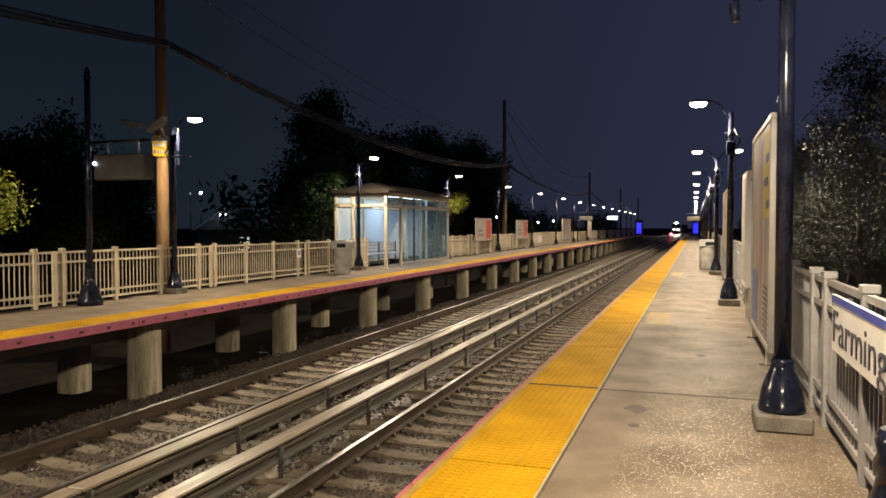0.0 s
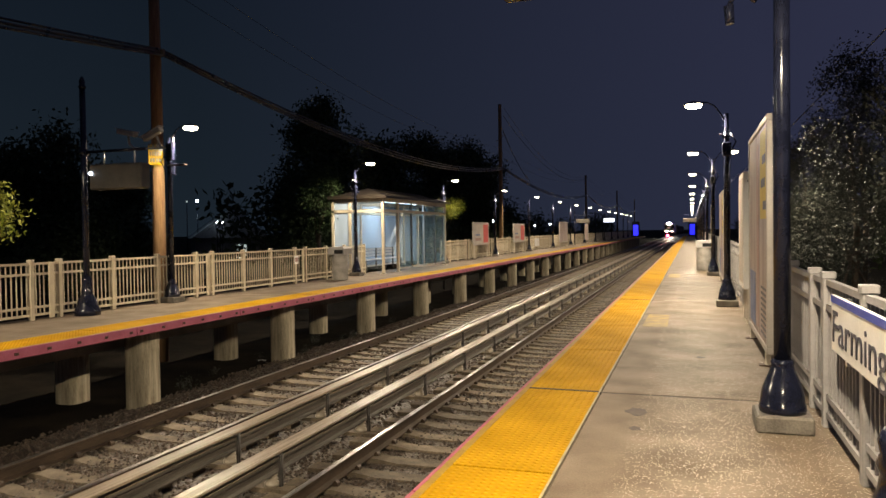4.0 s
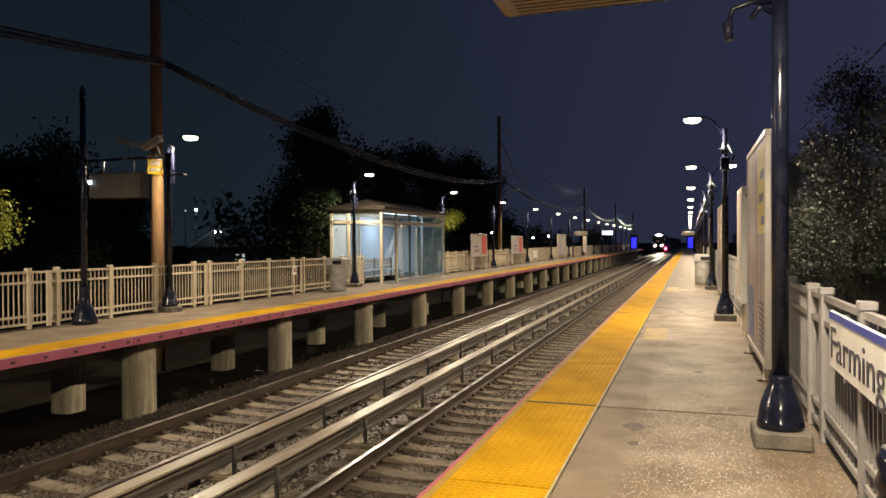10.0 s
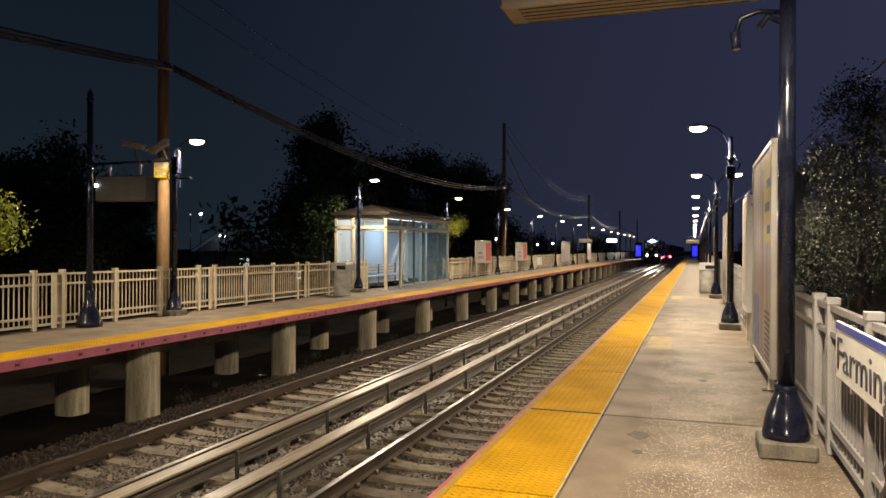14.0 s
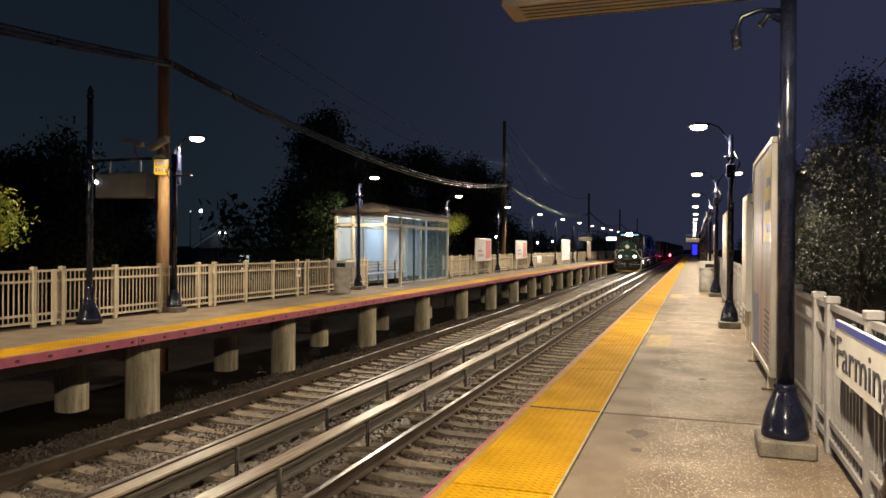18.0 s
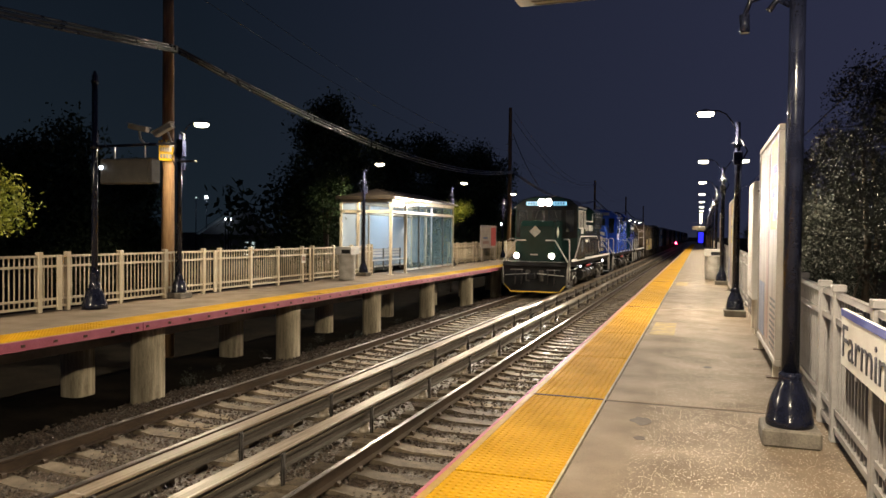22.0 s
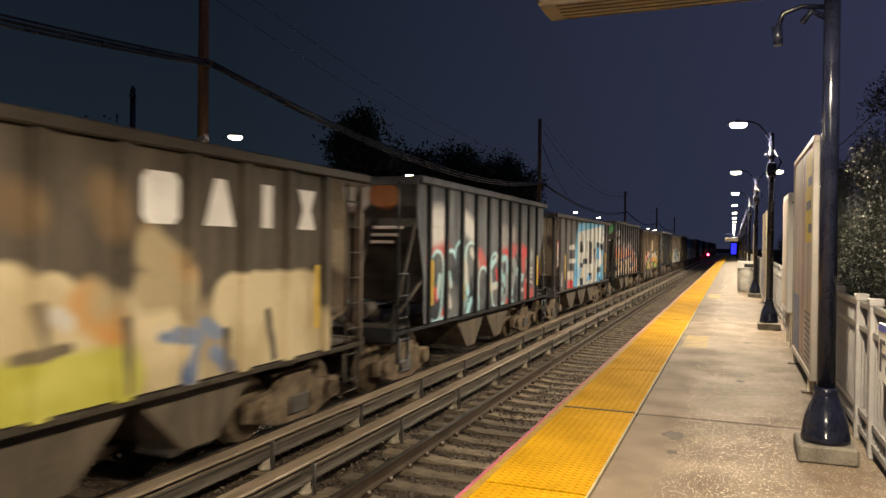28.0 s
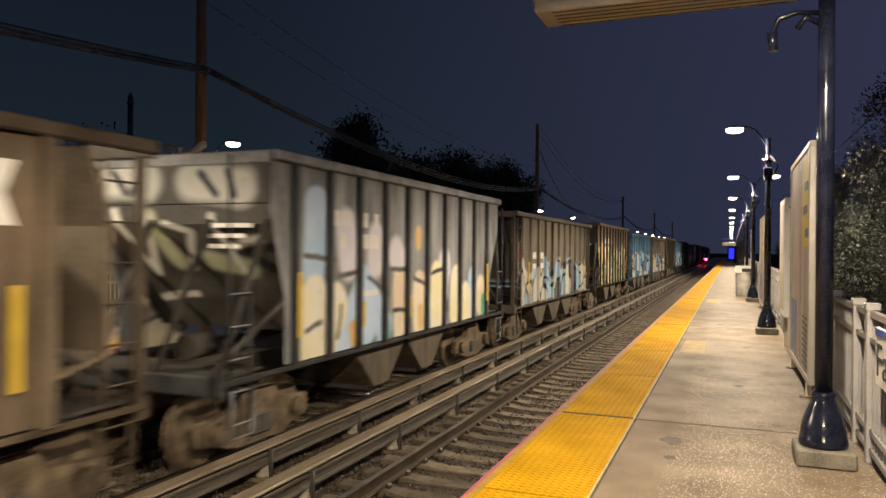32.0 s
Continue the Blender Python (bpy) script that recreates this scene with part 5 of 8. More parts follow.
def spray(name, a, b, axis, layers, seed=1, lo=-99.0, hi=99.0):
    """Car paint under layers of spray paint. Each layer: two colours, half width, softness and strokes (u0, z0, u1, z1), u along the given axis; only strokes that reach between lo and hi."""
    m = surface(name, a, b, 0.55, 0, 1.5, 30, 0.10, spec=0.15, streak=(1, 2.0, 0.5))
    n, l = m.node_tree.nodes, m.node_tree.links
    p = n["Principled BSDF"]
    out = p.inputs["Base Color"].links[0].from_socket
    co = n.new("ShaderNodeTexCoord")
    sep, flat = n.new("ShaderNodeSeparateXYZ"), n.new("ShaderNodeCombineXYZ")
    l.new(co.outputs["Object"], sep.inputs[0])
    l.new(sep.outputs[axis], flat.inputs[0])
    l.new(sep.outputs["Z"], flat.inputs[1])
    flat.inputs[2].default_value = seed * 3.1

    def vec(op, x, y):
        k = n.new("ShaderNodeVectorMath")
        k.operation = op
        for slot, v in zip(k.inputs, (x, y)):
            if isinstance(v, tuple):
                slot.default_value = v
            else:
                l.new(v, slot)
        return k

    def num(op, x, y, clamp=False):
        k = n.new("ShaderNodeMath")
        k.operation, k.use_clamp = op, clamp
        l.new(x, k.inputs[0])
        if isinstance(y, float):
            k.inputs[1].default_value = y
        else:
            l.new(y, k.inputs[1])
        return k.outputs[0]
    patch = []
    for scale, detail in ((2.6, 1), (1.1, 2), (9.0, 3)):
        t = n.new("ShaderNodeTexNoise")
        t.inputs["Scale"].default_value, t.inputs["Detail"].default_value = scale, detail
        l.new(flat.outputs[0], t.inputs["Vector"])
        patch.append(t)
    push = vec("MULTIPLY", vec("SUBTRACT", patch[0].outputs["Color"], (0.5, 0.5, 0.5)).outputs[0], (0.09, 0.09, 0.0))
    pos = vec("MULTIPLY", vec("ADD", flat.outputs[0], push.outputs[0]).outputs[0], (1.0, 1.0, 0.0)).outputs[0]
    for c0, c1, r, soft, strokes in layers:
        best = None
        for u0, z0, u1, z1 in strokes:
            if max(u0, u1) + r + soft + 0.1 < lo or min(u0, u1) - r - soft - 0.1 > hi:
                continue
            d = (u1 - u0, z1 - z0, 0.0)
            q = max(d[0] ** 2 + d[1] ** 2, 1e-4)
            rel = vec("SUBTRACT", pos, (u0, z0, 0.0)).outputs[0]
            h = num("MULTIPLY", vec("DOT_PRODUCT", rel, d).outputs["Value"], 1.0 / q, True)
            along = vec("SCALE", (d[0], d[1], 0.0), (0.0, 0.0, 0.0))
            l.new(h, along.inputs["Scale"])
            dist = vec("LENGTH", vec("SUBTRACT", rel, along.outputs[0]).outputs[0], (0.0, 0.0, 0.0)).outputs["Value"]
            best = dist if best is None else num("MINIMUM", best, dist)
        if best is None:
            continue
        mask = n.new("ShaderNodeMapRange")
        mask.inputs["From Min"].default_value, mask.inputs["From Max"].default_value = r + soft, r - soft * 0.5
        l.new(best, mask.inputs["Value"])
        worn = n.new("ShaderNodeMapRange")
        worn.inputs["From Min"].default_value, worn.inputs["From Max"].default_value = 0.25, 0.40
        worn.inputs["To Min"].default_value = 0.80
        l.new(patch[2].outputs["Fac"], worn.inputs["Value"])
        tone = n.new("ShaderNodeValToRGB")
        tone.color_ramp.elements[0].position, tone.color_ramp.elements[0].color = 0.42, (*c0, 1)
        tone.color_ramp.elements[1].position, tone.color_ramp.elements[1].color = 0.58, (*c1, 1)
        l.new(patch[1].outputs["Fac"], tone.inputs[0])
        fin = n.new("ShaderNodeMix")
        fin.data_type = "RGBA"
        l.new(num("MULTIPLY", mask.outputs[0], worn.outputs[0]), fin.inputs[0])
        l.new(out, fin.inputs[6])
        l.new(tone.outputs[0], fin.inputs[7])
        out = fin.outputs[2]
    l.new(out, p.inputs["Base Color"])
    return m


def hopper(kind, paint, rib_mat, chord_mat, frame_mat, end_mat, label, marks, seed):
    """An open hopper car. kind 0: long body with deep end cages; 1: taller body with sloped ends."""
    rng = random.Random(seed)

    def coated(u):
        return paint[0 if u < 4.0 else 1 if u < 7.9 else 2]
    c = thing("hopper_car", label, "freight car", group="hopper cars of the freight train")
    ln = 12.72
    y0, y1, top, body0, body1 = (0.45, 12.2, 3.80, 1.27, 10.93) if kind == 0 else (1.62, 11.62, 4.00, 2.16, 10.665)
    sill = 1.20
    n = 9 if kind else 10
    step = (body1 - body0) / n
    for s in (1, -1):
        for i in range(n):
            a, b = body0 + i * step, body0 + (i + 1) * step
            part("side_panel", box(B(), s * 1.47 - 0.012, s * 1.47 + 0.012, a, b, sill, top - 0.02), coated((a + b) / 2), c)
        w = 0.075 if kind == 0 else 0.055
        for i in range(n + 1):
            a = body0 + i * step
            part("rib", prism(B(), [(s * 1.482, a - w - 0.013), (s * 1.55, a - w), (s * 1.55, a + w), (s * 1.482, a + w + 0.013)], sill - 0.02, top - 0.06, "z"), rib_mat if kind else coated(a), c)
        if kind:
            for b, e in ((body0, y0), (body1, y1)):
                part("end_panel", prism(B(), [(b, sill), (b, top - 0.02), (e, top - 0.02), (e, top - 0.75), (b + (e - b) * 0.35, sill + 0.9), (b + (e - b) * 0.30, sill)], s * 1.47 - 0.012, s * 1.47 + 0.012), coated(b), c, "tapered end panel")
        part("top_chord", box(B(), s * 1.52 - 0.07, s * 1.52 + 0.07, y0, y1, top - 0.06, top + 0.08, 0.02), chord_mat, c)
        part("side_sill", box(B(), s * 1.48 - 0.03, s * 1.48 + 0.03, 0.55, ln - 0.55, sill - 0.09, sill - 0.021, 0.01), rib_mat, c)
    for d, ya in ((1, y0), (-1, y1)):
        # sloped end sheet, end posts and braces, ladder
        bo = body0 if d > 0 else body1
        edge = 0.06 if kind else 0.63 if d > 0 else 0.33
        yt = ya
        lowy = (2.9 if d > 0 else ln - 2.9)
        part("slope_sheet", prism(B(), [(yt, top - 0.9), (yt + d * 0.03, top), (yt + d * 0.07, top), (lowy + d * 0.05, sill + 0.35), (lowy, sill + 0.35)] if kind else [(yt + d * 0.50, 1.72), (yt + d * 0.50, 2.98), (yt + d * 0.75, top - 0.07), (yt + d * 0.80, top - 0.07), (yt + d * 0.55, 2.98), (yt + d * 0.55, 1.76), (lowy + d * 0.05, sill + 0.05), (lowy, sill + 0.05)], -1.46, 1.46), end_mat, c, "dark sloped end sheet")
        part("end_beam", box(B(), -1.5, 1.5, ya - 0.05, ya + 0.05, top - 0.10, top + 0.07, 0.015), frame_mat, c)
        if kind:
            part("end_band", box(B(), -1.46, 1.46, ya - d * 0.012 - 0.012, ya - d * 0.012 + 0.012, top - 0.62, top - 0.101), end_mat, c, "upright end sheet with spray paint")
            for k in range(3):
                part("letter_bar", box(B(), 0.5, 1.2 - 0.1 * k, ya - d * 0.03 - 0.004, ya - d * 0.03, top - 0.95 - 0.14 * k, top - 0.89 - 0.14 * k), STRIPE, c)
        oy = 0.62 if d > 0 else ln - 0.62
        part("end_sill", box(B(), -1.5, 1.5, oy - 0.08, oy + 0.08, sill - 0.2, sill + 0.04, 0.015), rib_mat, c)
        for x in (-1.42, -0.5, 0.5, 1.42):
            part("end_post", box(B(), x - 0.05, x + 0.05, oy - 0.04, oy + 0.04, sill + 0.04, top - 0.1) if kind == 0 else tube(B(), [(x, oy, sill), (x * 1.0, ya, top - 0.85)], 0.045, 6), frame_mat if kind == 0 else CARDARK, c)
        part("brace", tube(B(), [(1.40, oy, sill + 0.1), (1.40, bo + d * 0.9, top - 1.4)], 0.04, 6), CARDARK, c)
        part("brace", tube(B(), [(-1.40, oy, sill + 0.1), (-1.40, bo + d * 0.9, top - 1.4)], 0.04, 6), CARDARK, c)
        ly = oy + d * 0.12
        lad = part("ladder", tube(B(), [(1.50, ly, 0.6), (1.50, ly, top - 0.1)], 0.022, 6), rib_mat, c)
        part("stile", tube(B(), [(1.50, ly + d * 0.42, 0.6), (1.50, ly + d * 0.42, top - 0.1 if kind == 0 else sill + 1.0)], 0.022, 6), rib_mat, lad)
        for k in range(8 if kind == 0 else 5):
            z = 0.62 + k * 0.40
            part("rung", tube(B(), [(1.50, ly, z), (1.50, ly + d * 0.42, z)], 0.014, 6), chord_mat, lad)
        part("platform", box(B(), -1.35, 1.35, min(oy, oy + d * 1.0), max(oy, oy + d * 1.0), sill - 0.02, sill + 0.02), CARDARK, c)
        part("brake_gear", tube(B(), [(0.6, oy + d * 0.4, sill + 0.3), (0.6, oy + d * 0.9, sill + 0.3)], 0.16, 10), CARDARK, c)
        if seed != 3 or d > 0:
            part("reflector", box(B(), 1.552, 1.562, bo + d * edge - 0.05, bo + d * edge + 0.05, sill + 0.35, sill + 1.25), SAFETY, c, "yellow reflector strip")
        part("coupler", box(B(), -0.15, 0.15, -0.05 if d > 0 else ln - 0.6, 0.6 if d > 0 else ln + 0.05, 0.75, 1.0, 0.04), IRON, c)
        tube_y = oy + d * 0.2
        part("sill_step", tube(B(), [(1.5, tube_y, sill - 0.15), (1.5, tube_y, 0.45), (1.5, tube_y + d * 0.4, 0.45), (1.5, tube_y + d * 0.4, sill - 0.15)], 0.02, 6), chord_mat, c)
    for k, a in ((4, 5.55), (7, 7.94)) if kind == 0 else ((2, body0 + 2 * step + 0.16), (4, body0 + 4 * step + 0.16)):
        part("reflector", box(B(), 1.483, 1.490, a, a + 0.10, sill + 0.30, sill + (1.1 if k == 0 else 0.72)), SAFETY, c, "yellow reflector strip")
    bays = 3 if kind == 0 else 2
    for i in range(bays):
        yc = ln / 2 + (i - (bays - 1) / 2) * 2.1
        part("hopper_bay", prism(B(), [(yc - 1.0, sill - 0.14), (yc - 0.28, 0.38), (yc + 0.28, 0.38), (yc + 1.0, sill - 0.14)], -1.30, 1.30), BAY, c, "grimy discharge bay")
        part("bay_gate", box(B(), -1.2, 1.2, yc - 0.34, yc + 0.34, 0.30, 0.379, 0.01), CARDARK, c)
    part("center_sill", box(B(), -0.2, 0.2, 0.6, ln - 0.6, 0.70, 1.15), CARDARK, c)
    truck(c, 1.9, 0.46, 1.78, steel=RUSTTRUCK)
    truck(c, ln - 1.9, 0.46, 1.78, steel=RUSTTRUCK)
    if marks == "blocks":
        for i in range(4):
            yy = 7.31 + 0.957 * i
            shape = ([(0.08, 0), (0.46, 0), (0.54, 0.1), (0.54, 0.56), (0.46, 0.66), (0.08, 0.66), (0, 0.56), (0, 0.1)], [(0, 0), (0.54, 0), (0.36, 0.66), (0.18, 0.66)], [(0.14, 0), (0.36, 0), (0.36, 0.66), (0.14, 0.66)], [(0.02, 0), (0.46, 0), (0.34, 0.33), (0.46, 0.66), (0.02, 0.66), (0.14, 0.33)])[i]
            part("mark", prism(B(), [(yy + u, 2.95 + v * 0.84) for u, v in shape], 1.484, 1.488), STRIPE, c, "plain white mark")
    for k in range(2 if seed > 4 else 0):
        a = body0 + step * (1 + k) + 0.16
        for z, h in ((2.62, 0.2), (2.30, 0.16)) if kind == 0 else ((3.25, 0.24), (2.90, 0.24), (2.05, 0.1)):
            for j in range(3):
                if rng.random() < 0.85:
                    part("letter_bar", box(B(), 1.484, 1.488, a + j * 0.2, a + j * 0.2 + 0.15, z - h / 2, z + h / 2), STRIPE, c)
    return c


GREY_A, GREY_B = (0.052, 0.058, 0.070), (0.185, 0.20, 0.225)
BRN_A, BRN_B = (0.065, 0.054, 0.041), (0.155, 0.130, 0.100)
CARS = (
    (0, BRN_A, BRN_B, None, 0.0, None, "blocks", "grimy brown hopper car with tan and yellow spray paint"),
    (1, GREY_A, GREY_B, None, 0.0, None, "", "grey hopper car with black, cyan and red spray paint"),
    (0, (0.055, 0.052, 0.055), (0.12, 0.115, 0.12), None, 0.0, None, "", "dark grey hopper car with huge white and blue spray paint"),
    (1, GREY_A, GREY_B, None, 0.0, None, "", "grey hopper car with cream and orange spray paint"),
    (0, (0.085, 0.064, 0.044), (0.20, 0.150, 0.105), None, 0.0, None, "blocks", "brown hopper car with pink, green and cream spray paint"),
    (1, (0.09, 0.092, 0.10), (0.27, 0.275, 0.285), None, 0.0, None, "", "pale grey hopper car with light blue and yellow spray paint"),
    (0, BRN_A, BRN_B, ((0.52, 0.50, 0.44), (0.30, 0.42, 0.52), (0.50, 0.48, 0.42), (0.10, 0.10, 0.11)), 2.4, None, "", "brown hopper car with white and blue spray paint"),
    (1, (0.08, 0.06, 0.04), (0.17, 0.13, 0.085), ((0.55, 0.42, 0.20), (0.50, 0.46, 0.34), (0.30, 0.34, 0.16)), 3.0, None, "", "tan hopper car with yellow spray paint"),
    (0, (0.03, 0.08, 0.14), (0.07, 0.15, 0.24), ((0.20, 0.40, 0.56), (0.50, 0.52, 0.50), (0.10, 0.20, 0.34)), 2.6, None, "", "blue hopper car with pale spray paint"),
)

CAR_TONE = (0.72, 0.85, 0.9, 0.62, 0.95, 1.25, 1.25, 1.25, 1.25)  # how pale each car's steel is
THIRDS = ((-1.0, 4.3), (3.7, 8.5), (7.4, 13.0))

TAN_S, CREAM_S, BLUE_S, CYAN_S, INK_S = (0.38, 0.31, 0.19), (0.60, 0.51, 0.33), (0.13, 0.38, 0.64), (0.36, 0.64, 0.72), (0.025, 0.03, 0.04)
WHITE_S, PINK_S, RED_S, TEAL_S, YEL_S = (0.50, 0.49, 0.46), (0.68, 0.29, 0.36), (0.52, 0.05, 0.06), (0.08, 0.40, 0.34), (0.54, 0.50, 0.09)
# spray paint on the long sides of the six cars that pass nearest
SIDES, ENDS = [[] for _ in range(6)], [[] for _ in range(6)]


def coat(colour, other, half_width, softness, strokes):
    """One layer of spray paint: two tones, and strokes (u0, z0, u1, z1)."""
    return colour, other, half_width, softness, strokes


SIDES[0].append(coat(TAN_S, (0.34, 0.27, 0.17), 0.34, 0.15, [(1.9, 1.45, 11, 1.4)]))
SIDES[0].append(coat((0.44, 0.35, 0.21), (0.56, 0.46, 0.28), 0.46, 0.05, [(2.4, 1.9, 2.5, 1.4), (3.3, 1.9, 3.4, 1.3)]))
SIDES[0].append(coat(INK_S, (0.1, 0.14, 0.22), 0.07, 0.05, [(2.75, 1.95, 3, 1.6), (3, 1.75, 3.7, 1.8), (3.1, 1.45, 3.7, 1.5)]))
SIDES[0].append(coat((0.1, 0.08, 0.06), (0.2, 0.15, 0.1), 0.04, 0.03, [(2, 1.3, 2.3, 2.1), (3.9, 2.2, 4, 1.3), (4.9, 1.4, 5.2, 2.2)]))
SIDES[0].append(coat(WHITE_S, CREAM_S, 0.09, 0.05, [(2.3, 1.5, 2.4, 1.9)]))
SIDES[0].append(coat((0.17, 0.13, 0.08), (0.22, 0.17, 0.11), 0.22, 0.08, [(2.05, 3.35, 2.3, 3), (2.3, 2.95, 2.4, 2.9)]))
SIDES[0].append(coat(TAN_S, (0.34, 0.27, 0.17), 0.3, 0.15, [(5.77, 2.04, 10.71, 1.46), (5.77, 1.39, 7.73, 1.17)]))
SIDES[0].append(coat((0.46, 0.38, 0.23), (0.60, 0.51, 0.33), 0.34, 0.05, [(5.76, 2.23, 6.03, 1.87), (6.25, 2.14, 6.49, 1.86), (7.41, 1.99, 7.95, 1.14), (8.77, 2.04, 10.47, 2.03), (9.00, 1.36, 10.72, 1.28), (9.11, 1.70, 10.56, 1.60)]))
SIDES[0].append(coat((0.50, 0.26, 0.08), TAN_S, 0.22, 0.1, [(6.68, 2.16, 6.99, 1.95), (7.43, 2.25, 7.93, 2.26), (7.46, 2.69, 7.71, 2.51)]))
SIDES[0].append(coat((0.40, 0.38, 0.07), (0.50, 0.48, 0.13), 0.3, 0.08, [(5.82, 1.42, 7.06, 1.41), (6.09, 1.18, 6.82, 1.23)]))
SIDES[0].append(coat((0.10, 0.14, 0.24), (0.20, 0.25, 0.36), 0.09, 0.04, [(7.64, 1.79, 8.17, 1.66), (8.13, 1.64, 7.99, 1.25), (8.47, 1.47, 8.76, 1.26), (8.28, 1.82, 8.51, 1.70)]))
SIDES[0].append(coat((0.16, 0.13, 0.09), INK_S, 0.05, 0.03, [(5.90, 1.73, 6.43, 1.78), (6.08, 2.18, 6.17, 1.80), (7.06, 1.97, 7.14, 1.28), (8.67, 1.68, 8.73, 1.13), (9.52, 1.88, 9.66, 1.27)]))
SIDES[0].append(coat((0.15, 0.105, 0.06), (0.20, 0.14, 0.08), 0.16, 0.12, [(5.81, 3.09, 5.99, 3.00), (6.80, 3.23, 6.97, 2.97)]))
SIDES[0].append(coat(WHITE_S, CREAM_S, 0.07, 0.04, [(6.31, 2.09, 6.43, 2.00), (7.48, 1.87, 7.72, 1.87), (9.10, 2.06, 9.46, 2.00), (9.86, 1.25, 10.12, 1.52)]))
SIDES[1].append(coat((0.42, 0.42, 0.43), (0.52, 0.52, 0.52), 0.22, 0.14, [(2.39, 3.30, 3.02, 3.31), (2.42, 2.90, 3.02, 2.95), (4.27, 3.27, 4.94, 3.06)]))
SIDES[1].append(coat((0.55, 0.07, 0.07), (0.40, 0.12, 0.11), 0.2, 0.14, [(2.36, 2.44, 3.17, 2.62), (5.36, 2.44, 6.07, 2.02), (2.38, 1.19, 2.93, 1.17)]))
SIDES[1].append(coat(CYAN_S, (0.46, 0.62, 0.66), 0.36, 0.04, [(2.68, 2.30, 2.57, 1.52), (3.46, 2.30, 3.54, 1.40), (4.02, 2.50, 3.98, 1.42), (4.72, 2.49, 4.85, 1.39), (5.62, 1.91, 5.64, 1.30), (6.56, 2.22, 6.68, 1.51)]))
SIDES[1].append(coat(INK_S, (0.13, 0.14, 0.15), 0.28, 0.03, [(2.68, 2.30, 2.57, 1.52), (3.46, 2.30, 3.54, 1.40), (4.02, 2.50, 3.98, 1.42), (4.72, 2.49, 4.85, 1.39), (5.62, 1.91, 5.64, 1.30), (6.56, 2.22, 6.68, 1.51)]))
SIDES[1].append(coat(CYAN_S, WHITE_S, 0.085, 0.04, [(2.79, 2.09, 2.71, 1.74), (3.33, 2.12, 3.44, 1.92), (3.24, 1.75, 3.43, 1.47), (4.29, 2.52, 4.55, 1.70), (4.76, 2.61, 5.21, 2.31), (5.19, 1.60, 5.09, 1.90), (4.53, 1.23, 4.76, 1.48), (6.13, 2.19, 6.65, 2.39), (6.22, 1.69, 6.78, 1.74), (2.91, 1.18, 3.28, 1.19)]))
SIDES[1].append(coat((0.55, 0.07, 0.07), RED_S, 0.06, 0.03, [(4.12, 2.24, 4.16, 2.04), (5.12, 1.82, 5.21, 1.69), (6.66, 2.13, 6.77, 1.88), (2.56, 1.85, 2.63, 1.65)]))
SIDES[1].append(coat((0.24, 0.24, 0.25), (0.34, 0.33, 0.33), 0.18, 0.14, [(7.04, 3.02, 7.52, 3.08), (7.79, 3.00, 8.20, 3.07), (9.69, 2.33, 10.15, 2.43), (7.04, 2.73, 7.52, 2.77)]))
SIDES[1].append(coat((0.55, 0.07, 0.08), (0.46, 0.1, 0.1), 0.13, 0.1, [(7.91, 2.64, 8.40, 2.63), (8.81, 2.68, 9.51, 2.56), (9.19, 2.46, 9.35, 2.07), (9.53, 1.66, 9.53, 1.21), (9.80, 1.22, 10.27, 1.36), (7.54, 1.16, 7.98, 1.23), (6.97, 1.17, 7.15, 1.19), (6.95, 2.55, 7.58, 2.53), (7.69, 2.41, 8.46, 2.41)]))
SIDES[1].append(coat((0.17, 0.19, 0.21), (0.25, 0.28, 0.3), 0.16, 0.04, [(7.09, 2.27, 7.05, 1.41), (7.28, 2.39, 7.58, 2.29), (7.58, 2.24, 7.43, 1.38), (7.80, 2.23, 7.80, 1.59), (7.97, 2.26, 8.34, 2.24), (8.34, 2.19, 8.04, 1.46), (8.81, 2.47, 8.74, 2.11), (8.53, 2.33, 8.22, 1.67)]))
SIDES[1].append(coat(INK_S, (0.06, 0.07, 0.08), 0.09, 0.03, [(7.40, 2.21, 7.41, 1.56), (8.03, 2.21, 8.15, 2.06), (8.41, 1.59, 8.54, 1.37), (8.53, 2.43, 8.67, 2.22)]))
SIDES[1].append(coat(CYAN_S, (0.3, 0.52, 0.58), 0.065, 0.03, [(7.18, 2.41, 7.58, 2.42), (7.58, 2.42, 7.69, 2.05), (7.09, 2.19, 7.28, 1.84), (7.39, 1.95, 7.42, 1.73), (7.05, 1.27, 7.39, 1.17), (7.24, 1.59, 7.05, 1.25), (7.91, 1.89, 8.16, 1.43), (7.98, 1.28, 8.25, 1.18), (8.85, 1.95, 9.28, 1.88), (8.89, 1.79, 9.20, 1.78), (6.96, 2.12, 7.01, 1.79), (8.67, 2.07, 8.75, 1.91)]))
SIDES[1].append(coat(WHITE_S, (0.5, 0.48, 0.48), 0.035, 0.03, [(9.69, 2.10, 10.26, 2.06), (9.70, 1.99, 10.26, 1.94), (9.70, 1.87, 10.21, 1.82), (9.61, 1.75, 10.26, 1.64), (8.93, 1.49, 9.28, 1.48)]))
SIDES[2].append(coat(BLUE_S, (0.22, 0.48, 0.66), 0.26, 0.06, [(4.37, 3.25, 4.27, 2.18), (4.22, 2.05, 4.07, 1.19), (4.42, 3.35, 10.31, 3.69), (4.12, 1.11, 7.61, 0.98), (4.42, 3.35, 8, 3.5), (8.14, 3.3, 8.5, 3.5), (8.5, 3.5, 9.85, 3.4), (10, 2.6, 10, 1.5), (9.1, 1.4, 9.95, 1.5), (9.15, 1.3, 9.2, 1.1), (8.12, 3.3, 8.1, 2.8)]))
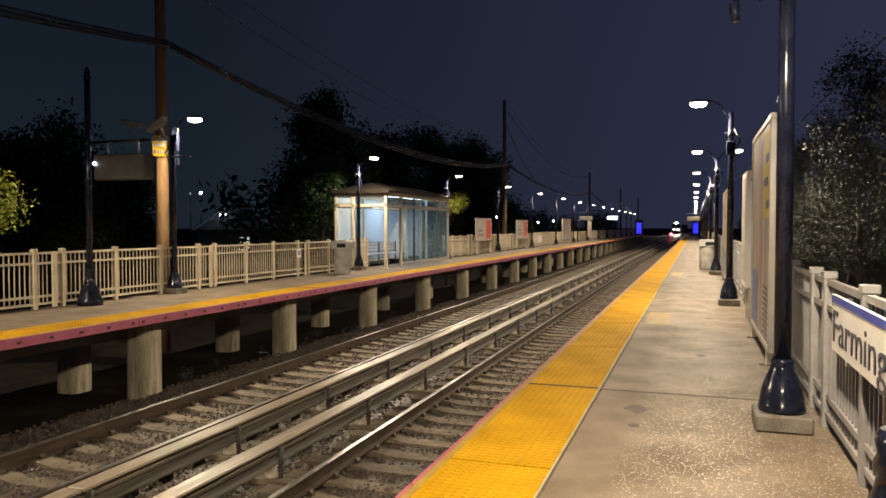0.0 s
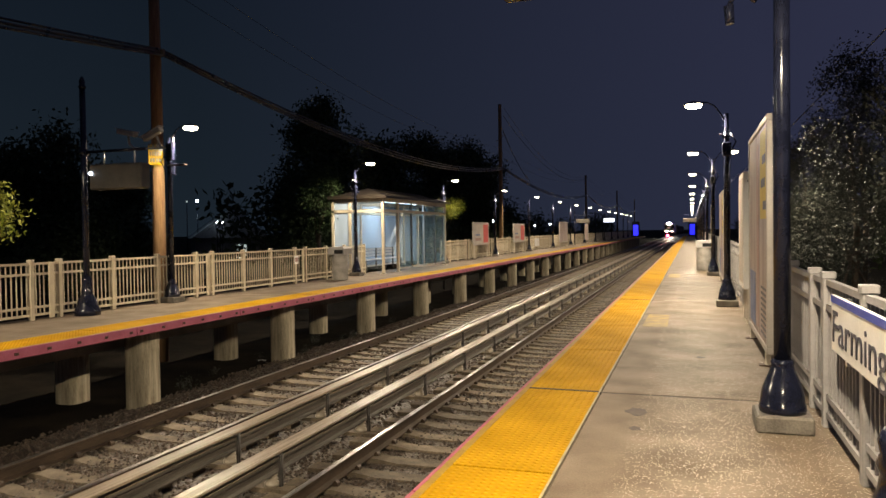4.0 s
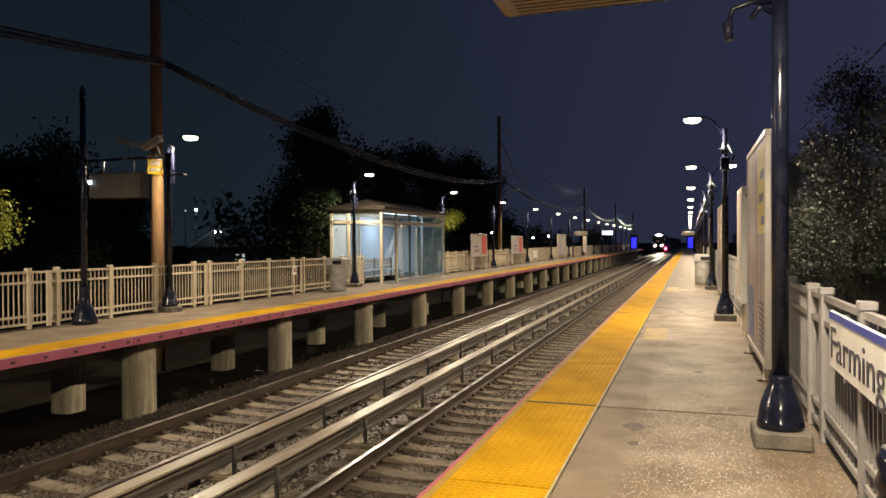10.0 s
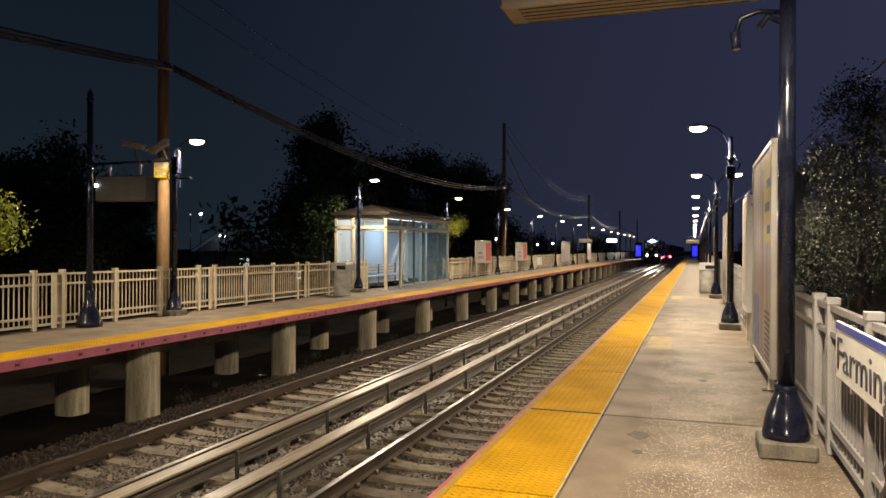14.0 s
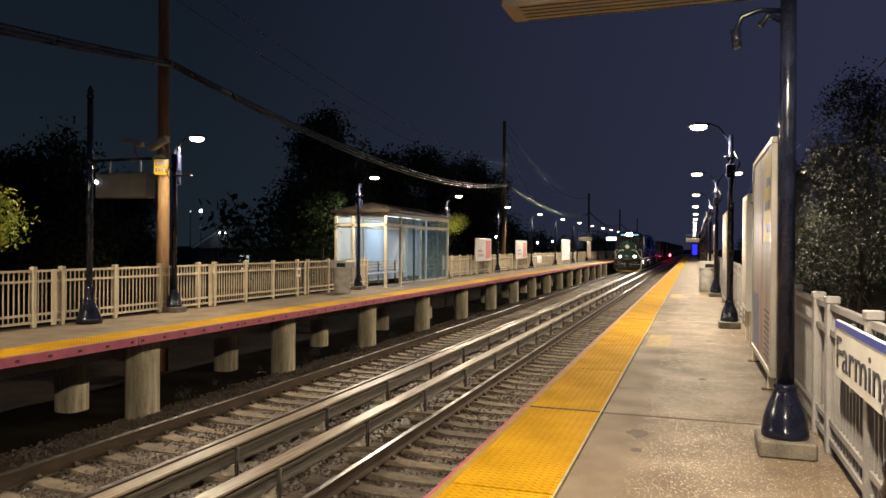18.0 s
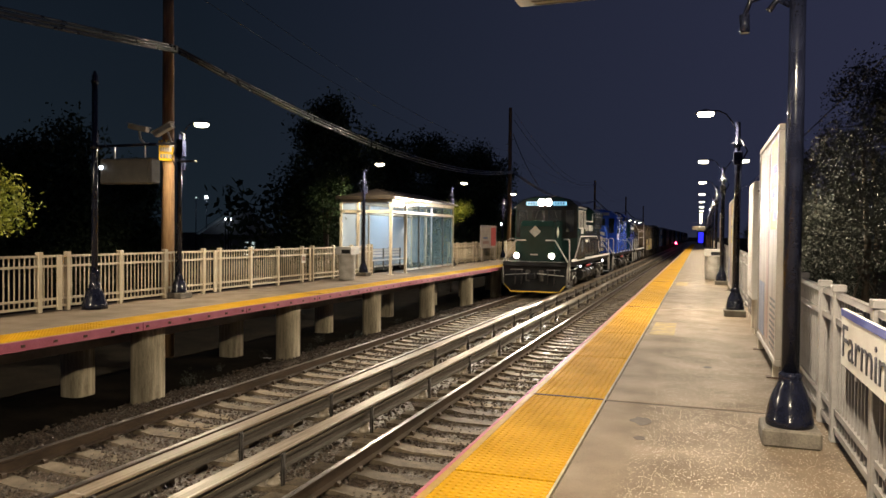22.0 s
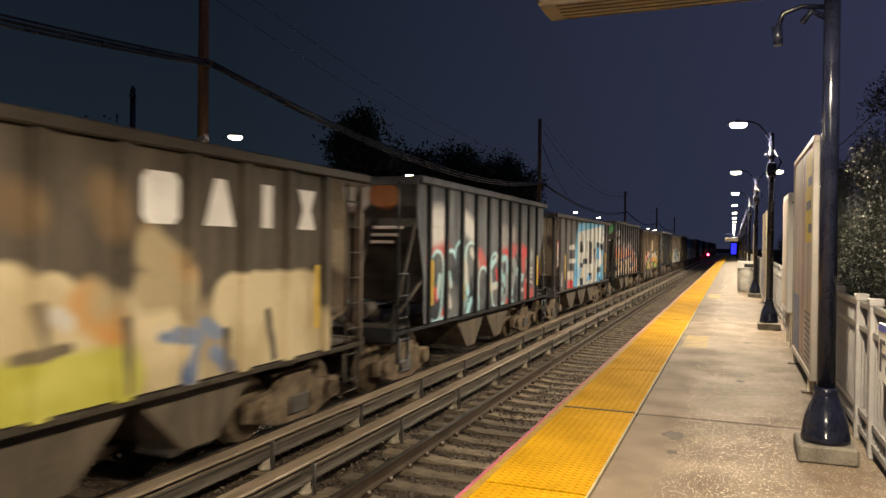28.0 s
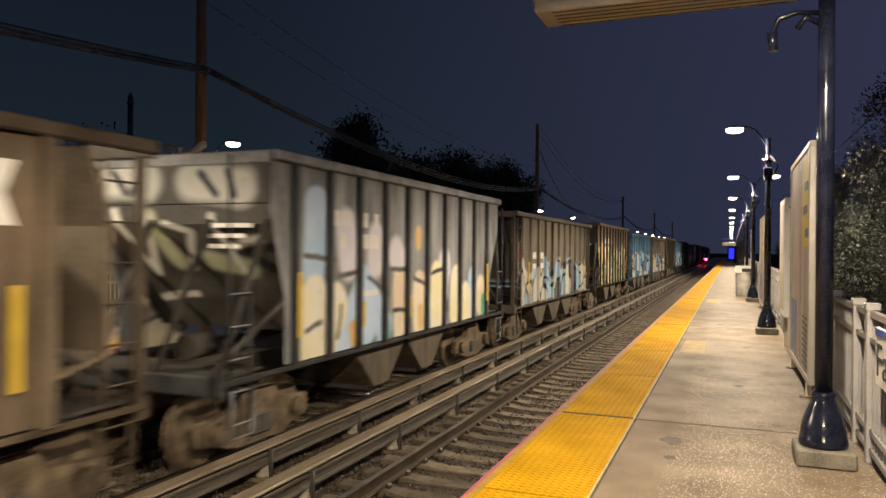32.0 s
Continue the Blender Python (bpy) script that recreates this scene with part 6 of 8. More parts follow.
SIDES[2].append(coat(WHITE_S, (0.56, 0.57, 0.56), 0.20, 0.02, [(4.72, 3.09, 4.74, 1.18), (5.02, 3.14, 9.76, 3.47), (5.29, 2.96, 5.29, 2.81), (5.85, 3.21, 5.89, 1.05), (5.04, 2.29, 6.33, 2.32), (6.65, 3.21, 6.68, 1.19), (4.92, 1.71, 6.18, 1.66), (7.76, 3.3, 7.81, 1.23), (7.02, 1.81, 7.79, 1.8), (5.06, 1.14, 6.19, 1.09), (7.18, 3.09, 7.56, 3.15), (6.35, 1.06, 7.22, 1.16), (5.02, 3.14, 7.9, 3.2), (8.42, 3.1, 8.45, 1.2), (8.62, 1.25, 8.72, 2), (8.45, 3.12, 9.9, 3.08), (9.42, 3, 9.45, 2.1), (9, 2.03, 9.72, 2.05), (9.68, 2.4, 9.72, 2.1)]))
SIDES[2].append(coat(INK_S, (0.05, 0.07, 0.10), 0.11, 0.02, [(5.06, 2.66, 5.46, 2.69), (5.37, 2.11, 6.46, 2.16), (5.28, 1.88, 5.47, 1.88), (5.1, 1.3, 5.59, 1.28), (7.04, 2.74, 7.57, 2.75), (7.16, 2.42, 7.5, 2.48), (6.85, 1.51, 7.44, 1.53), (4.49, 3.12, 4.48, 2.52), (8.78, 2.84, 9.1, 2.74), (9.12, 2.74, 9.15, 2.28), (9.65, 2.76, 10.08, 2.68), (9, 1.7, 9.75, 1.7), (8.05, 2.6, 8.08, 2.2), (9.3, 1.25, 9.6, 1.25)]))
SIDES[2].append(coat(INK_S, (0.06, 0.08, 0.10), 0.028, 0.018, [(6.39, 2.61, 6.44, 1.72), (5.59, 3.16, 5.62, 2.81), (7.49, 3.19, 7.57, 2.83), (6.19, 1.42, 6.27, 1.03)]))
SIDES[2].append(coat(BLUE_S, (0.16, 0.42, 0.68), 0.13, 0.03, [(7.27, 2.19, 7.39, 1.92), (4.8, 1.57, 4.92, 1.85), (6.59, 1.37, 6.85, 1.43), (8.84, 2.6, 8.95, 2.3), (8.9, 2.55, 9, 2.35)]))
SIDES[2].append(coat(RED_S, (0.46, 0.16, 0.14), 0.2, 0.07, [(2.72, 1.29, 3.3, 1.3)]))
SIDES[2].append(coat((0.56, 0.52, 0.46), (0.42, 0.36, 0.34), 0.14, 0.06, [(2.72, 1.67, 3.17, 1.67)]))
SIDES[2].append(coat(WHITE_S, (0.55, 0.55, 0.55), 0.08, 0.03, [(2.99, 2.69, 3.33, 2.71), (3.58, 2.7, 3.78, 2.72), (3.03, 2.19, 3.98, 2.2), (1.69, 1.73, 1.69, 1.38), (3.63, 1.71, 3.62, 1.36), (10.2, 3.46, 10.55, 3.08), (10.55, 3.46, 10.2, 3.08), (10.25, 1.85, 10.35, 1.2)]))
SIDES[3].append(coat((0.66, 0.20, 0.08), (0.62, 0.30, 0.24), 0.34, 0.18, [(2.09, 2.34, 3.05, 2.36), (3.05, 2.25, 4.81, 2.33), (4.81, 2.30, 8.05, 2.32), (8.05, 2.23, 10.13, 1.64)]))
SIDES[3].append(coat((0.68, 0.48, 0.50), WHITE_S, 0.14, 0.12, [(2.48, 2.53, 2.90, 2.52), (3.20, 2.36, 3.44, 2.34), (4.31, 2.47, 4.62, 2.46), (5.31, 2.48, 5.63, 2.47)]))
SIDES[3].append(coat(CREAM_S, (0.80, 0.74, 0.52), 0.2, 0.02, [(2.09, 1.94, 2.88, 1.91), (2.10, 1.31, 3.25, 1.29), (3.45, 1.89, 3.84, 1.90), (3.48, 1.49, 3.97, 1.50), (4.21, 1.94, 4.24, 1.25), (4.36, 1.89, 4.68, 1.29), (5.06, 1.86, 6.12, 1.91), (5.59, 1.70, 5.77, 1.15), (6.72, 1.90, 7.88, 2.00), (6.65, 1.82, 6.87, 1.21), (7.16, 1.34, 8.82, 1.32), (2.49, 1.46, 3.18, 1.43)]))
SIDES[3].append(coat((0.05, 0.10, 0.34), (0.06, 0.14, 0.42), 0.05, 0.02, [(2.09, 2.02, 3.04, 2.01), (3.34, 2.02, 4.91, 2.05), (4.91, 2.05, 6.06, 2.09), (6.57, 2.14, 7.87, 2.20)]))
SIDES[3].append(coat((0.12, 0.13, 0.20), (0.20, 0.20, 0.26), 0.1, 0.03, [(2.10, 1.69, 2.93, 1.68), (3.35, 1.38, 3.82, 1.19), (4.05, 1.81, 4.07, 1.39), (4.37, 1.35, 4.82, 1.32), (4.86, 1.49, 5.27, 1.40), (6.00, 1.33, 6.52, 1.38), (7.31, 1.56, 8.81, 1.66), (8.05, 1.93, 8.77, 1.74), (3.15, 1.96, 3.25, 1.53)]))
SIDES[3].append(coat((0.60, 0.20, 0.12), RED_S, 0.035, 0.03, [(2.49, 1.32, 2.65, 1.28), (3.51, 1.65, 3.76, 1.61), (4.20, 1.49, 4.45, 1.49), (7.40, 1.27, 7.72, 1.27)]))
SIDES[3].append(coat(WHITE_S, (0.62, 0.62, 0.62), 0.15, 0.04, [(2.08, 3.41, 2.99, 3.45), (2.09, 2.94, 2.97, 2.97), (6.16, 3.23, 6.63, 2.75)]))
SIDES[3].append(coat((0.40, 0.40, 0.41), (0.50, 0.50, 0.50), 0.16, 0.12, [(3.23, 3.32, 3.57, 3.07), (7.13, 3.04, 7.61, 2.71), (4.39, 2.70, 4.80, 2.75)]))
SIDES[3].append(coat((0.6, 0.25, 0.16), (0.56, 0.34, 0.26), 0.26, 0.12, [(9.35, 1.82, 10.73, 1.73), (9.44, 1.32, 10.67, 1.40), (10.37, 1.50, 11.52, 1.14)]))
SIDES[3].append(coat((0.62, 0.42, 0.06), (0.66, 0.52, 0.14), 0.1, 0.05, [(9.38, 1.82, 9.42, 1.57), (9.55, 1.46, 9.63, 1.32), (10.83, 1.86, 11.00, 1.90)]))
SIDES[3].append(coat((0.56, 0.6, 0.68), WHITE_S, 0.1, 0.05, [(9.53, 1.72, 9.77, 1.72), (9.52, 2.34, 9.86, 2.37), (9.97, 2.27, 10.08, 2.22)]))
SIDES[3].append(coat(WHITE_S, (0.45, 0.45, 0.46), 0.03, 0.02, [(9.48, 2.10, 10.13, 2.10), (9.48, 2.01, 10.13, 2.01)]))
SIDES[4].append(coat(PINK_S, (0.72, 0.36, 0.34), 0.22, 0.03, [(2.95, 1.95, 2.75, 1.30), (2.95, 1.95, 3.30, 1.90), (3.88, 2.26, 4.22, 2.11), (3.54, 2.19, 3.58, 1.11), (3.52, 1.47, 3.89, 1.50), (4.42, 2.20, 5.21, 2.10), (4.49, 1.74, 4.99, 1.72), (4.49, 1.31, 4.95, 1.31), (3.52, 1.13, 3.89, 1.12), (4.42, 2.17, 4.56, 1.35)]))
SIDES[4].append(coat(TEAL_S, (0.14, 0.46, 0.38), 0.12, 0.03, [(4.27, 1.77, 4.30, 1.35), (4.69, 1.98, 5.13, 2.11), (4.12, 1.19, 4.77, 1.12), (3.67, 1.63, 4.12, 1.65), (4.87, 1.97, 4.94, 1.74)]))
SIDES[4].append(coat((0.30, 0.55, 0.20), YEL_S, 0.12, 0.05, [(4.80, 1.48, 4.88, 1.19), (4.06, 1.60, 4.13, 1.25), (3.89, 1.23, 4.37, 1.18)]))
SIDES[4].append(coat((0.52, 0.28, 0.08), (0.58, 0.40, 0.16), 0.17, 0.08, [(5.19, 1.76, 5.26, 1.17), (5.86, 1.31, 5.95, 1.13)]))
SIDES[4].append(coat((0.16, 0.10, 0.18), (0.30, 0.18, 0.32), 0.26, 0.08, [(5.53, 2.06, 6.08, 1.89), (5.62, 1.84, 5.81, 1.38)]))
SIDES[4].append(coat(WHITE_S, CREAM_S, 0.22, 0.03, [(6.51, 2.12, 7.11, 2.03), (7.48, 2.09, 8.24, 2.02), (8.52, 2.11, 9.07, 2.12), (9.49, 1.84, 10.17, 1.86), (6.51, 1.88, 6.52, 1.27), (7.50, 1.79, 7.51, 1.27), (8.55, 1.86, 8.59, 1.28), (9.43, 1.80, 9.52, 1.26)]))
SIDES[4].append(coat((0.62, 0.30, 0.06), (0.58, 0.42, 0.14), 0.18, 0.03, [(6.54, 1.80, 7.07, 1.82), (7.68, 1.74, 8.10, 1.80), (8.58, 1.85, 9.04, 1.81), (9.58, 1.77, 9.97, 1.48)]))
SIDES[4].append(coat((0.30, 0.42, 0.12), (0.40, 0.52, 0.18), 0.17, 0.05, [(6.52, 1.44, 7.15, 1.46), (7.53, 1.32, 7.72, 1.39), (8.64, 1.44, 9.23, 1.22), (9.59, 1.29, 10.08, 1.21)]))
SIDES[4].append(coat(INK_S, (0.10, 0.06, 0.07), 0.035, 0.02, [(4.66, 1.77, 5.06, 1.61), (3.71, 2.18, 3.73, 1.46), (5.09, 2.06, 5.13, 1.71), (3.88, 2.02, 4.17, 1.96), (4.36, 2.18, 4.40, 1.33), (6.71, 1.72, 7.05, 1.62), (7.68, 1.62, 8.10, 1.58), (8.80, 1.68, 9.22, 1.55)]))
SIDES[4].append(coat((0.62, 0.54, 0.34), CREAM_S, 0.17, 0.04, [(6.56, 3.03, 6.61, 2.59), (6.91, 3.06, 6.98, 2.61)]))
SIDES[4].append(coat(WHITE_S, (0.5, 0.46, 0.42), 0.11, 0.04, [(3.51, 2.72, 3.69, 2.63), (5.55, 2.42, 5.89, 2.44)]))
SIDES[5].append(coat((0.50, 0.62, 0.80), (0.40, 0.55, 0.74), 0.30, 0.05, [(2.75, 3.4, 2.7, 2.5), (4.3, 2.2, 3.6, 1.4), (4.3, 2.1, 5.0, 1.45), (4.4, 1.8, 4.4, 1.5), (7.0, 1.6, 7.1, 1.3), (9.7, 2.1, 9.7, 1.4)]))
SIDES[5].append(coat((0.70, 0.68, 0.76), (0.62, 0.60, 0.66), 0.30, 0.08, [(3.65, 3.1, 3.75, 2.6), (4.7, 2.9, 4.7, 2.6), (5.5, 2.7, 5.6, 2.6), (7.9, 2.5, 7.9, 1.9)]))
SIDES[5].append(coat((0.74, 0.69, 0.45), (0.76, 0.72, 0.60), 0.34, 0.05, [(2.72, 2.05, 2.7, 1.3), (3.35, 1.9, 3.05, 1.4), (7.48, 2.2, 7.5, 1.35), (8.6, 2.1, 8.6, 1.4), (9.2, 1.7, 9.2, 1.4)]))
SIDES[5].append(coat((0.68, 0.56, 0.42), (0.74, 0.66, 0.52), 0.28, 0.05, [(5.66, 2.15, 5.69, 1.35), (6.58, 2.1, 6.55, 1.4), (10.3, 1.9, 10.3, 1.5)]))
SIDES[5].append(coat((0.10, 0.36, 0.22), TEAL_S, 0.14, 0.05, [(5.07, 1.45, 5.12, 1.2), (10.5, 1.6, 10.5, 1.25)]))
SIDES[5].append(coat((0.62, 0.34, 0.10), (0.66, 0.46, 0.20), 0.13, 0.05, [(6.51, 3.1, 6.5, 2.92), (6.62, 1.6, 6.66, 1.35), (3.9, 1.5, 3.95, 1.35)]))
SIDES[5].append(coat((0.04, 0.04, 0.05), (0.14, 0.13, 0.12), 0.035, 0.03, [(2.45, 2.68, 3.3, 2.62), (3.4, 2.34, 4.2, 2.45), (4.4, 2.3, 5.2, 2.0), (5.3, 2.42, 5.9, 2.4), (6.3, 2.25, 6.8, 2.1), (3.4, 1.4, 3.5, 1.9), (5.4, 1.7, 5.9, 1.65), (7.2, 2.3, 7.8, 2.4), (8.1, 1.5, 8.2, 2.2), (2.5, 1.6, 2.9, 1.7)]))
# and on their ends (u across the car)
ENDS[0].append(coat((0.3, 0.08, 0.16), RED_S, 0.34, 0.12, [(-1, 2.8, -1, 1.9), (0, 2.8, 0.1, 1.9)]))
ENDS[0].append(coat(PINK_S, CREAM_S, 0.26, 0.05, [(-1, 2.75, -1, 1.9), (-0.3, 2.75, -0.3, 1.9), (0.5, 2.6, 0.5, 2)]))
ENDS[1].append(coat(WHITE_S, (0.5, 0.48, 0.46), 0.3, 0.05, [(-1.35, 3.7, 0.2, 3.7)]))
ENDS[1].append(coat((0.34, 0.13, 0.05), (0.42, 0.18, 0.07), 0.24, 0.05, [(0.7, 3.72, 0.85, 3.68)]))
ENDS[2].append(coat(RED_S, (0.5, 0.2, 0.2), 0.32, 0.08, [(-1.1, 2.7, -1.1, 1.8), (-0.1, 2.7, 0.5, 1.8)]))
ENDS[2].append(coat((0.7, 0.52, 0.5), WHITE_S, 0.22, 0.04, [(-1.1, 2.75, -1.1, 1.8), (-0.55, 2.8, -0.55, 1.75), (0, 2.8, 0, 1.8), (0.55, 2.7, 0.55, 1.9)]))
ENDS[3].append(coat((0.08, 0.34, 0.12), (0.36, 0.4, 0.34), 0.28, 0.08, [(-1.4, 3.72, 1.1, 3.7)]))
ENDS[4].append(coat(WHITE_S, (0.42, 0.42, 0.38), 0.22, 0.05, [(-1.15, 2.7, -1.1, 1.6)]))
ENDS[4].append(coat(PINK_S, (0.6, 0.45, 0.42), 0.28, 0.04, [(-0.5, 2.75, 0.5, 2.6), (0.3, 2.6, 0.4, 1.8)]))
ENDS[4].append(coat(TEAL_S, (0.12, 0.48, 0.42), 0.2, 0.04, [(-0.4, 2.7, -0.35, 2.1), (0.15, 2.2, 0.3, 1.6)]))
ENDS[5].append(coat((0.4, 0.42, 0.38), WHITE_S, 0.24, 0.1, [(-1.3, 3.75, -0.6, 3.7), (0.2, 3.7, 1, 3.6)]))
ENDS[5].append(coat((0.3, 0.32, 0.2), (0.5, 0.48, 0.42), 0.12, 0.06, [(-0.6, 3.2, -0.4, 2.6), (0.2, 2.6, 0.8, 2.5)]))
ENDS[5].append(coat(WHITE_S, (0.5, 0.5, 0.46), 0.045, 0.03, [(-1.2, 3.3, -0.9, 2.4), (-0.9, 2.4, -0.6, 3.2), (-0.3, 3.1, 0.1, 3), (0.1, 3, -0.2, 2.5), (0.5, 3.2, 0.7, 2.4), (0.7, 2.8, 1.2, 2.9), (-1.1, 2, -0.4, 2.1)]))
ENDS[5].append(coat(INK_S, INK_S, 0.05, 0.03, [(-1.2, 3.85, -1, 3.55), (-0.9, 3.55, -0.7, 3.85), (0.35, 3.8, 0.6, 3.5), (0.8, 3.8, 0.9, 3.5)]))

# front headlight's place along the line, second by second
HEADLIGHT = [(0, 304.0), (3, 268.0), (6, 232.0), (9, 196.5), (13, 149.0), (16.5, 106.6), (17.5, 93.8), (18.5, 81.2), (19.5, 68.4), (20.5, 55.5), (21.5, 42.2), (22.5, 28.6), (23, 21.7), (23.5, 14.8), (24, 7.8), (25, -6.1), (27.5, -40.9), (28, -47.9), (29, -61.8), (30, -75.7), (31, -89.6), (32, -103.5)]
TRAIN = []


def make_train():
    TRAIN.append((locomotive(GREEN, True, "dark green diesel locomotive with white stripes and blazing headlights", 3.40, 3.45, 5.95, 3.62, 12.7, 4.35, 18.0, True), -3.4))
    TRAIN.append((locomotive(LOCOBLUE, False, "bright blue diesel locomotive with white diagonal nose stripes", 3.38, 2.9, 4.62, 4.38, 13.2, 4.58, 18.0, False), 14.6))
    TRAIN.append((switcher(), 32.6))
    made = []
    for i, (kind, a, b, pal, top, fade, marks, label) in enumerate(CARS):
        a, b = tuple(v * CAR_TONE[i] for v in a), tuple(v * CAR_TONE[i] for v in b)
        paint = [spray("car paint", a, b, "Y", SIDES[i], i + 1, lo, hi) for lo, hi in THIRDS] if i < len(SIDES) else [graffiti("car paint", a, b, pal, top, i + 1, (0.75, 0.45), fade)] * 3
        # Rib steel is the car colour darkened, the shade beside the ribs put in.
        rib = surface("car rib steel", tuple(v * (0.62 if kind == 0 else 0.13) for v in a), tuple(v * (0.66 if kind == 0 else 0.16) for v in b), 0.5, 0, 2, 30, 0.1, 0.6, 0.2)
        chord = surface("car chord steel", tuple(v * (0.9 if kind else 0.55) for v in a), tuple(v * (1.0 if kind else 0.6) for v in b), 0.5, 0, 2, 30, 0.1, 0.6, 0.3)
        frame_mat = surface("car end frame", (0.10, 0.072, 0.055), (0.19, 0.145, 0.115), 0.6, 0, 2, 30, 0.2) if i == 0 else chord
        end = spray("car end paint", (0.110, 0.086, 0.062) if kind == 0 else (0.026, 0.025, 0.024), (0.28, 0.22, 0.155) if kind == 0 else (0.08, 0.073, 0.066), "X", ENDS[i], i + 9) if i < len(ENDS) else graffiti("car end paint", (0.03, 0.027, 0.024), (0.08, 0.07, 0.06), tuple(tuple(v * 0.6 for v in q) for q in pal), 1.9, i + 20, (1.4, 0.9))
        made.append(hopper(kind, paint, rib, chord, frame_mat, end, label, marks, i))
        TRAIN.append((made[-1], 46.4 + 12.72 * i))
    for i in range(len(CARS), 22):
        TRAIN.append((copy_thing(made[2 + i % 7 if (2 + i % 7) % 2 == i % 2 else 3 + i % 6], Matrix.Identity(4)), 46.4 + 12.72 * i))


def motions():
    for ob, s0 in TRAIN:
        walk(ob, [(t, pose(TRACK_L, y + s0, RAIL)) for t, y in HEADLIGHT])


# ---- display posts, cameras, signs ----
# Grey of the case is set dark to put its shaded front into the colour.
GREYBOX = surface("weathered grey display case", (0.045, 0.041, 0.035), (0.085, 0.077, 0.064), 0.5, 0, 3, 50, 0.1)
BOXCREAM = surface("dusty cream display case", (0.27, 0.24, 0.21), (0.38, 0.345, 0.305), 0.5, 0, 3, 50, 0.08)
SPOTGLOW = glow("status lamp", (0.75, 0.85, 1.0), 12.0)
SCREENLIT = glow("lit display", (0.85, 0.92, 1.0), 2.5)
POSTER = surface("printed poster", (0.24, 0.185, 0.165), (0.46, 0.39, 0.36), 0.5, 0, 2.0, 30, 0, spec=0.2, streak=(1, 2.4, 0.35))
PRINTYELLOW = surface("yellow print", (0.50, 0.36, 0.03), (0.62, 0.47, 0.06), 0.5, 0, 3, 40, 0, spec=0.2)
PINKPRINT = surface("pink print", (0.30, 0.19, 0.17), (0.42, 0.28, 0.25), 0.5, 0, 3, 40, 0, spec=0.2)
PRINTBLUE = surface("blue print", (0.10, 0.14, 0.28), (0.22, 0.26, 0.40), 0.5, 0, 5, 40, 0, spec=0.2)
POSTERRED = surface("pale printed poster", (0.40, 0.36, 0.32), (0.56, 0.52, 0.47), 0.5, 0, 2.5, 30, 0, spec=0.2)


def ornate_base(post):
    part("base", lathe(B(), [(0.24, 0.0), (0.24, 0.10), (0.22, 0.13), (0.20, 0.20), (0.19, 0.22), (0.17, 0.30), (0.12, 0.38), (0.10, 0.42), (0.115, 0.45), (0.10, 0.48), (0.085, 0.56), (0.10, 0.60), (0.085, 0.64), (0.095, 0.69), (0.075, 0.74)], seg=20), BLACK, post, "ornate cast-iron base")


def display_post(m, toward, x0, x1, z0, z1, label, with_block, hang):
    post = thing("display_post", label, "display post", m)
    if with_block:
        part("footing", box(B(), -0.20, 0.20, -0.20, 0.20, 0, 0.13, 0.015), BLOCK, post, "square concrete footing")
        part("base", lathe(B(), [(0.165, 0.13), (0.17, 0.16), (0.165, 0.19), (0.16, 0.20), (0.155, 0.26), (0.14, 0.32), (0.115, 0.39), (0.085, 0.46), (0.08, 0.49), (0.085, 0.51), (0.07, 0.53)], seg=28), BLACK, post, "bell-shaped cast base")
    else:
        ornate_base(post)
    part("pole", tube(B(), [(0, 0, 0.5), (0, 0, 2.5), (0, 0, 4.4)], 0.062, 18, 0.055), BLACK, post, "glossy black pole")
    part("finial", lathe(B(), [(0.055, 4.38), (0.075, 4.42), (0.05, 4.46), (0.06, 4.52), (0.02, 4.62)], seg=12), BLACK, post)
    part("clamp", lathe(B(), [(0.085, z1 + hang - 0.06), (0.085, z1 + hang + 0.06)], seg=14), BLACK, post)
    part("arm", tube(B(), [(0, 0, z1 + hang), (toward * x1, 0, z1 + hang)], 0.028, 8), BLACK, post)
    a, b = sorted((toward * x0, toward * x1))
    bx = part("display_box", box(B(), a, b, -0.24 if with_block else -0.13, 0.24 if with_block else 0.13, z0, z1, 0.025), BOXCREAM if with_block else GREYBOX, post, "cream metal display box" if with_block else "grey metal display box with shade in its colour")
    sc = B()
    for k in (-1, 1):
        d = 0.241 if with_block else 0.131
        box(sc, a + 0.08, b - 0.08, min(k * d, k * (d + 0.004)), max(k * d, k * (d + 0.004)), z0 + 0.06, z1 - 0.06)
    part("screen", sc, GREYBIN if with_block else GREYBOX, bx, "plain grey face")
    if with_block:
        for k in range(5):
            part("slot", box(B(), a + 0.15, b - 0.1, -0.18 + k * 0.09, -0.165 + k * 0.09, z0 - 0.004, z0), CARDARK, bx, "dark groove under the box")
    for x in (toward * (x0 + 0.25), toward * (x1 - 0.25)):
        part("hanger", tube(B(), [(x, 0, z1), (x, 0, z1 + hang)], 0.014, 6), ALU, post)
    return post


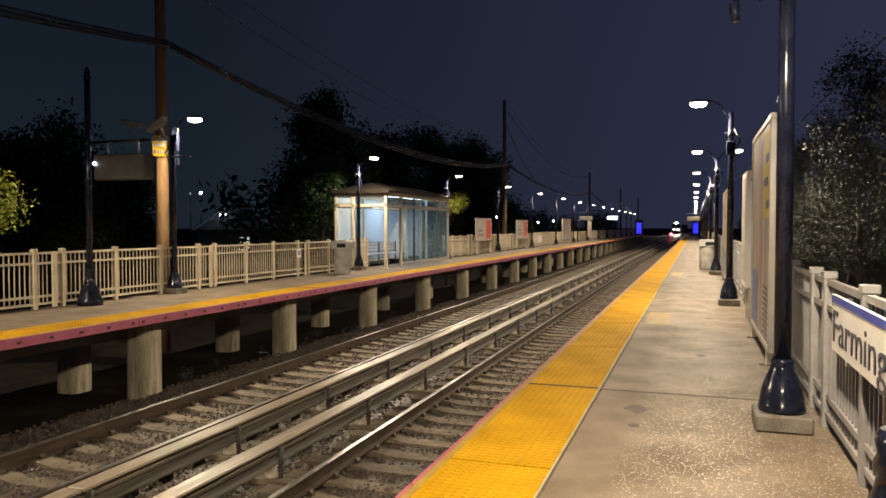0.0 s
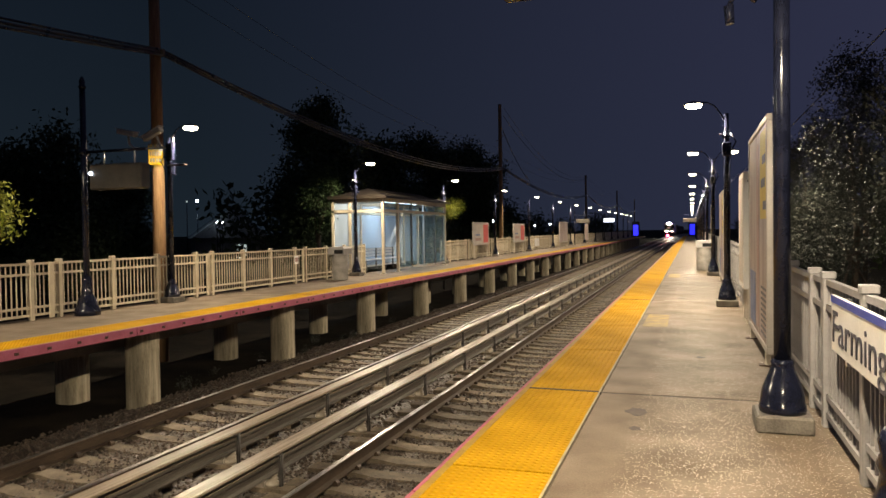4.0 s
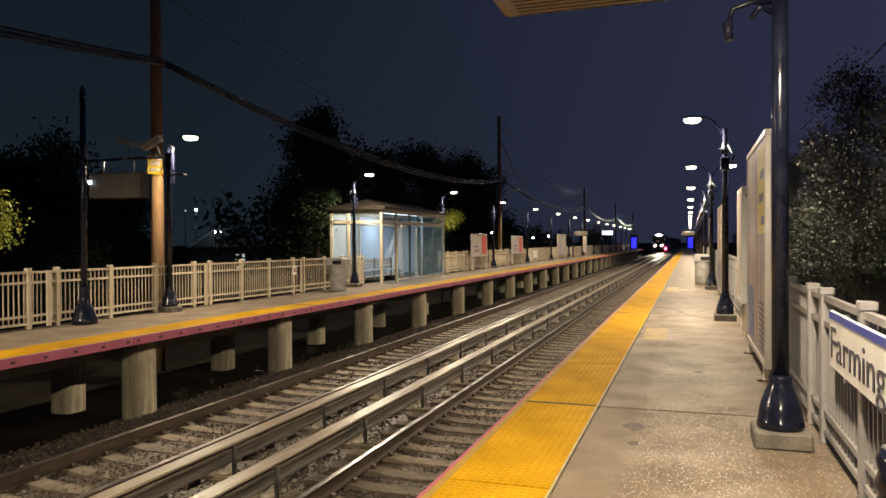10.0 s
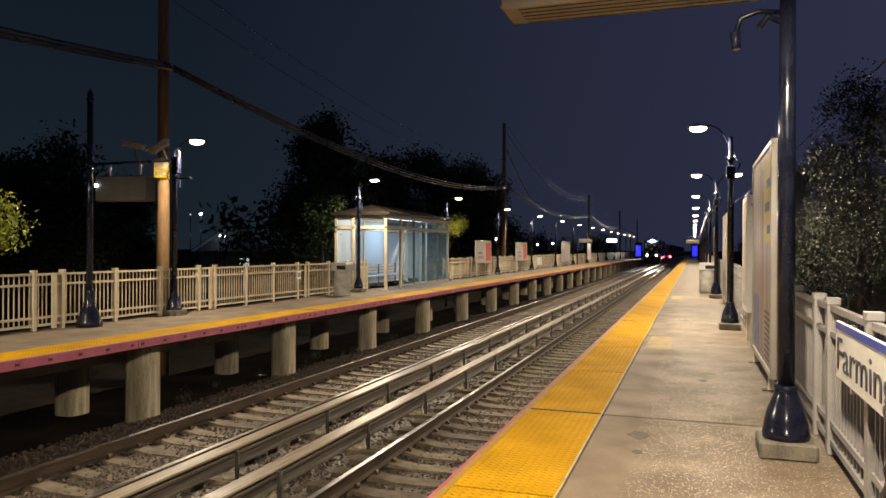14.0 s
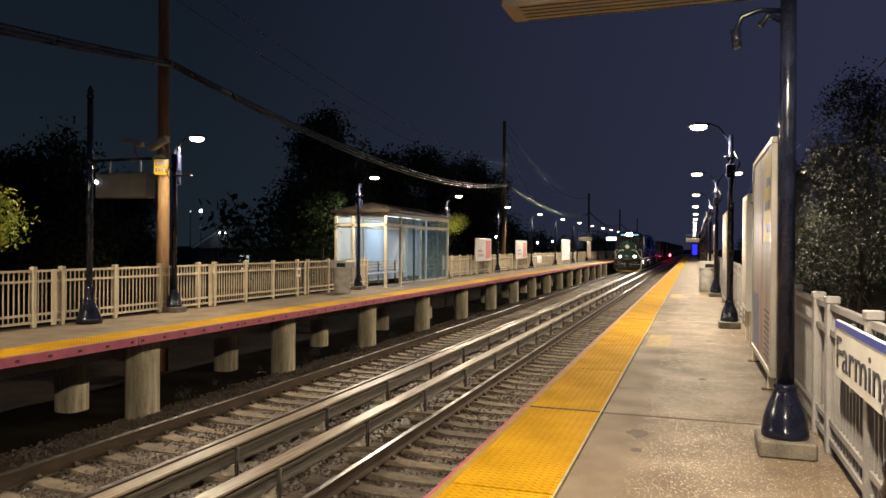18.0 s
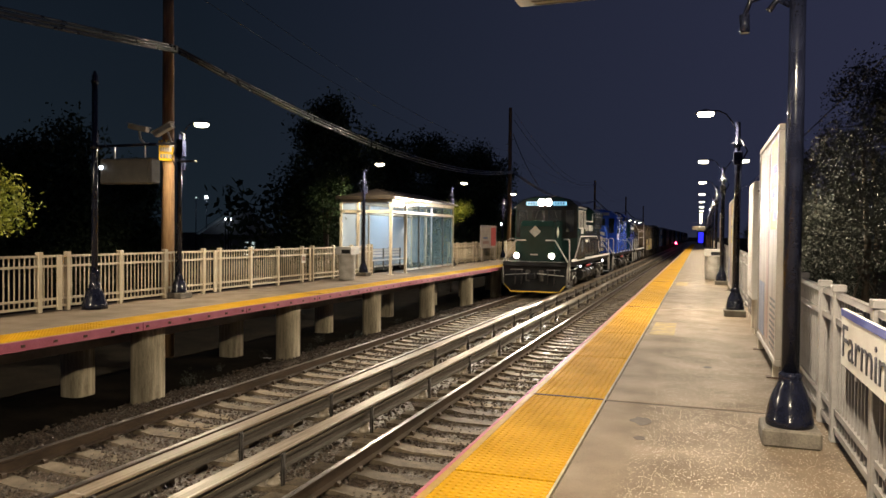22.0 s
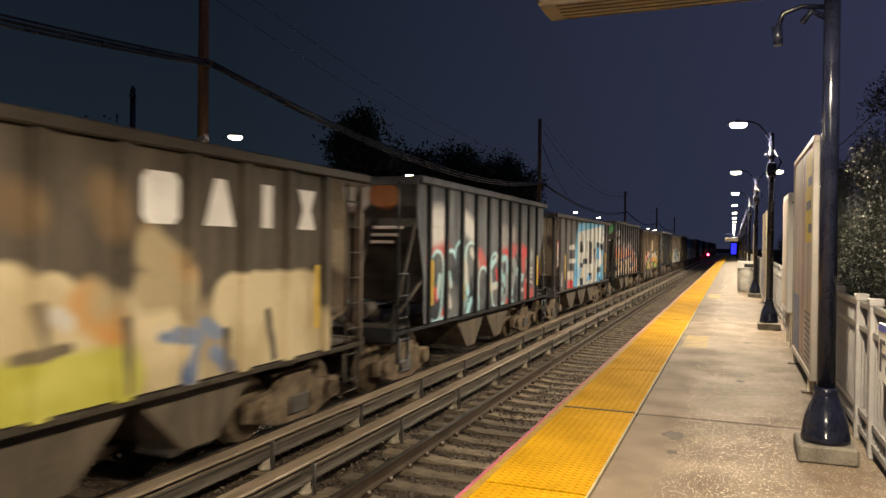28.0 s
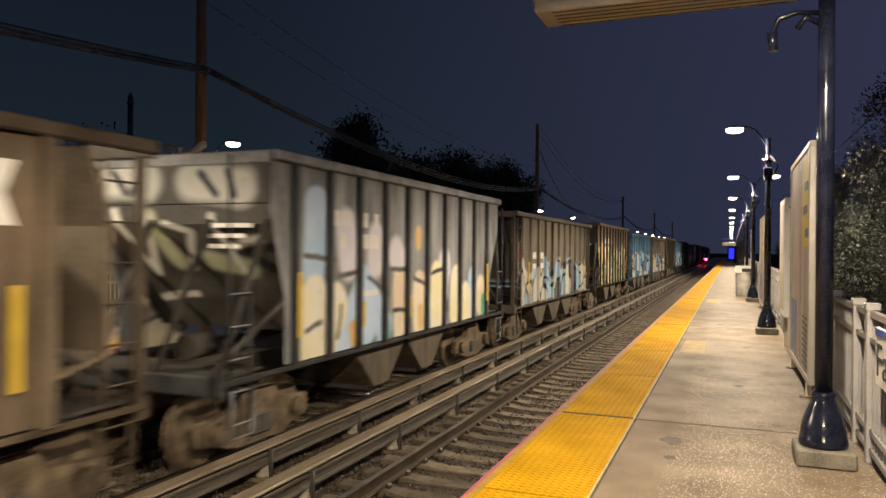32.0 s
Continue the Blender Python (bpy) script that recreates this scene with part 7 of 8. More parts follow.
def make_posts():
    display_post(pose(0.655, 6.1, 0), -1, 0.16, 2.19, 3.52, 3.92, "black display post with overhead cream display box", True, 0.12)
    p = display_post(pose(-11.14, 11.3, 0), 1, 0.24, 1.46, 2.42, 2.90, "black post with hanging grey display box", False, 0.26)
    # Small emissive spot just before the display face.
    part("status_lamp", lathe(B(), [(0.025, 2.70), (0.035, 2.73), (0.025, 2.76)], 0.30, -0.15, 8), SPOTGLOW, p, "small bright white spot")
    arm = thing("security_camera", "dark security camera on a bent bracket of the black post", "camera", pose(0.655, 6.1, 0))
    part("bracket", tube(B(), [(-0.05, 0, 3.28), (-0.14, 0, 3.33), (-0.20, 0, 3.25)], 0.025, 7), BLACK, arm)
    part("arm", tube(B(), [(-0.05, 0.02, 3.36), (-0.2, 0.02, 3.38), (-0.33, 0.02, 3.34), (-0.37, 0.02, 3.22)], 0.020, 8), BLACK, arm)
    part("housing", tube(B(), [(-0.37, 0.02, 3.24), (-0.36, 0.02, 3.10)], 0.040, 10, 0.034), BLACK, arm)
    # a second post close by, its lit lamp head unseen and added, and one further back
    for y in (3.25,):
        q = thing("platform_lamp", "black post with an ornate cast base and an added lit lamp head", "lamp", pose(0.785, y, 0), "lamps along the platform")
        ornate_base(q)
        part("pole", tube(B(), [(0, 0, 0.7), (0, 0, 3.75)], 0.055, 16, 0.045), BLACK, q)
        part("arm", tube(B(), [(0, 0, 3.55), (-0.10, 0, 3.75), (-0.22, 0, 3.92), (-0.50, 0, 4.00)], 0.020, 8), BLACK, q)
        h = part("head", lathe(B(), [(0.200, 3.956), (0.19, 3.97), (0.13, 4.000), (0.05, 4.025), (0.03, 4.035)], -0.55, 0, 18), BLACK, q)
        part("lens", lathe(B(), [(0.05, 3.880), (0.10, 3.886), (0.140, 3.902), (0.156, 3.928), (0.158, 3.955)], -0.55, 0, 16), LAMPGLOW, h, "bright glowing lens")
    # two box cameras and fittings on the far lamp post
    for x, turn, z in ((-12.45, 12, 3.92), (-11.72, -24, 3.86)):
        c = thing("security_camera", "grey box security camera on a curved arm", "camera", pose(x, 13.95, z, 0, 0, 0))
        hb = part("housing", box(B(), -0.28, 0.26, -0.075, 0.075, -0.05, 0.065, 0.02), GREYBIN, c)
        part("hood", box(B(), -0.33, 0.28, -0.09, 0.09, 0.07, 0.082), GREYBIN, hb)
        hb.matrix_local = pose(0, 0, 0, 0, turn, 0)
        part("arm", tube(B(), [(0.02, 0, -0.07), (0.05, 0, -0.25), (0.18, 0, -0.36), (0.33, 0, -0.37)] if turn > 0 else [(0.1, 0, -0.05), (0.2, 0, -0.3), (0.4, 0, -0.32)], 0.028, 8), GREYBIN, c)
    jb = thing("junction_box", "grey junction box strapped to a black lamp post", "box", pose(-11.18, 13.85, 3.1))
    part("body", box(B(), -0.07, 0.12, -0.08, 0.04, 0.12, 0.52, 0.015), BLACK, jb)
    part("conduit", tube(B(), [(0.1, -0.02, 0.5), (0.12, -0.02, 0.62), (0.02, -0.02, 0.68)], 0.016, 6), ALU, jb)
    part("shelf", box(B(), -0.05, 0.42, -0.05, 0.05, 0.0, 0.03), IRON, jb)
    part("camera_arm", tube(B(), [(0.0, 0.1, 0.42), (-0.6, 0.1, 0.44), (-0.95, 0.1, 0.44)], 0.022, 6), GREYBIN, jb)


def make_far_displays():
    for x, y, lit, s in ((-11.25, 75, False, 1), (-11.25, 100, True, 1), (0.655, 84.0, False, -1), (0.655, 112, True, -1)):
        d = thing("hanging_display", ("lit white" if lit else "tan") + " platform display hanging over the walkway", "display", pose(x, y, 0))
        part("pole", tube(B(), [(0, 0, 0), (0, 0, 3.4)], 0.06, 10), BLACK, d)
        a, b = sorted((s * 0.15, s * 1.5))
        part("arm", box(B(), min(0, s * 1.5), max(0, s * 1.5), -0.03, 0.03, 2.95, 3.0), BLACK, d)
        part("screen" if lit else "panel", box(B(), a, b, -0.1, 0.1, 2.2 if not lit else 2.5, 2.62 if not lit else 2.98, 0.02), SCREENLIT if lit else TRUCKGRIME, d)


POSTFRAME = surface("weathered cream frame", (0.32, 0.296, 0.264), (0.432, 0.4, 0.36), 0.4, 0.2, 3, 50, 0.08)


def make_right_things():
    # framed poster stand
    def poster_stand(x, y0, y1, z0, z1, art, label, face):
        p = thing("poster_stand", label, "poster", group="poster stands along the platform")
        fr = B()
        t = 0.07
        for a, b, c, d in ((y0, y1, z1 - t, z1), (y0, y1, z0, z0 + t), (y0, y0 + t, z0 + t, z1 - t), (y1 - t, y1, z0 + t, z1 - t)):
            box(fr, x - 0.034, x + 0.034, a, b, c, d, 0.008)
        part("frame", fr, POSTFRAME, p, "cream metal frame")
        sheet = part("poster", box(B(), x - 0.02, x + 0.02, y0 + t, y1 - t, z0 + t, z1 - t), art, p, "printed poster")
        if art is POSTER and face < 0:
            part("yellow_block", box(B(), x - 0.0225, x - 0.0202, y0 + 0.10, y0 + 0.92, z1 - 1.12, z1 - 0.12), PRINTYELLOW, sheet, "yellow printed block")
            for k in range(9):
                part("print_bar", box(B(), x - 0.0225, x - 0.0202, y0 + 0.12, y0 + 0.85, z0 + 0.14 + k * 0.065, z0 + 0.17 + k * 0.065), INK, sheet, "dark printed bar")
            for k, (a, b, c) in enumerate(((0.22, 0.62, 0.16), (0.30, 0.80, 0.42), (0.18, 0.55, 0.68))):
                part("print_bar", box(B(), x - 0.0248, x - 0.0227, y0 + a, y0 + b, z1 - 0.34 - c, z1 - 0.24 - c), INK, sheet, "dark printed bar")
            part("print_column", box(B(), x - 0.0225, x - 0.0202, y0 + 1.15, y0 + 1.42, z0 + 0.15, z1 - 0.20), PINKPRINT, sheet, "dull pink printed column")
            part("print_column", box(B(), x - 0.0225, x - 0.0202, y0 + 1.62, y1 - 0.16, z0 + 0.12, z0 + 0.80), PRINTBLUE, sheet, "blue printed block")
        if art is POSTERRED:
            w = y1 - y0
            part("red_block", box(B(), x + 0.0202, x + 0.0225, y0 + w * 0.64, y1 - 0.13, z0 + 0.12, z1 - 0.12), RED, sheet, "red printed block")
            part("print_bar", box(B(), x + 0.0202, x + 0.0225, y0 + w * 0.14, y0 + w * 0.5, z0 + 0.25, z0 + 0.40), PINKPRINT, sheet, "dull printed bar")
            part("print_bar", box(B(), x + 0.0202, x + 0.0225, y0 + w * 0.14, y0 + w * 0.42, z0 + 0.52, z0 + 0.62), PRINTBLUE, sheet, "dull blue printed bar")
        for y in (y0 + 0.25, y1 - 0.25):
            part("leg", box(B(), x - 0.03, x + 0.03, y - 0.03, y + 0.03, 0.012, z0), CREAM, p)
            part("foot", box(B(), x - 0.09, x + 0.09, y - 0.06, y + 0.06, 0, 0.012), BOLT, p, "rusty foot plate")
        return p
    poster_stand(0.80, 8.58, 11.2, 0.16, 2.75, POSTER, "tall cream-framed poster stand with a colourful poster", -1)
    for y in (20.2, 30.5):
        poster_stand(0.80, y, y + 2.6, 0.16, 2.5, POSTER, "tall cream-framed poster stand with a colourful poster", -1)
    for y0, y1, z0, z1, art in ((38.2, 41.4, 0.75, 2.02, POSTERRED), (47.7, 51.1, 0.75, 2.0, POSTERRED), (65.6, 70.2, 0.4, 2.28, POSTER), (82.0, 85.0, 0.4, 2.2, POSTER)):
        poster_stand(-11.22, y0, y1, z0, z1, art, "framed poster stand before the cream fence", 1)
    cab = thing("information_cabinet", "tall white information cabinet with a pale poster side", "cabinet", pose(0.89, 13.1, 0))
    part("body", box(B(), -0.11, 0.06, -0.55, 0.55, 0.55, 2.42, 0.012), WHITE, cab)
    part("panel", box(B(), -0.116, -0.111, -0.5, 0.5, 0.65, 2.32), POSTERRED, cab, "printed panel")
    part("leg", box(B(), -0.05, 0.05, -0.45, -0.37, 0, 0.55), CREAM, cab)
    part("leg", box(B(), -0.05, 0.05, 0.37, 0.45, 0, 0.55), CREAM, cab)
    part("label", box(B(), -0.05, 0.05, -0.556, -0.551, 2.25, 2.28), INK, cab)

    def bin_thing(x, y, label):
        b = thing("litter_bin", label, "bin", pose(x, y, 0))
        part("body", lathe(B(), [(0.235, 0.0), (0.255, 0.03), (0.262, 0.40), (0.270, 0.80), (0.262, 0.83)], seg=24), PEBBLE, b, "pale pebbled body")
        part("lid", prism(B(), [(-0.285, 0.83), (0.285, 0.83), (0.285, 1.02), (0.24, 1.08), (-0.24, 1.08), (-0.285, 1.02)], -0.285, 0.285, "y"), GREYBIN, b, "grey lid with an opening")
        part("opening", box(B(), -0.06, 0.25, -0.290, -0.286, 0.86, 0.99), SOOT, b, "black slot")
        return b
    bin_thing(-10.86, 21.6, "pale round litter bin with a grey lid beside the shelter")
    b = bin_thing(0.43, 28.3, "pale round litter bin with a grey lid on the platform")
    # station name board on the fence
    s = thing("station_sign", "white station name board with a blue band on the fence", "sign", pose(0.925, 4.45, 0.04))
    part("board", box(B(), -0.012, 0.012, -1.17, 1.17, 0.65, 1.03, 0.004), WHITE, s, "white enamel board")
    part("band", box(B(), -0.017, -0.013, -1.17, 1.17, 0.98, 1.026), BLUEBAND, s, "blue band")
    word = letters("name", "Farmingdale", 0.225, INK, s, Matrix(((0, 0, -1, -0.016), (-1, 0, 0, 0.0), (0, 1, 0, 0.81), (0, 0, 0, 1))), "dark blue lettering")
    wide = max(v.co.x for v in word.data.vertices) - min(v.co.x for v in word.data.vertices)
    for v in word.data.vertices:
        v.co.x *= 2.22 / wide
    for y in (-0.8, 0.8):
        part("strap", box(B(), 0.012, 0.04, y - 0.03, y + 0.03, 0.6, 1.03), ALU, s)
    n = thing("fence_notice", "small white notice on the cream fence", "sign", pose(FENCE_L + 0.05, 19.75, 0.72))
    part("plate", box(B(), -0.004, 0.004, -0.12, 0.12, -0.12, 0.14), WHITE, n)
    part("print", box(B(), 0.0042, 0.006, -0.08, 0.08, -0.05, 0.08), PINKPRINT, n)
    n = thing("fence_notice", "white notice board on the cream fence", "sign", pose(FENCE_L + 0.05, 56.5, 0.6))
    part("plate", box(B(), -0.004, 0.004, -0.9, 0.9, -0.28, 0.3), WHITE, n)
    # worn paint and stains on the near platform
    bm = B()
    prism(bm, [(-0.74, 11.9), (-0.36, 11.95), (-0.37, 13.6), (-0.72, 13.65)], 0.0005, 0.002, "z")
    solid("paint_patch", bm, PATCH, "worn yellow paint patch on the platform", "paint", "structure")
    bm = B()
    prism(bm, [(-0.70, 24.0), (-0.36, 24.0), (-0.36, 26.0), (-0.70, 26.0)], 0.0005, 0.002, "z")
    solid("paint_patch", bm, PATCH, "worn yellow paint patch on the platform", "paint", "structure")
    rng = random.Random(9)
    for x, y, r in ((-0.44, 6.34, 0.105), (-0.41, 5.79, 0.05), (-0.2, 16.9, 0.10), (0.1, 9.2, 0.06), (-0.62, 20.5, 0.10), (0.25, 13.0, 0.08), (-0.1, 24.0, 0.14)):
        bm = B()
        pts = [(x + r * rng.uniform(0.6, 1.1) * math.cos(a), y + r * 1.5 * rng.uniform(0.6, 1.1) * math.sin(a)) for a in [k * math.pi / 6 for k in range(12)]]
        prism(bm, pts, 0.0005, 0.0015, "z")
        solid("stain", bm, STAIN, "dark stain on the platform concrete", "stain", "structure")
    for y in (16.35, 25.7):
        part_bm = box(B(), -0.55, 0.62, y - 0.07, y + 0.07, -0.02, 0.0025)
        solid("joint_filler", part_bm, WHITE2, "pale filler strip across the platform", "joint", "structure")


STAIN = surface("dark stain", (0.034, 0.024, 0.016), (0.072, 0.054, 0.038), 0.7, 0, 20, 60, 0.1)
WHITE2 = surface("pale filler", (0.19, 0.160, 0.118), (0.25, 0.215, 0.165), 0.7, 0, 6, 60, 0.2)


# ---- poles, wires ----
def make_poles():
    ys = (-22.0, 15.0, 51.5, 96.5, 138.5, 182.0)
    tops = (8.6, 8.6, 10.6, 8.6, 8.6, 8.6)
    for i, y in enumerate(ys):
        u = thing("utility_pole", "tall weathered brown wooden utility pole", "pole", pose(-12.5 if y < 40 else -13.0, y, 0))
        part("shaft", tube(B(), [(0, 0, GROUND - 0.1), (0.02, 0, 3), (0.0, 0, tops[i])], 0.17, 14, 0.12), WOODPOLE, u)
        for x, z in ((0.16, 8.35), (-0.16, 8.0)):
            part("insulator", tube(B(), [(x * 0.5, 0, z), (x * 1.6, 0, z)], 0.035, 8), INSUL, u)
        part("clamp", box(B(), 0.1, 0.28, -0.06, 0.06, 5.92, 6.10, 0.02), IRON, u)
    n = thing("pole_notice", "yellow notice with black letters on the utility pole", "sign", pose(-12.36, 14.78, 3.5, 0, 0, -42))
    part("plate", box(B(), -0.004, 0.004, -0.17, 0.17, -0.25, 0.25), YELLOWSIGN, n)
    letters("word", "WE", 0.15, SOOT, n, side(0.006, 0, 0.165), "bold black lettering", bold=0.012)
    bm = B()
    for z, w in ((0.02, 5), (-0.14, 4)):
        for k in range(w):
            y = -0.14 + 0.28 * k / w
            box(bm, 0.005, 0.007, y, y + 0.28 / w * 0.7, z - 0.05, z + 0.05)
    part("print", bm, SOOT, n, "black bars of lettering")

    def wire(a, b, sag, r, name="overhead_cable"):
        pts = []
        for k in range(25):
            t = k / 24
            p = Vector(a).lerp(Vector(b), t)
            p.z -= 4 * sag * t * (1 - t)
            pts.append(p)
        return solid(name, tube(B(), pts, r, 6), WIRE, "thin dark overhead cable between utility poles", "cable", group="overhead cables")
    px = [-12.5, -12.5, -13.0, -13.0, -13.0, -13.0]
    high = (8.35, 8.35, 7.45, 8.2, 8.2, 8.2)
    for i in range(5):
        for dx, dz, sag, r in ((0.22, 6.02, 1.05, 0.036), (0.25, 5.95, 1.10, 0.032), (0.2, 6.09, 1.0, 0.026)):
            wire((px[i] + dx, ys[i], dz), (px[i + 1] + dx, ys[i + 1], dz), sag, r)
        for dx, dz in ((0.26, 0.0), (-0.26, -0.35)):
            wire((px[i] + dx, ys[i], high[i] + dz), (px[i + 1] + dx, ys[i + 1], high[i + 1] + dz), 0.9, 0.007)
    # cables that come down from the tall pole to the lower bundle and on to the next pole
    wire((-12.80, 51.5, 8.75), (-12.78, 60.5, 5.62), 0.35, 0.030)
    wire((-12.74, 51.5, 9.75), (-12.78, 96.5, 8.25), 1.9, 0.018)
    wire((-12.70, 51.5, 10.3), (-12.78, 96.5, 8.60), 1.9, 0.012)
    for x, z in ((3.9, 6.3), (4.25, 6.7)):
        wire((x, -25, z), (x, 90, z + 0.3), 0.8, 0.012)


# ---- litter and weeds beside the far platform ----
def make_litter():
    rng = random.Random(12)
    for x, y, a in ((-10.0, 15.6, 20), (-10.4, 17.5, 65), (-9.8, 20.6, 110), (-4.2, 9.4, 40), (-5.1, 12.3, 80)):
        m = pose(x, y, GROUND - 0.075 if x < -9.5 else GROUND + 0.062, rng.uniform(-8, 8), rng.uniform(-8, 8), a)
        t = thing("paper_scrap", "crumpled white paper scrap on the dark ground", "litter", m, "paper scraps")
        bm = B()
        pts = [[bm.verts.new((i * 0.05 - 0.1 + rng.uniform(-0.01, 0.01), j * 0.05 - 0.05 + rng.uniform(-0.01, 0.01), rng.uniform(0, 0.02))) for j in range(3)] for i in range(5)]
        for i in range(4):
            for j in range(2):
                bm.faces.new((pts[i][j], pts[i + 1][j], pts[i + 1][j + 1], pts[i][j + 1]))
        part("sheet", bm, WHITE, t)
    spots = []
    for i in range(16):
        y = 9 + 38 * rng.random()
        spots.append((rng.uniform(-10.2, -9.35), y, GROUND + rng.uniform(-0.03, 0.04), rng.uniform(0.08, 0.22), rng.uniform(0.08, 0.25), rng.uniform(0.06, 0.16)))
    ob = leaves("weeds", spots, 2000, 0.020, LEAFSHINE, None, 7, 0.2)
    tagged(ob, "low green weeds at the edge of the ballast", "weeds", kind="stuff")


# ---- trees ----
def leaves(name, blobs, count, size, material, parent, seed, fill=0.40):
    """A crown of small bent leaves scattered in uneven clumps round the blobs (x, y, z, rx, ry, rz)."""
    rng = np.random.RandomState(seed)
    w = np.array([b[3] * b[4] * b[5] for b in blobs]) ** 0.67
    pick = rng.choice(len(blobs), max(8, count // 14), p=w / w.sum())
    verts, faces = [], []
    bl = np.array(blobs)
    for k in pick:
        d = rng.normal(size=3)
        d /= np.linalg.norm(d)
        c = bl[k, :3] + d * bl[k, 3:] * (fill + (1 - fill) * rng.rand()) * rng.uniform(0.75, 1.12)
        spread = size * rng.uniform(1.5, 4.0)
        for _ in range(14):
            p = c + np.clip(rng.normal(size=3), -1.7, 1.7) * spread
            a = rng.normal(size=3)
            a /= np.linalg.norm(a)
            b = np.cross(a, rng.normal(size=3))
            b /= np.linalg.norm(b) + 1e-6
            s = size * rng.uniform(0.6, 1.4)
            i = len(verts)
            verts += [p - a * s, p + b * s * 0.45, p + a * s, p - b * s * 0.45]
            faces.append((i, i + 1, i + 2, i + 3))
    me = bpy.data.meshes.new(name)
    me.from_pydata([tuple(v) for v in verts], [], faces)
    me.materials.append(material)
    ob = new(name, me)
    ob.parent = parent
    return ob


def tree(m, height, blobs, count, size, material, label, seed, trunk_r=0.25):
    t = thing("tree", label, "tree", m)
    bm = B()
    tube(bm, [(0, 0, GROUND - 0.2), (0.1, 0.05, height * 0.35), (0, 0.1, height * 0.75)], trunk_r, 9, trunk_r * 0.35)
    part("trunk", bm, BARK, t)
    for b in blobs[:6]:
        mid = Vector((b[0] * 0.4, b[1] * 0.4, (b[2] + height * 0.25) / 2))
        part("limb", tube(B(), [(0, 0, height * 0.25), mid, (b[0], b[1], b[2])], trunk_r * 0.4, 6, trunk_r * 0.1), BARK, t)
    tagged(leaves("crown", blobs, count, size, material, t, seed), "crown of small leaves")
    return t


def make_trees():
    rng = random.Random(4)

    def crown(w, z0, z1, n, seed, taper=0.7):
        r = random.Random(seed)
        out = []
        for i in range(n):
            k = i / (n - 1)
            z = z0 + (z1 - z0) * k
            rr = w * (1 - taper * k) * (0.55 + 0.45 * r.random())
            a = r.uniform(0, 6.3)
            out.append((rr * 0.6 * math.cos(a), rr * 0.6 * math.sin(a), z, 0.55 * rr + 0.6, 0.55 * rr + 0.6, 0.5 * rr + 0.4))
        return out
    tree(pose(-19, 35.5, 0), 9.0, crown(4.2, 0.5, 8.2, 14, 1), 34000, 0.12, LEAF, "large dark leafy tree behind the shelter", 11, 0.3)
    tree(pose(-13.75, 25.4, 0), 4.6, [(0.75, -0.6, 2.5, 0.35, 0.4, 0.35), (0.9, -0.4, 3.2, 0.40, 0.5, 0.40), (0.4, 0.1, 3.6, 0.5, 0.6, 0.45), (0.0, -0.2, 2.9, 0.5, 0.6, 0.6), (0.3, -0.2, 1.9, 0.4, 0.5, 0.4)], 3400, 0.050, LEAFMID, "leafy green tree against the shelter", 12, 0.10)
    for i, (x, y, h, w) in enumerate(((-25, 60, 9.5, 4), (-25, 70, 11.5, 5), (-25, 82, 11, 5), (-26, 93, 12.5, 5.5))):
        tree(pose(x, y, 0), h, crown(w, 1, h - 1, 12, 20 + i, 0.4), 20000, 0.18, LEAF, "tall dark tree beyond the far platform", 30 + i, 0.35)
    for i, (x, y, h, w) in enumerate(((-30, 12, 6.5, 4.5), (-31, 20, 6.6, 4.5), (-30, 27, 6.2, 4), (-38, 41, 6.0, 4), (-33, 34, 5.0, 3.5), (-30, 4, 6.5, 4.5))):
        tree(pose(x, y, 0), h, crown(w, 0.5, h - 1, 10, 40 + i, 0.35), 34000, 0.12, LEAF, "dark tree beyond the far platform", 50 + i, 0.25)
    tree(pose(-13.6, 10.7, 0), 3.0, [(0.2, 0.1, 2.2, 0.7, 0.8, 0.5), (0.5, 0.4, 1.8, 0.5, 0.5, 0.4), (-0.3, -0.5, 2.0, 0.8, 0.8, 0.6)], 3200, 0.046, LEAFLIT, "small yellow-green tree lit by a platform lamp", 61, 0.05)
    tree(pose(-12.7, 37.6, 0), 3.3, [(0.6, 0.6, 2.9, 0.5, 1.0, 0.35), (0.6, -0.9, 2.6, 0.4, 0.8, 0.35), (0.0, 0, 2.7, 0.6, 1.0, 0.4)], 3000, 0.05, LEAFLIT, "small yellow-green tree behind the fence", 62, 0.05)
    # shrubs behind the near fence
    for i, (x, y, h, w) in enumerate(((2.7, 8.6, 3.3, 1.25), (2.9, 11.4, 3.5, 1.3), (2.6, 14.2, 4.1, 1.3), (3.3, 17.0, 4.4, 1.7), (2.7, 20.5, 3.9, 1.4), (3.4, 24.5, 3.8, 1.8), (4.6, 13.0, 4.6, 1.8))):
        n = 11 if i != 6 else 8
        bl = []
        r = random.Random(70 + i)
        for k in range(n):
            z = GROUND + 0.5 + (h - 0.6 - GROUND) * k / (n - 1)
            rr = w * (1 - 0.45 * k / n)
            a = r.uniform(0, 6.3)
            bl.append((0.5 * rr * math.cos(a), 0.7 * rr * math.sin(a), z, 0.55 * rr + 0.12, 0.6 * rr + 0.2, 0.55))
        tree(pose(x, y, 0), h, bl, 32000, 0.027, LEAFSHINE, "dense broadleaf shrub behind the fence", 80 + i, 0.08)
    # far woods on both sides
    bl = []
    for i in range(46):
        side_x = 1 if i % 2 else -1
        y = 34 + i * 5.2
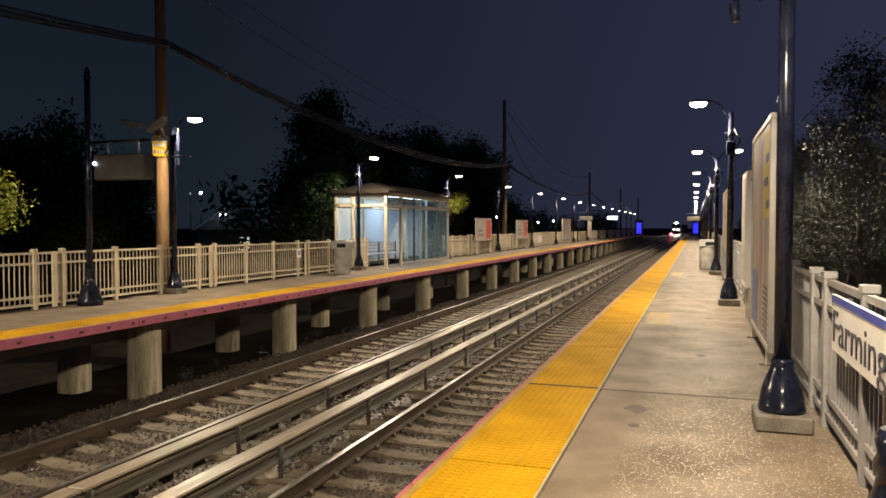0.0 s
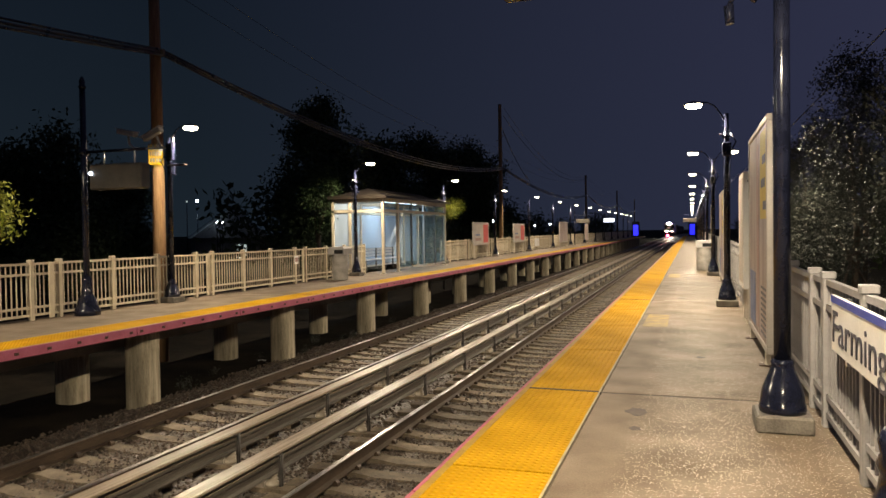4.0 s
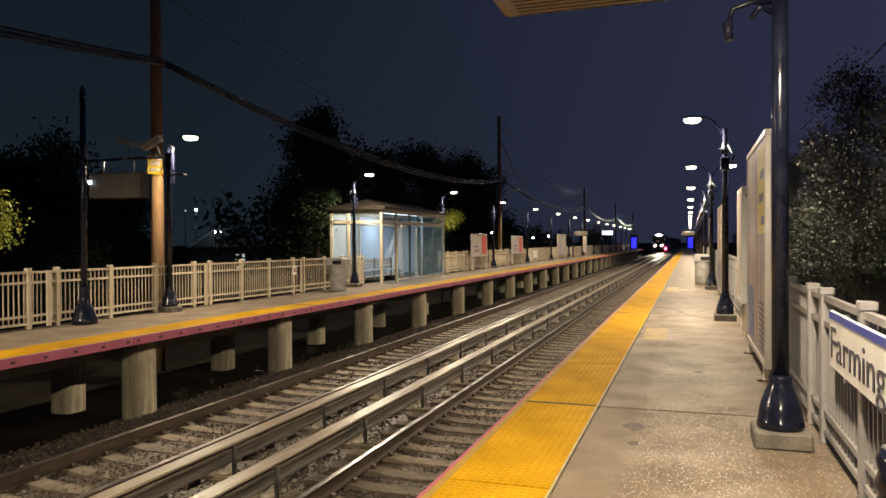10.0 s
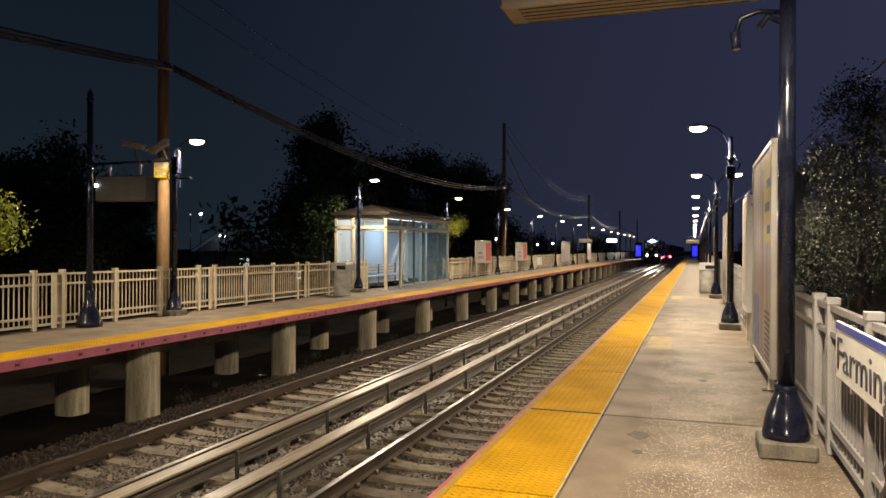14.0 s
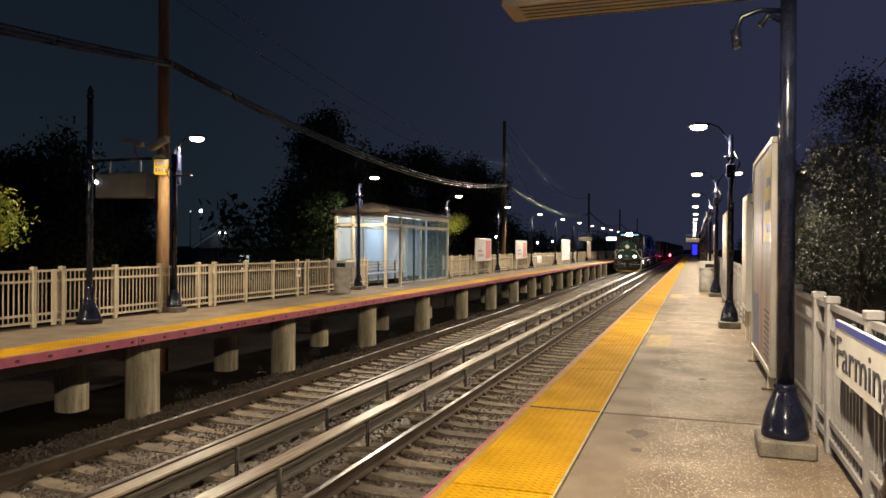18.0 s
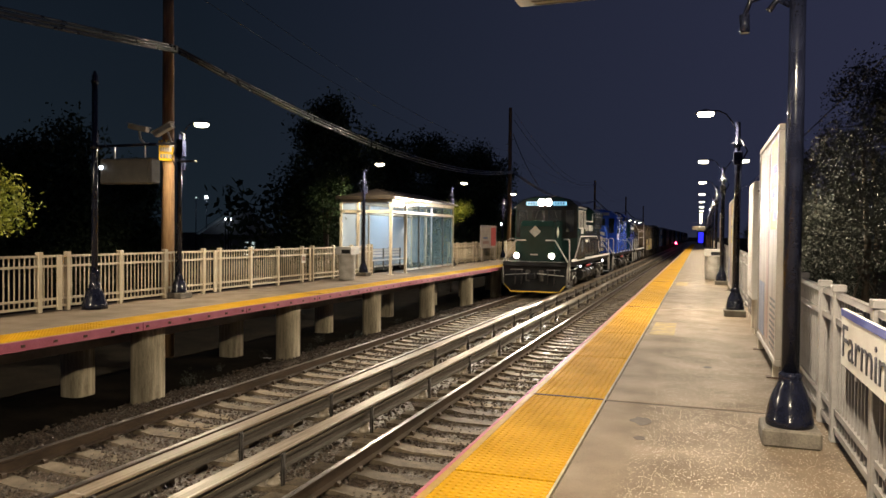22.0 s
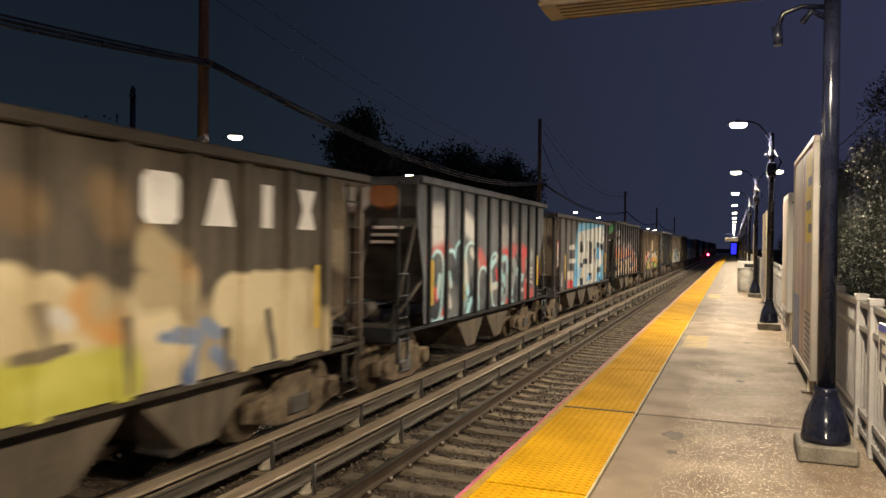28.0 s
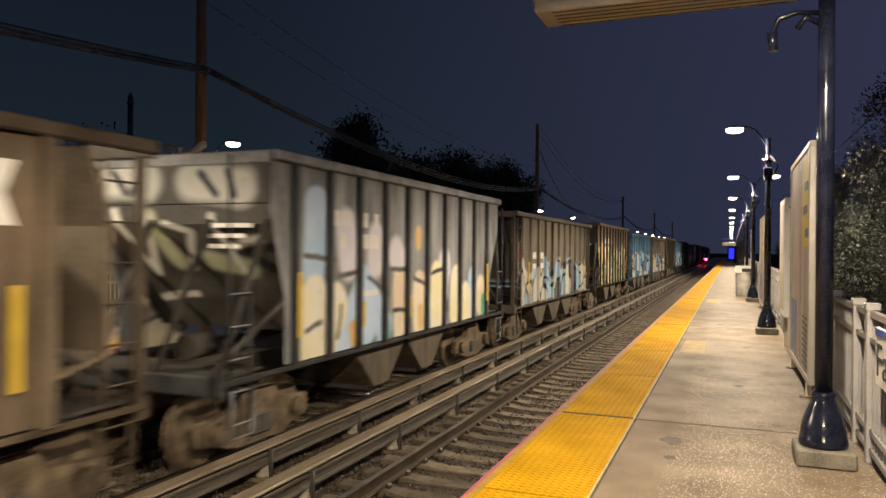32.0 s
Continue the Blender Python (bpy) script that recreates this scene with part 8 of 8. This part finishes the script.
        bl.append(((15 if side_x > 0 else -30) + rng.uniform(-2, 3) * 1.2, y + rng.uniform(-3, 3), rng.uniform(1.0, 2.6), 3.0, 4.2, rng.uniform(2.5, 4.0)))
    ob = leaves("far_woods", bl, 26000, 0.30, LEAF, None, 99, 0.5)
    tagged(ob, "dark belt of trees along both sides of the line", "trees", kind="stuff")


LEAFSHINE = surface("glossy shrub leaf", (0.026, 0.033, 0.026), (0.062, 0.064, 0.052), 0.48, 0, 3, 9, 0, 0.7, 0.20)
BLUEGLOW = glow("blue light", (0.02, 0.02, 1.0), 1.3)
REDGLOW = glow("red signal lens", (1.0, 0.02, 0.06), 60.0)
FARWHITE = glow("distant lamp", (0.85, 0.92, 1.0), 10.0)
FARDIM = glow("distant dim lamp", (0.7, 0.85, 0.8), 0.4)
HOUSE = surface("pale house siding", (0.045, 0.05, 0.055), (0.08, 0.085, 0.09), 0.8, 0, 2, 30, 0.1)
SHINGLE = surface("grey roof shingle", (0.16, 0.19, 0.21), (0.25, 0.28, 0.30), 0.7, 0, 3, 30, 0.2)


def make_distance():
    # blue-lit stair heads at the far end, the red signal, a house and far lamps
    for x, y in ((-10.0, 143.0), (0.10, 149.0)):
        s = thing("stair_enclosure", "far stair enclosure lit in deep blue", "enclosure", pose(x, y, 0))
        part("frame", box(B(), -0.7, 0.7, 0, 0.2, 0, 2.9), IRON, s)
        part("panel", box(B(), -0.45, 0.45, -0.02, -0.01, 0.3, 2.3), BLUEGLOW, s, "glowing blue panel")
    g = thing("railway_signal", "low railway signal showing red", "signal", pose(-4.75, 160, GROUND))
    part("post", tube(B(), [(0, 0, 0), (0, 0, 1.3)], 0.06, 8), IRON, g)
    part("head", box(B(), -0.2, 0.2, -0.12, 0.12, 1.2, 1.95, 0.03), IRON, g)
    part("lens", tube(B(), [(0, -0.125, 1.55), (0, -0.15, 1.55)], 0.22, 14), REDGLOW, g, "glowing red lens")
    h = thing("house", "house with a darkened wall and a grey gabled roof among dark trees", "house", pose(-31.3, 45, 0, 0, 0, 40))
    # Wall colour is darkened to stand for a gable that gets no light.
    part("wall", box(B(), -2.4, 2.4, 0, 7, GROUND - 0.1, 1.3), HOUSE, h)
    part("roof", prism(B(), [(-2.7, 1.3), (2.7, 1.3), (0.6, 3.2), (0.0, 3.3)], -0.3, 7.3, "y"), SHINGLE, h)
    part("window", box(B(), 0.4, 1.1, -0.02, 0.0, -0.2, 0.8), FARDIM, h, "dimly lit window")
    lamp_light("yard_light", "POINT", pose(-33.6, 43.9, 3.7), 26, (0.70, 0.95, 1.0), 0.2)
    for x, y, z, r, mt in ((-33.7, 44.5, 3.98, 0.10, FARWHITE), (-34.6, 44.5, 3.95, 0.06, FARDIM), (-31.34, 43.5, 2.38, 0.07, FARWHITE), (-30.9, 43.5, 2.36, 0.06, FARWHITE), (-31.1, 43.5, 1.72, 0.07, FARDIM), (-30, 62, 2.3, 0.10, FARDIM), (-20, 76, 2.6, 0.12, FARWHITE), (-18, 88, 2.1, 0.12, FARWHITE), (-19, 66, 1.3, 0.10, FARDIM), (-22, 120, 2.5, 0.15, FARWHITE)):
        o = thing("distant_lamp", "small distant lamp glowing among the trees", "lamp", pose(x, y, z), "distant lamps")
        part("globe", lathe(B(), [(r * 0.5, -r), (r, -r * 0.4), (r, r * 0.4), (r * 0.5, r)], seg=10), mt, o)
        part("pole", tube(B(), [(0, 0, GROUND - 0.1 - z), (0, 0, -r)], 0.035, 6), BLACK, o)


make_ground()
make_track(TRACK_R)
make_track(TRACK_L)
make_third_rail(-4.66, 1)
make_third_rail(-5.64, 1)
make_columns()
make_lamps()
make_shelter()
make_posts()
make_far_displays()
make_right_things()
make_poles()
make_litter()
make_trees()
make_distance()
make_train()
make_fence(FENCE_L, 10.94 - 4 * SECTION, 7, FENCE, 1.085, "cream-painted steel picket fence section at the platform back")
fence_stub(FENCE_L, 24.51, 24.79, FENCE, 1.085, "short end of the cream picket fence against the shelter")
make_fence(FENCE_L, 33.5, 25, FENCE, 1.085, "cream-painted steel picket fence section at the platform back")
make_fence(FENCE_R, 6.88 - 4 * SECTION, 34, FENCEGREY, 1.155, "grey-white steel picket fence section at the platform back")
make_platform(EDGE_R, 1.15, "concrete station platform with yellow tactile edge")
make_platform(EDGE_L, -11.75, "opposite concrete platform on columns with red edge board")
make_stones()
motions()
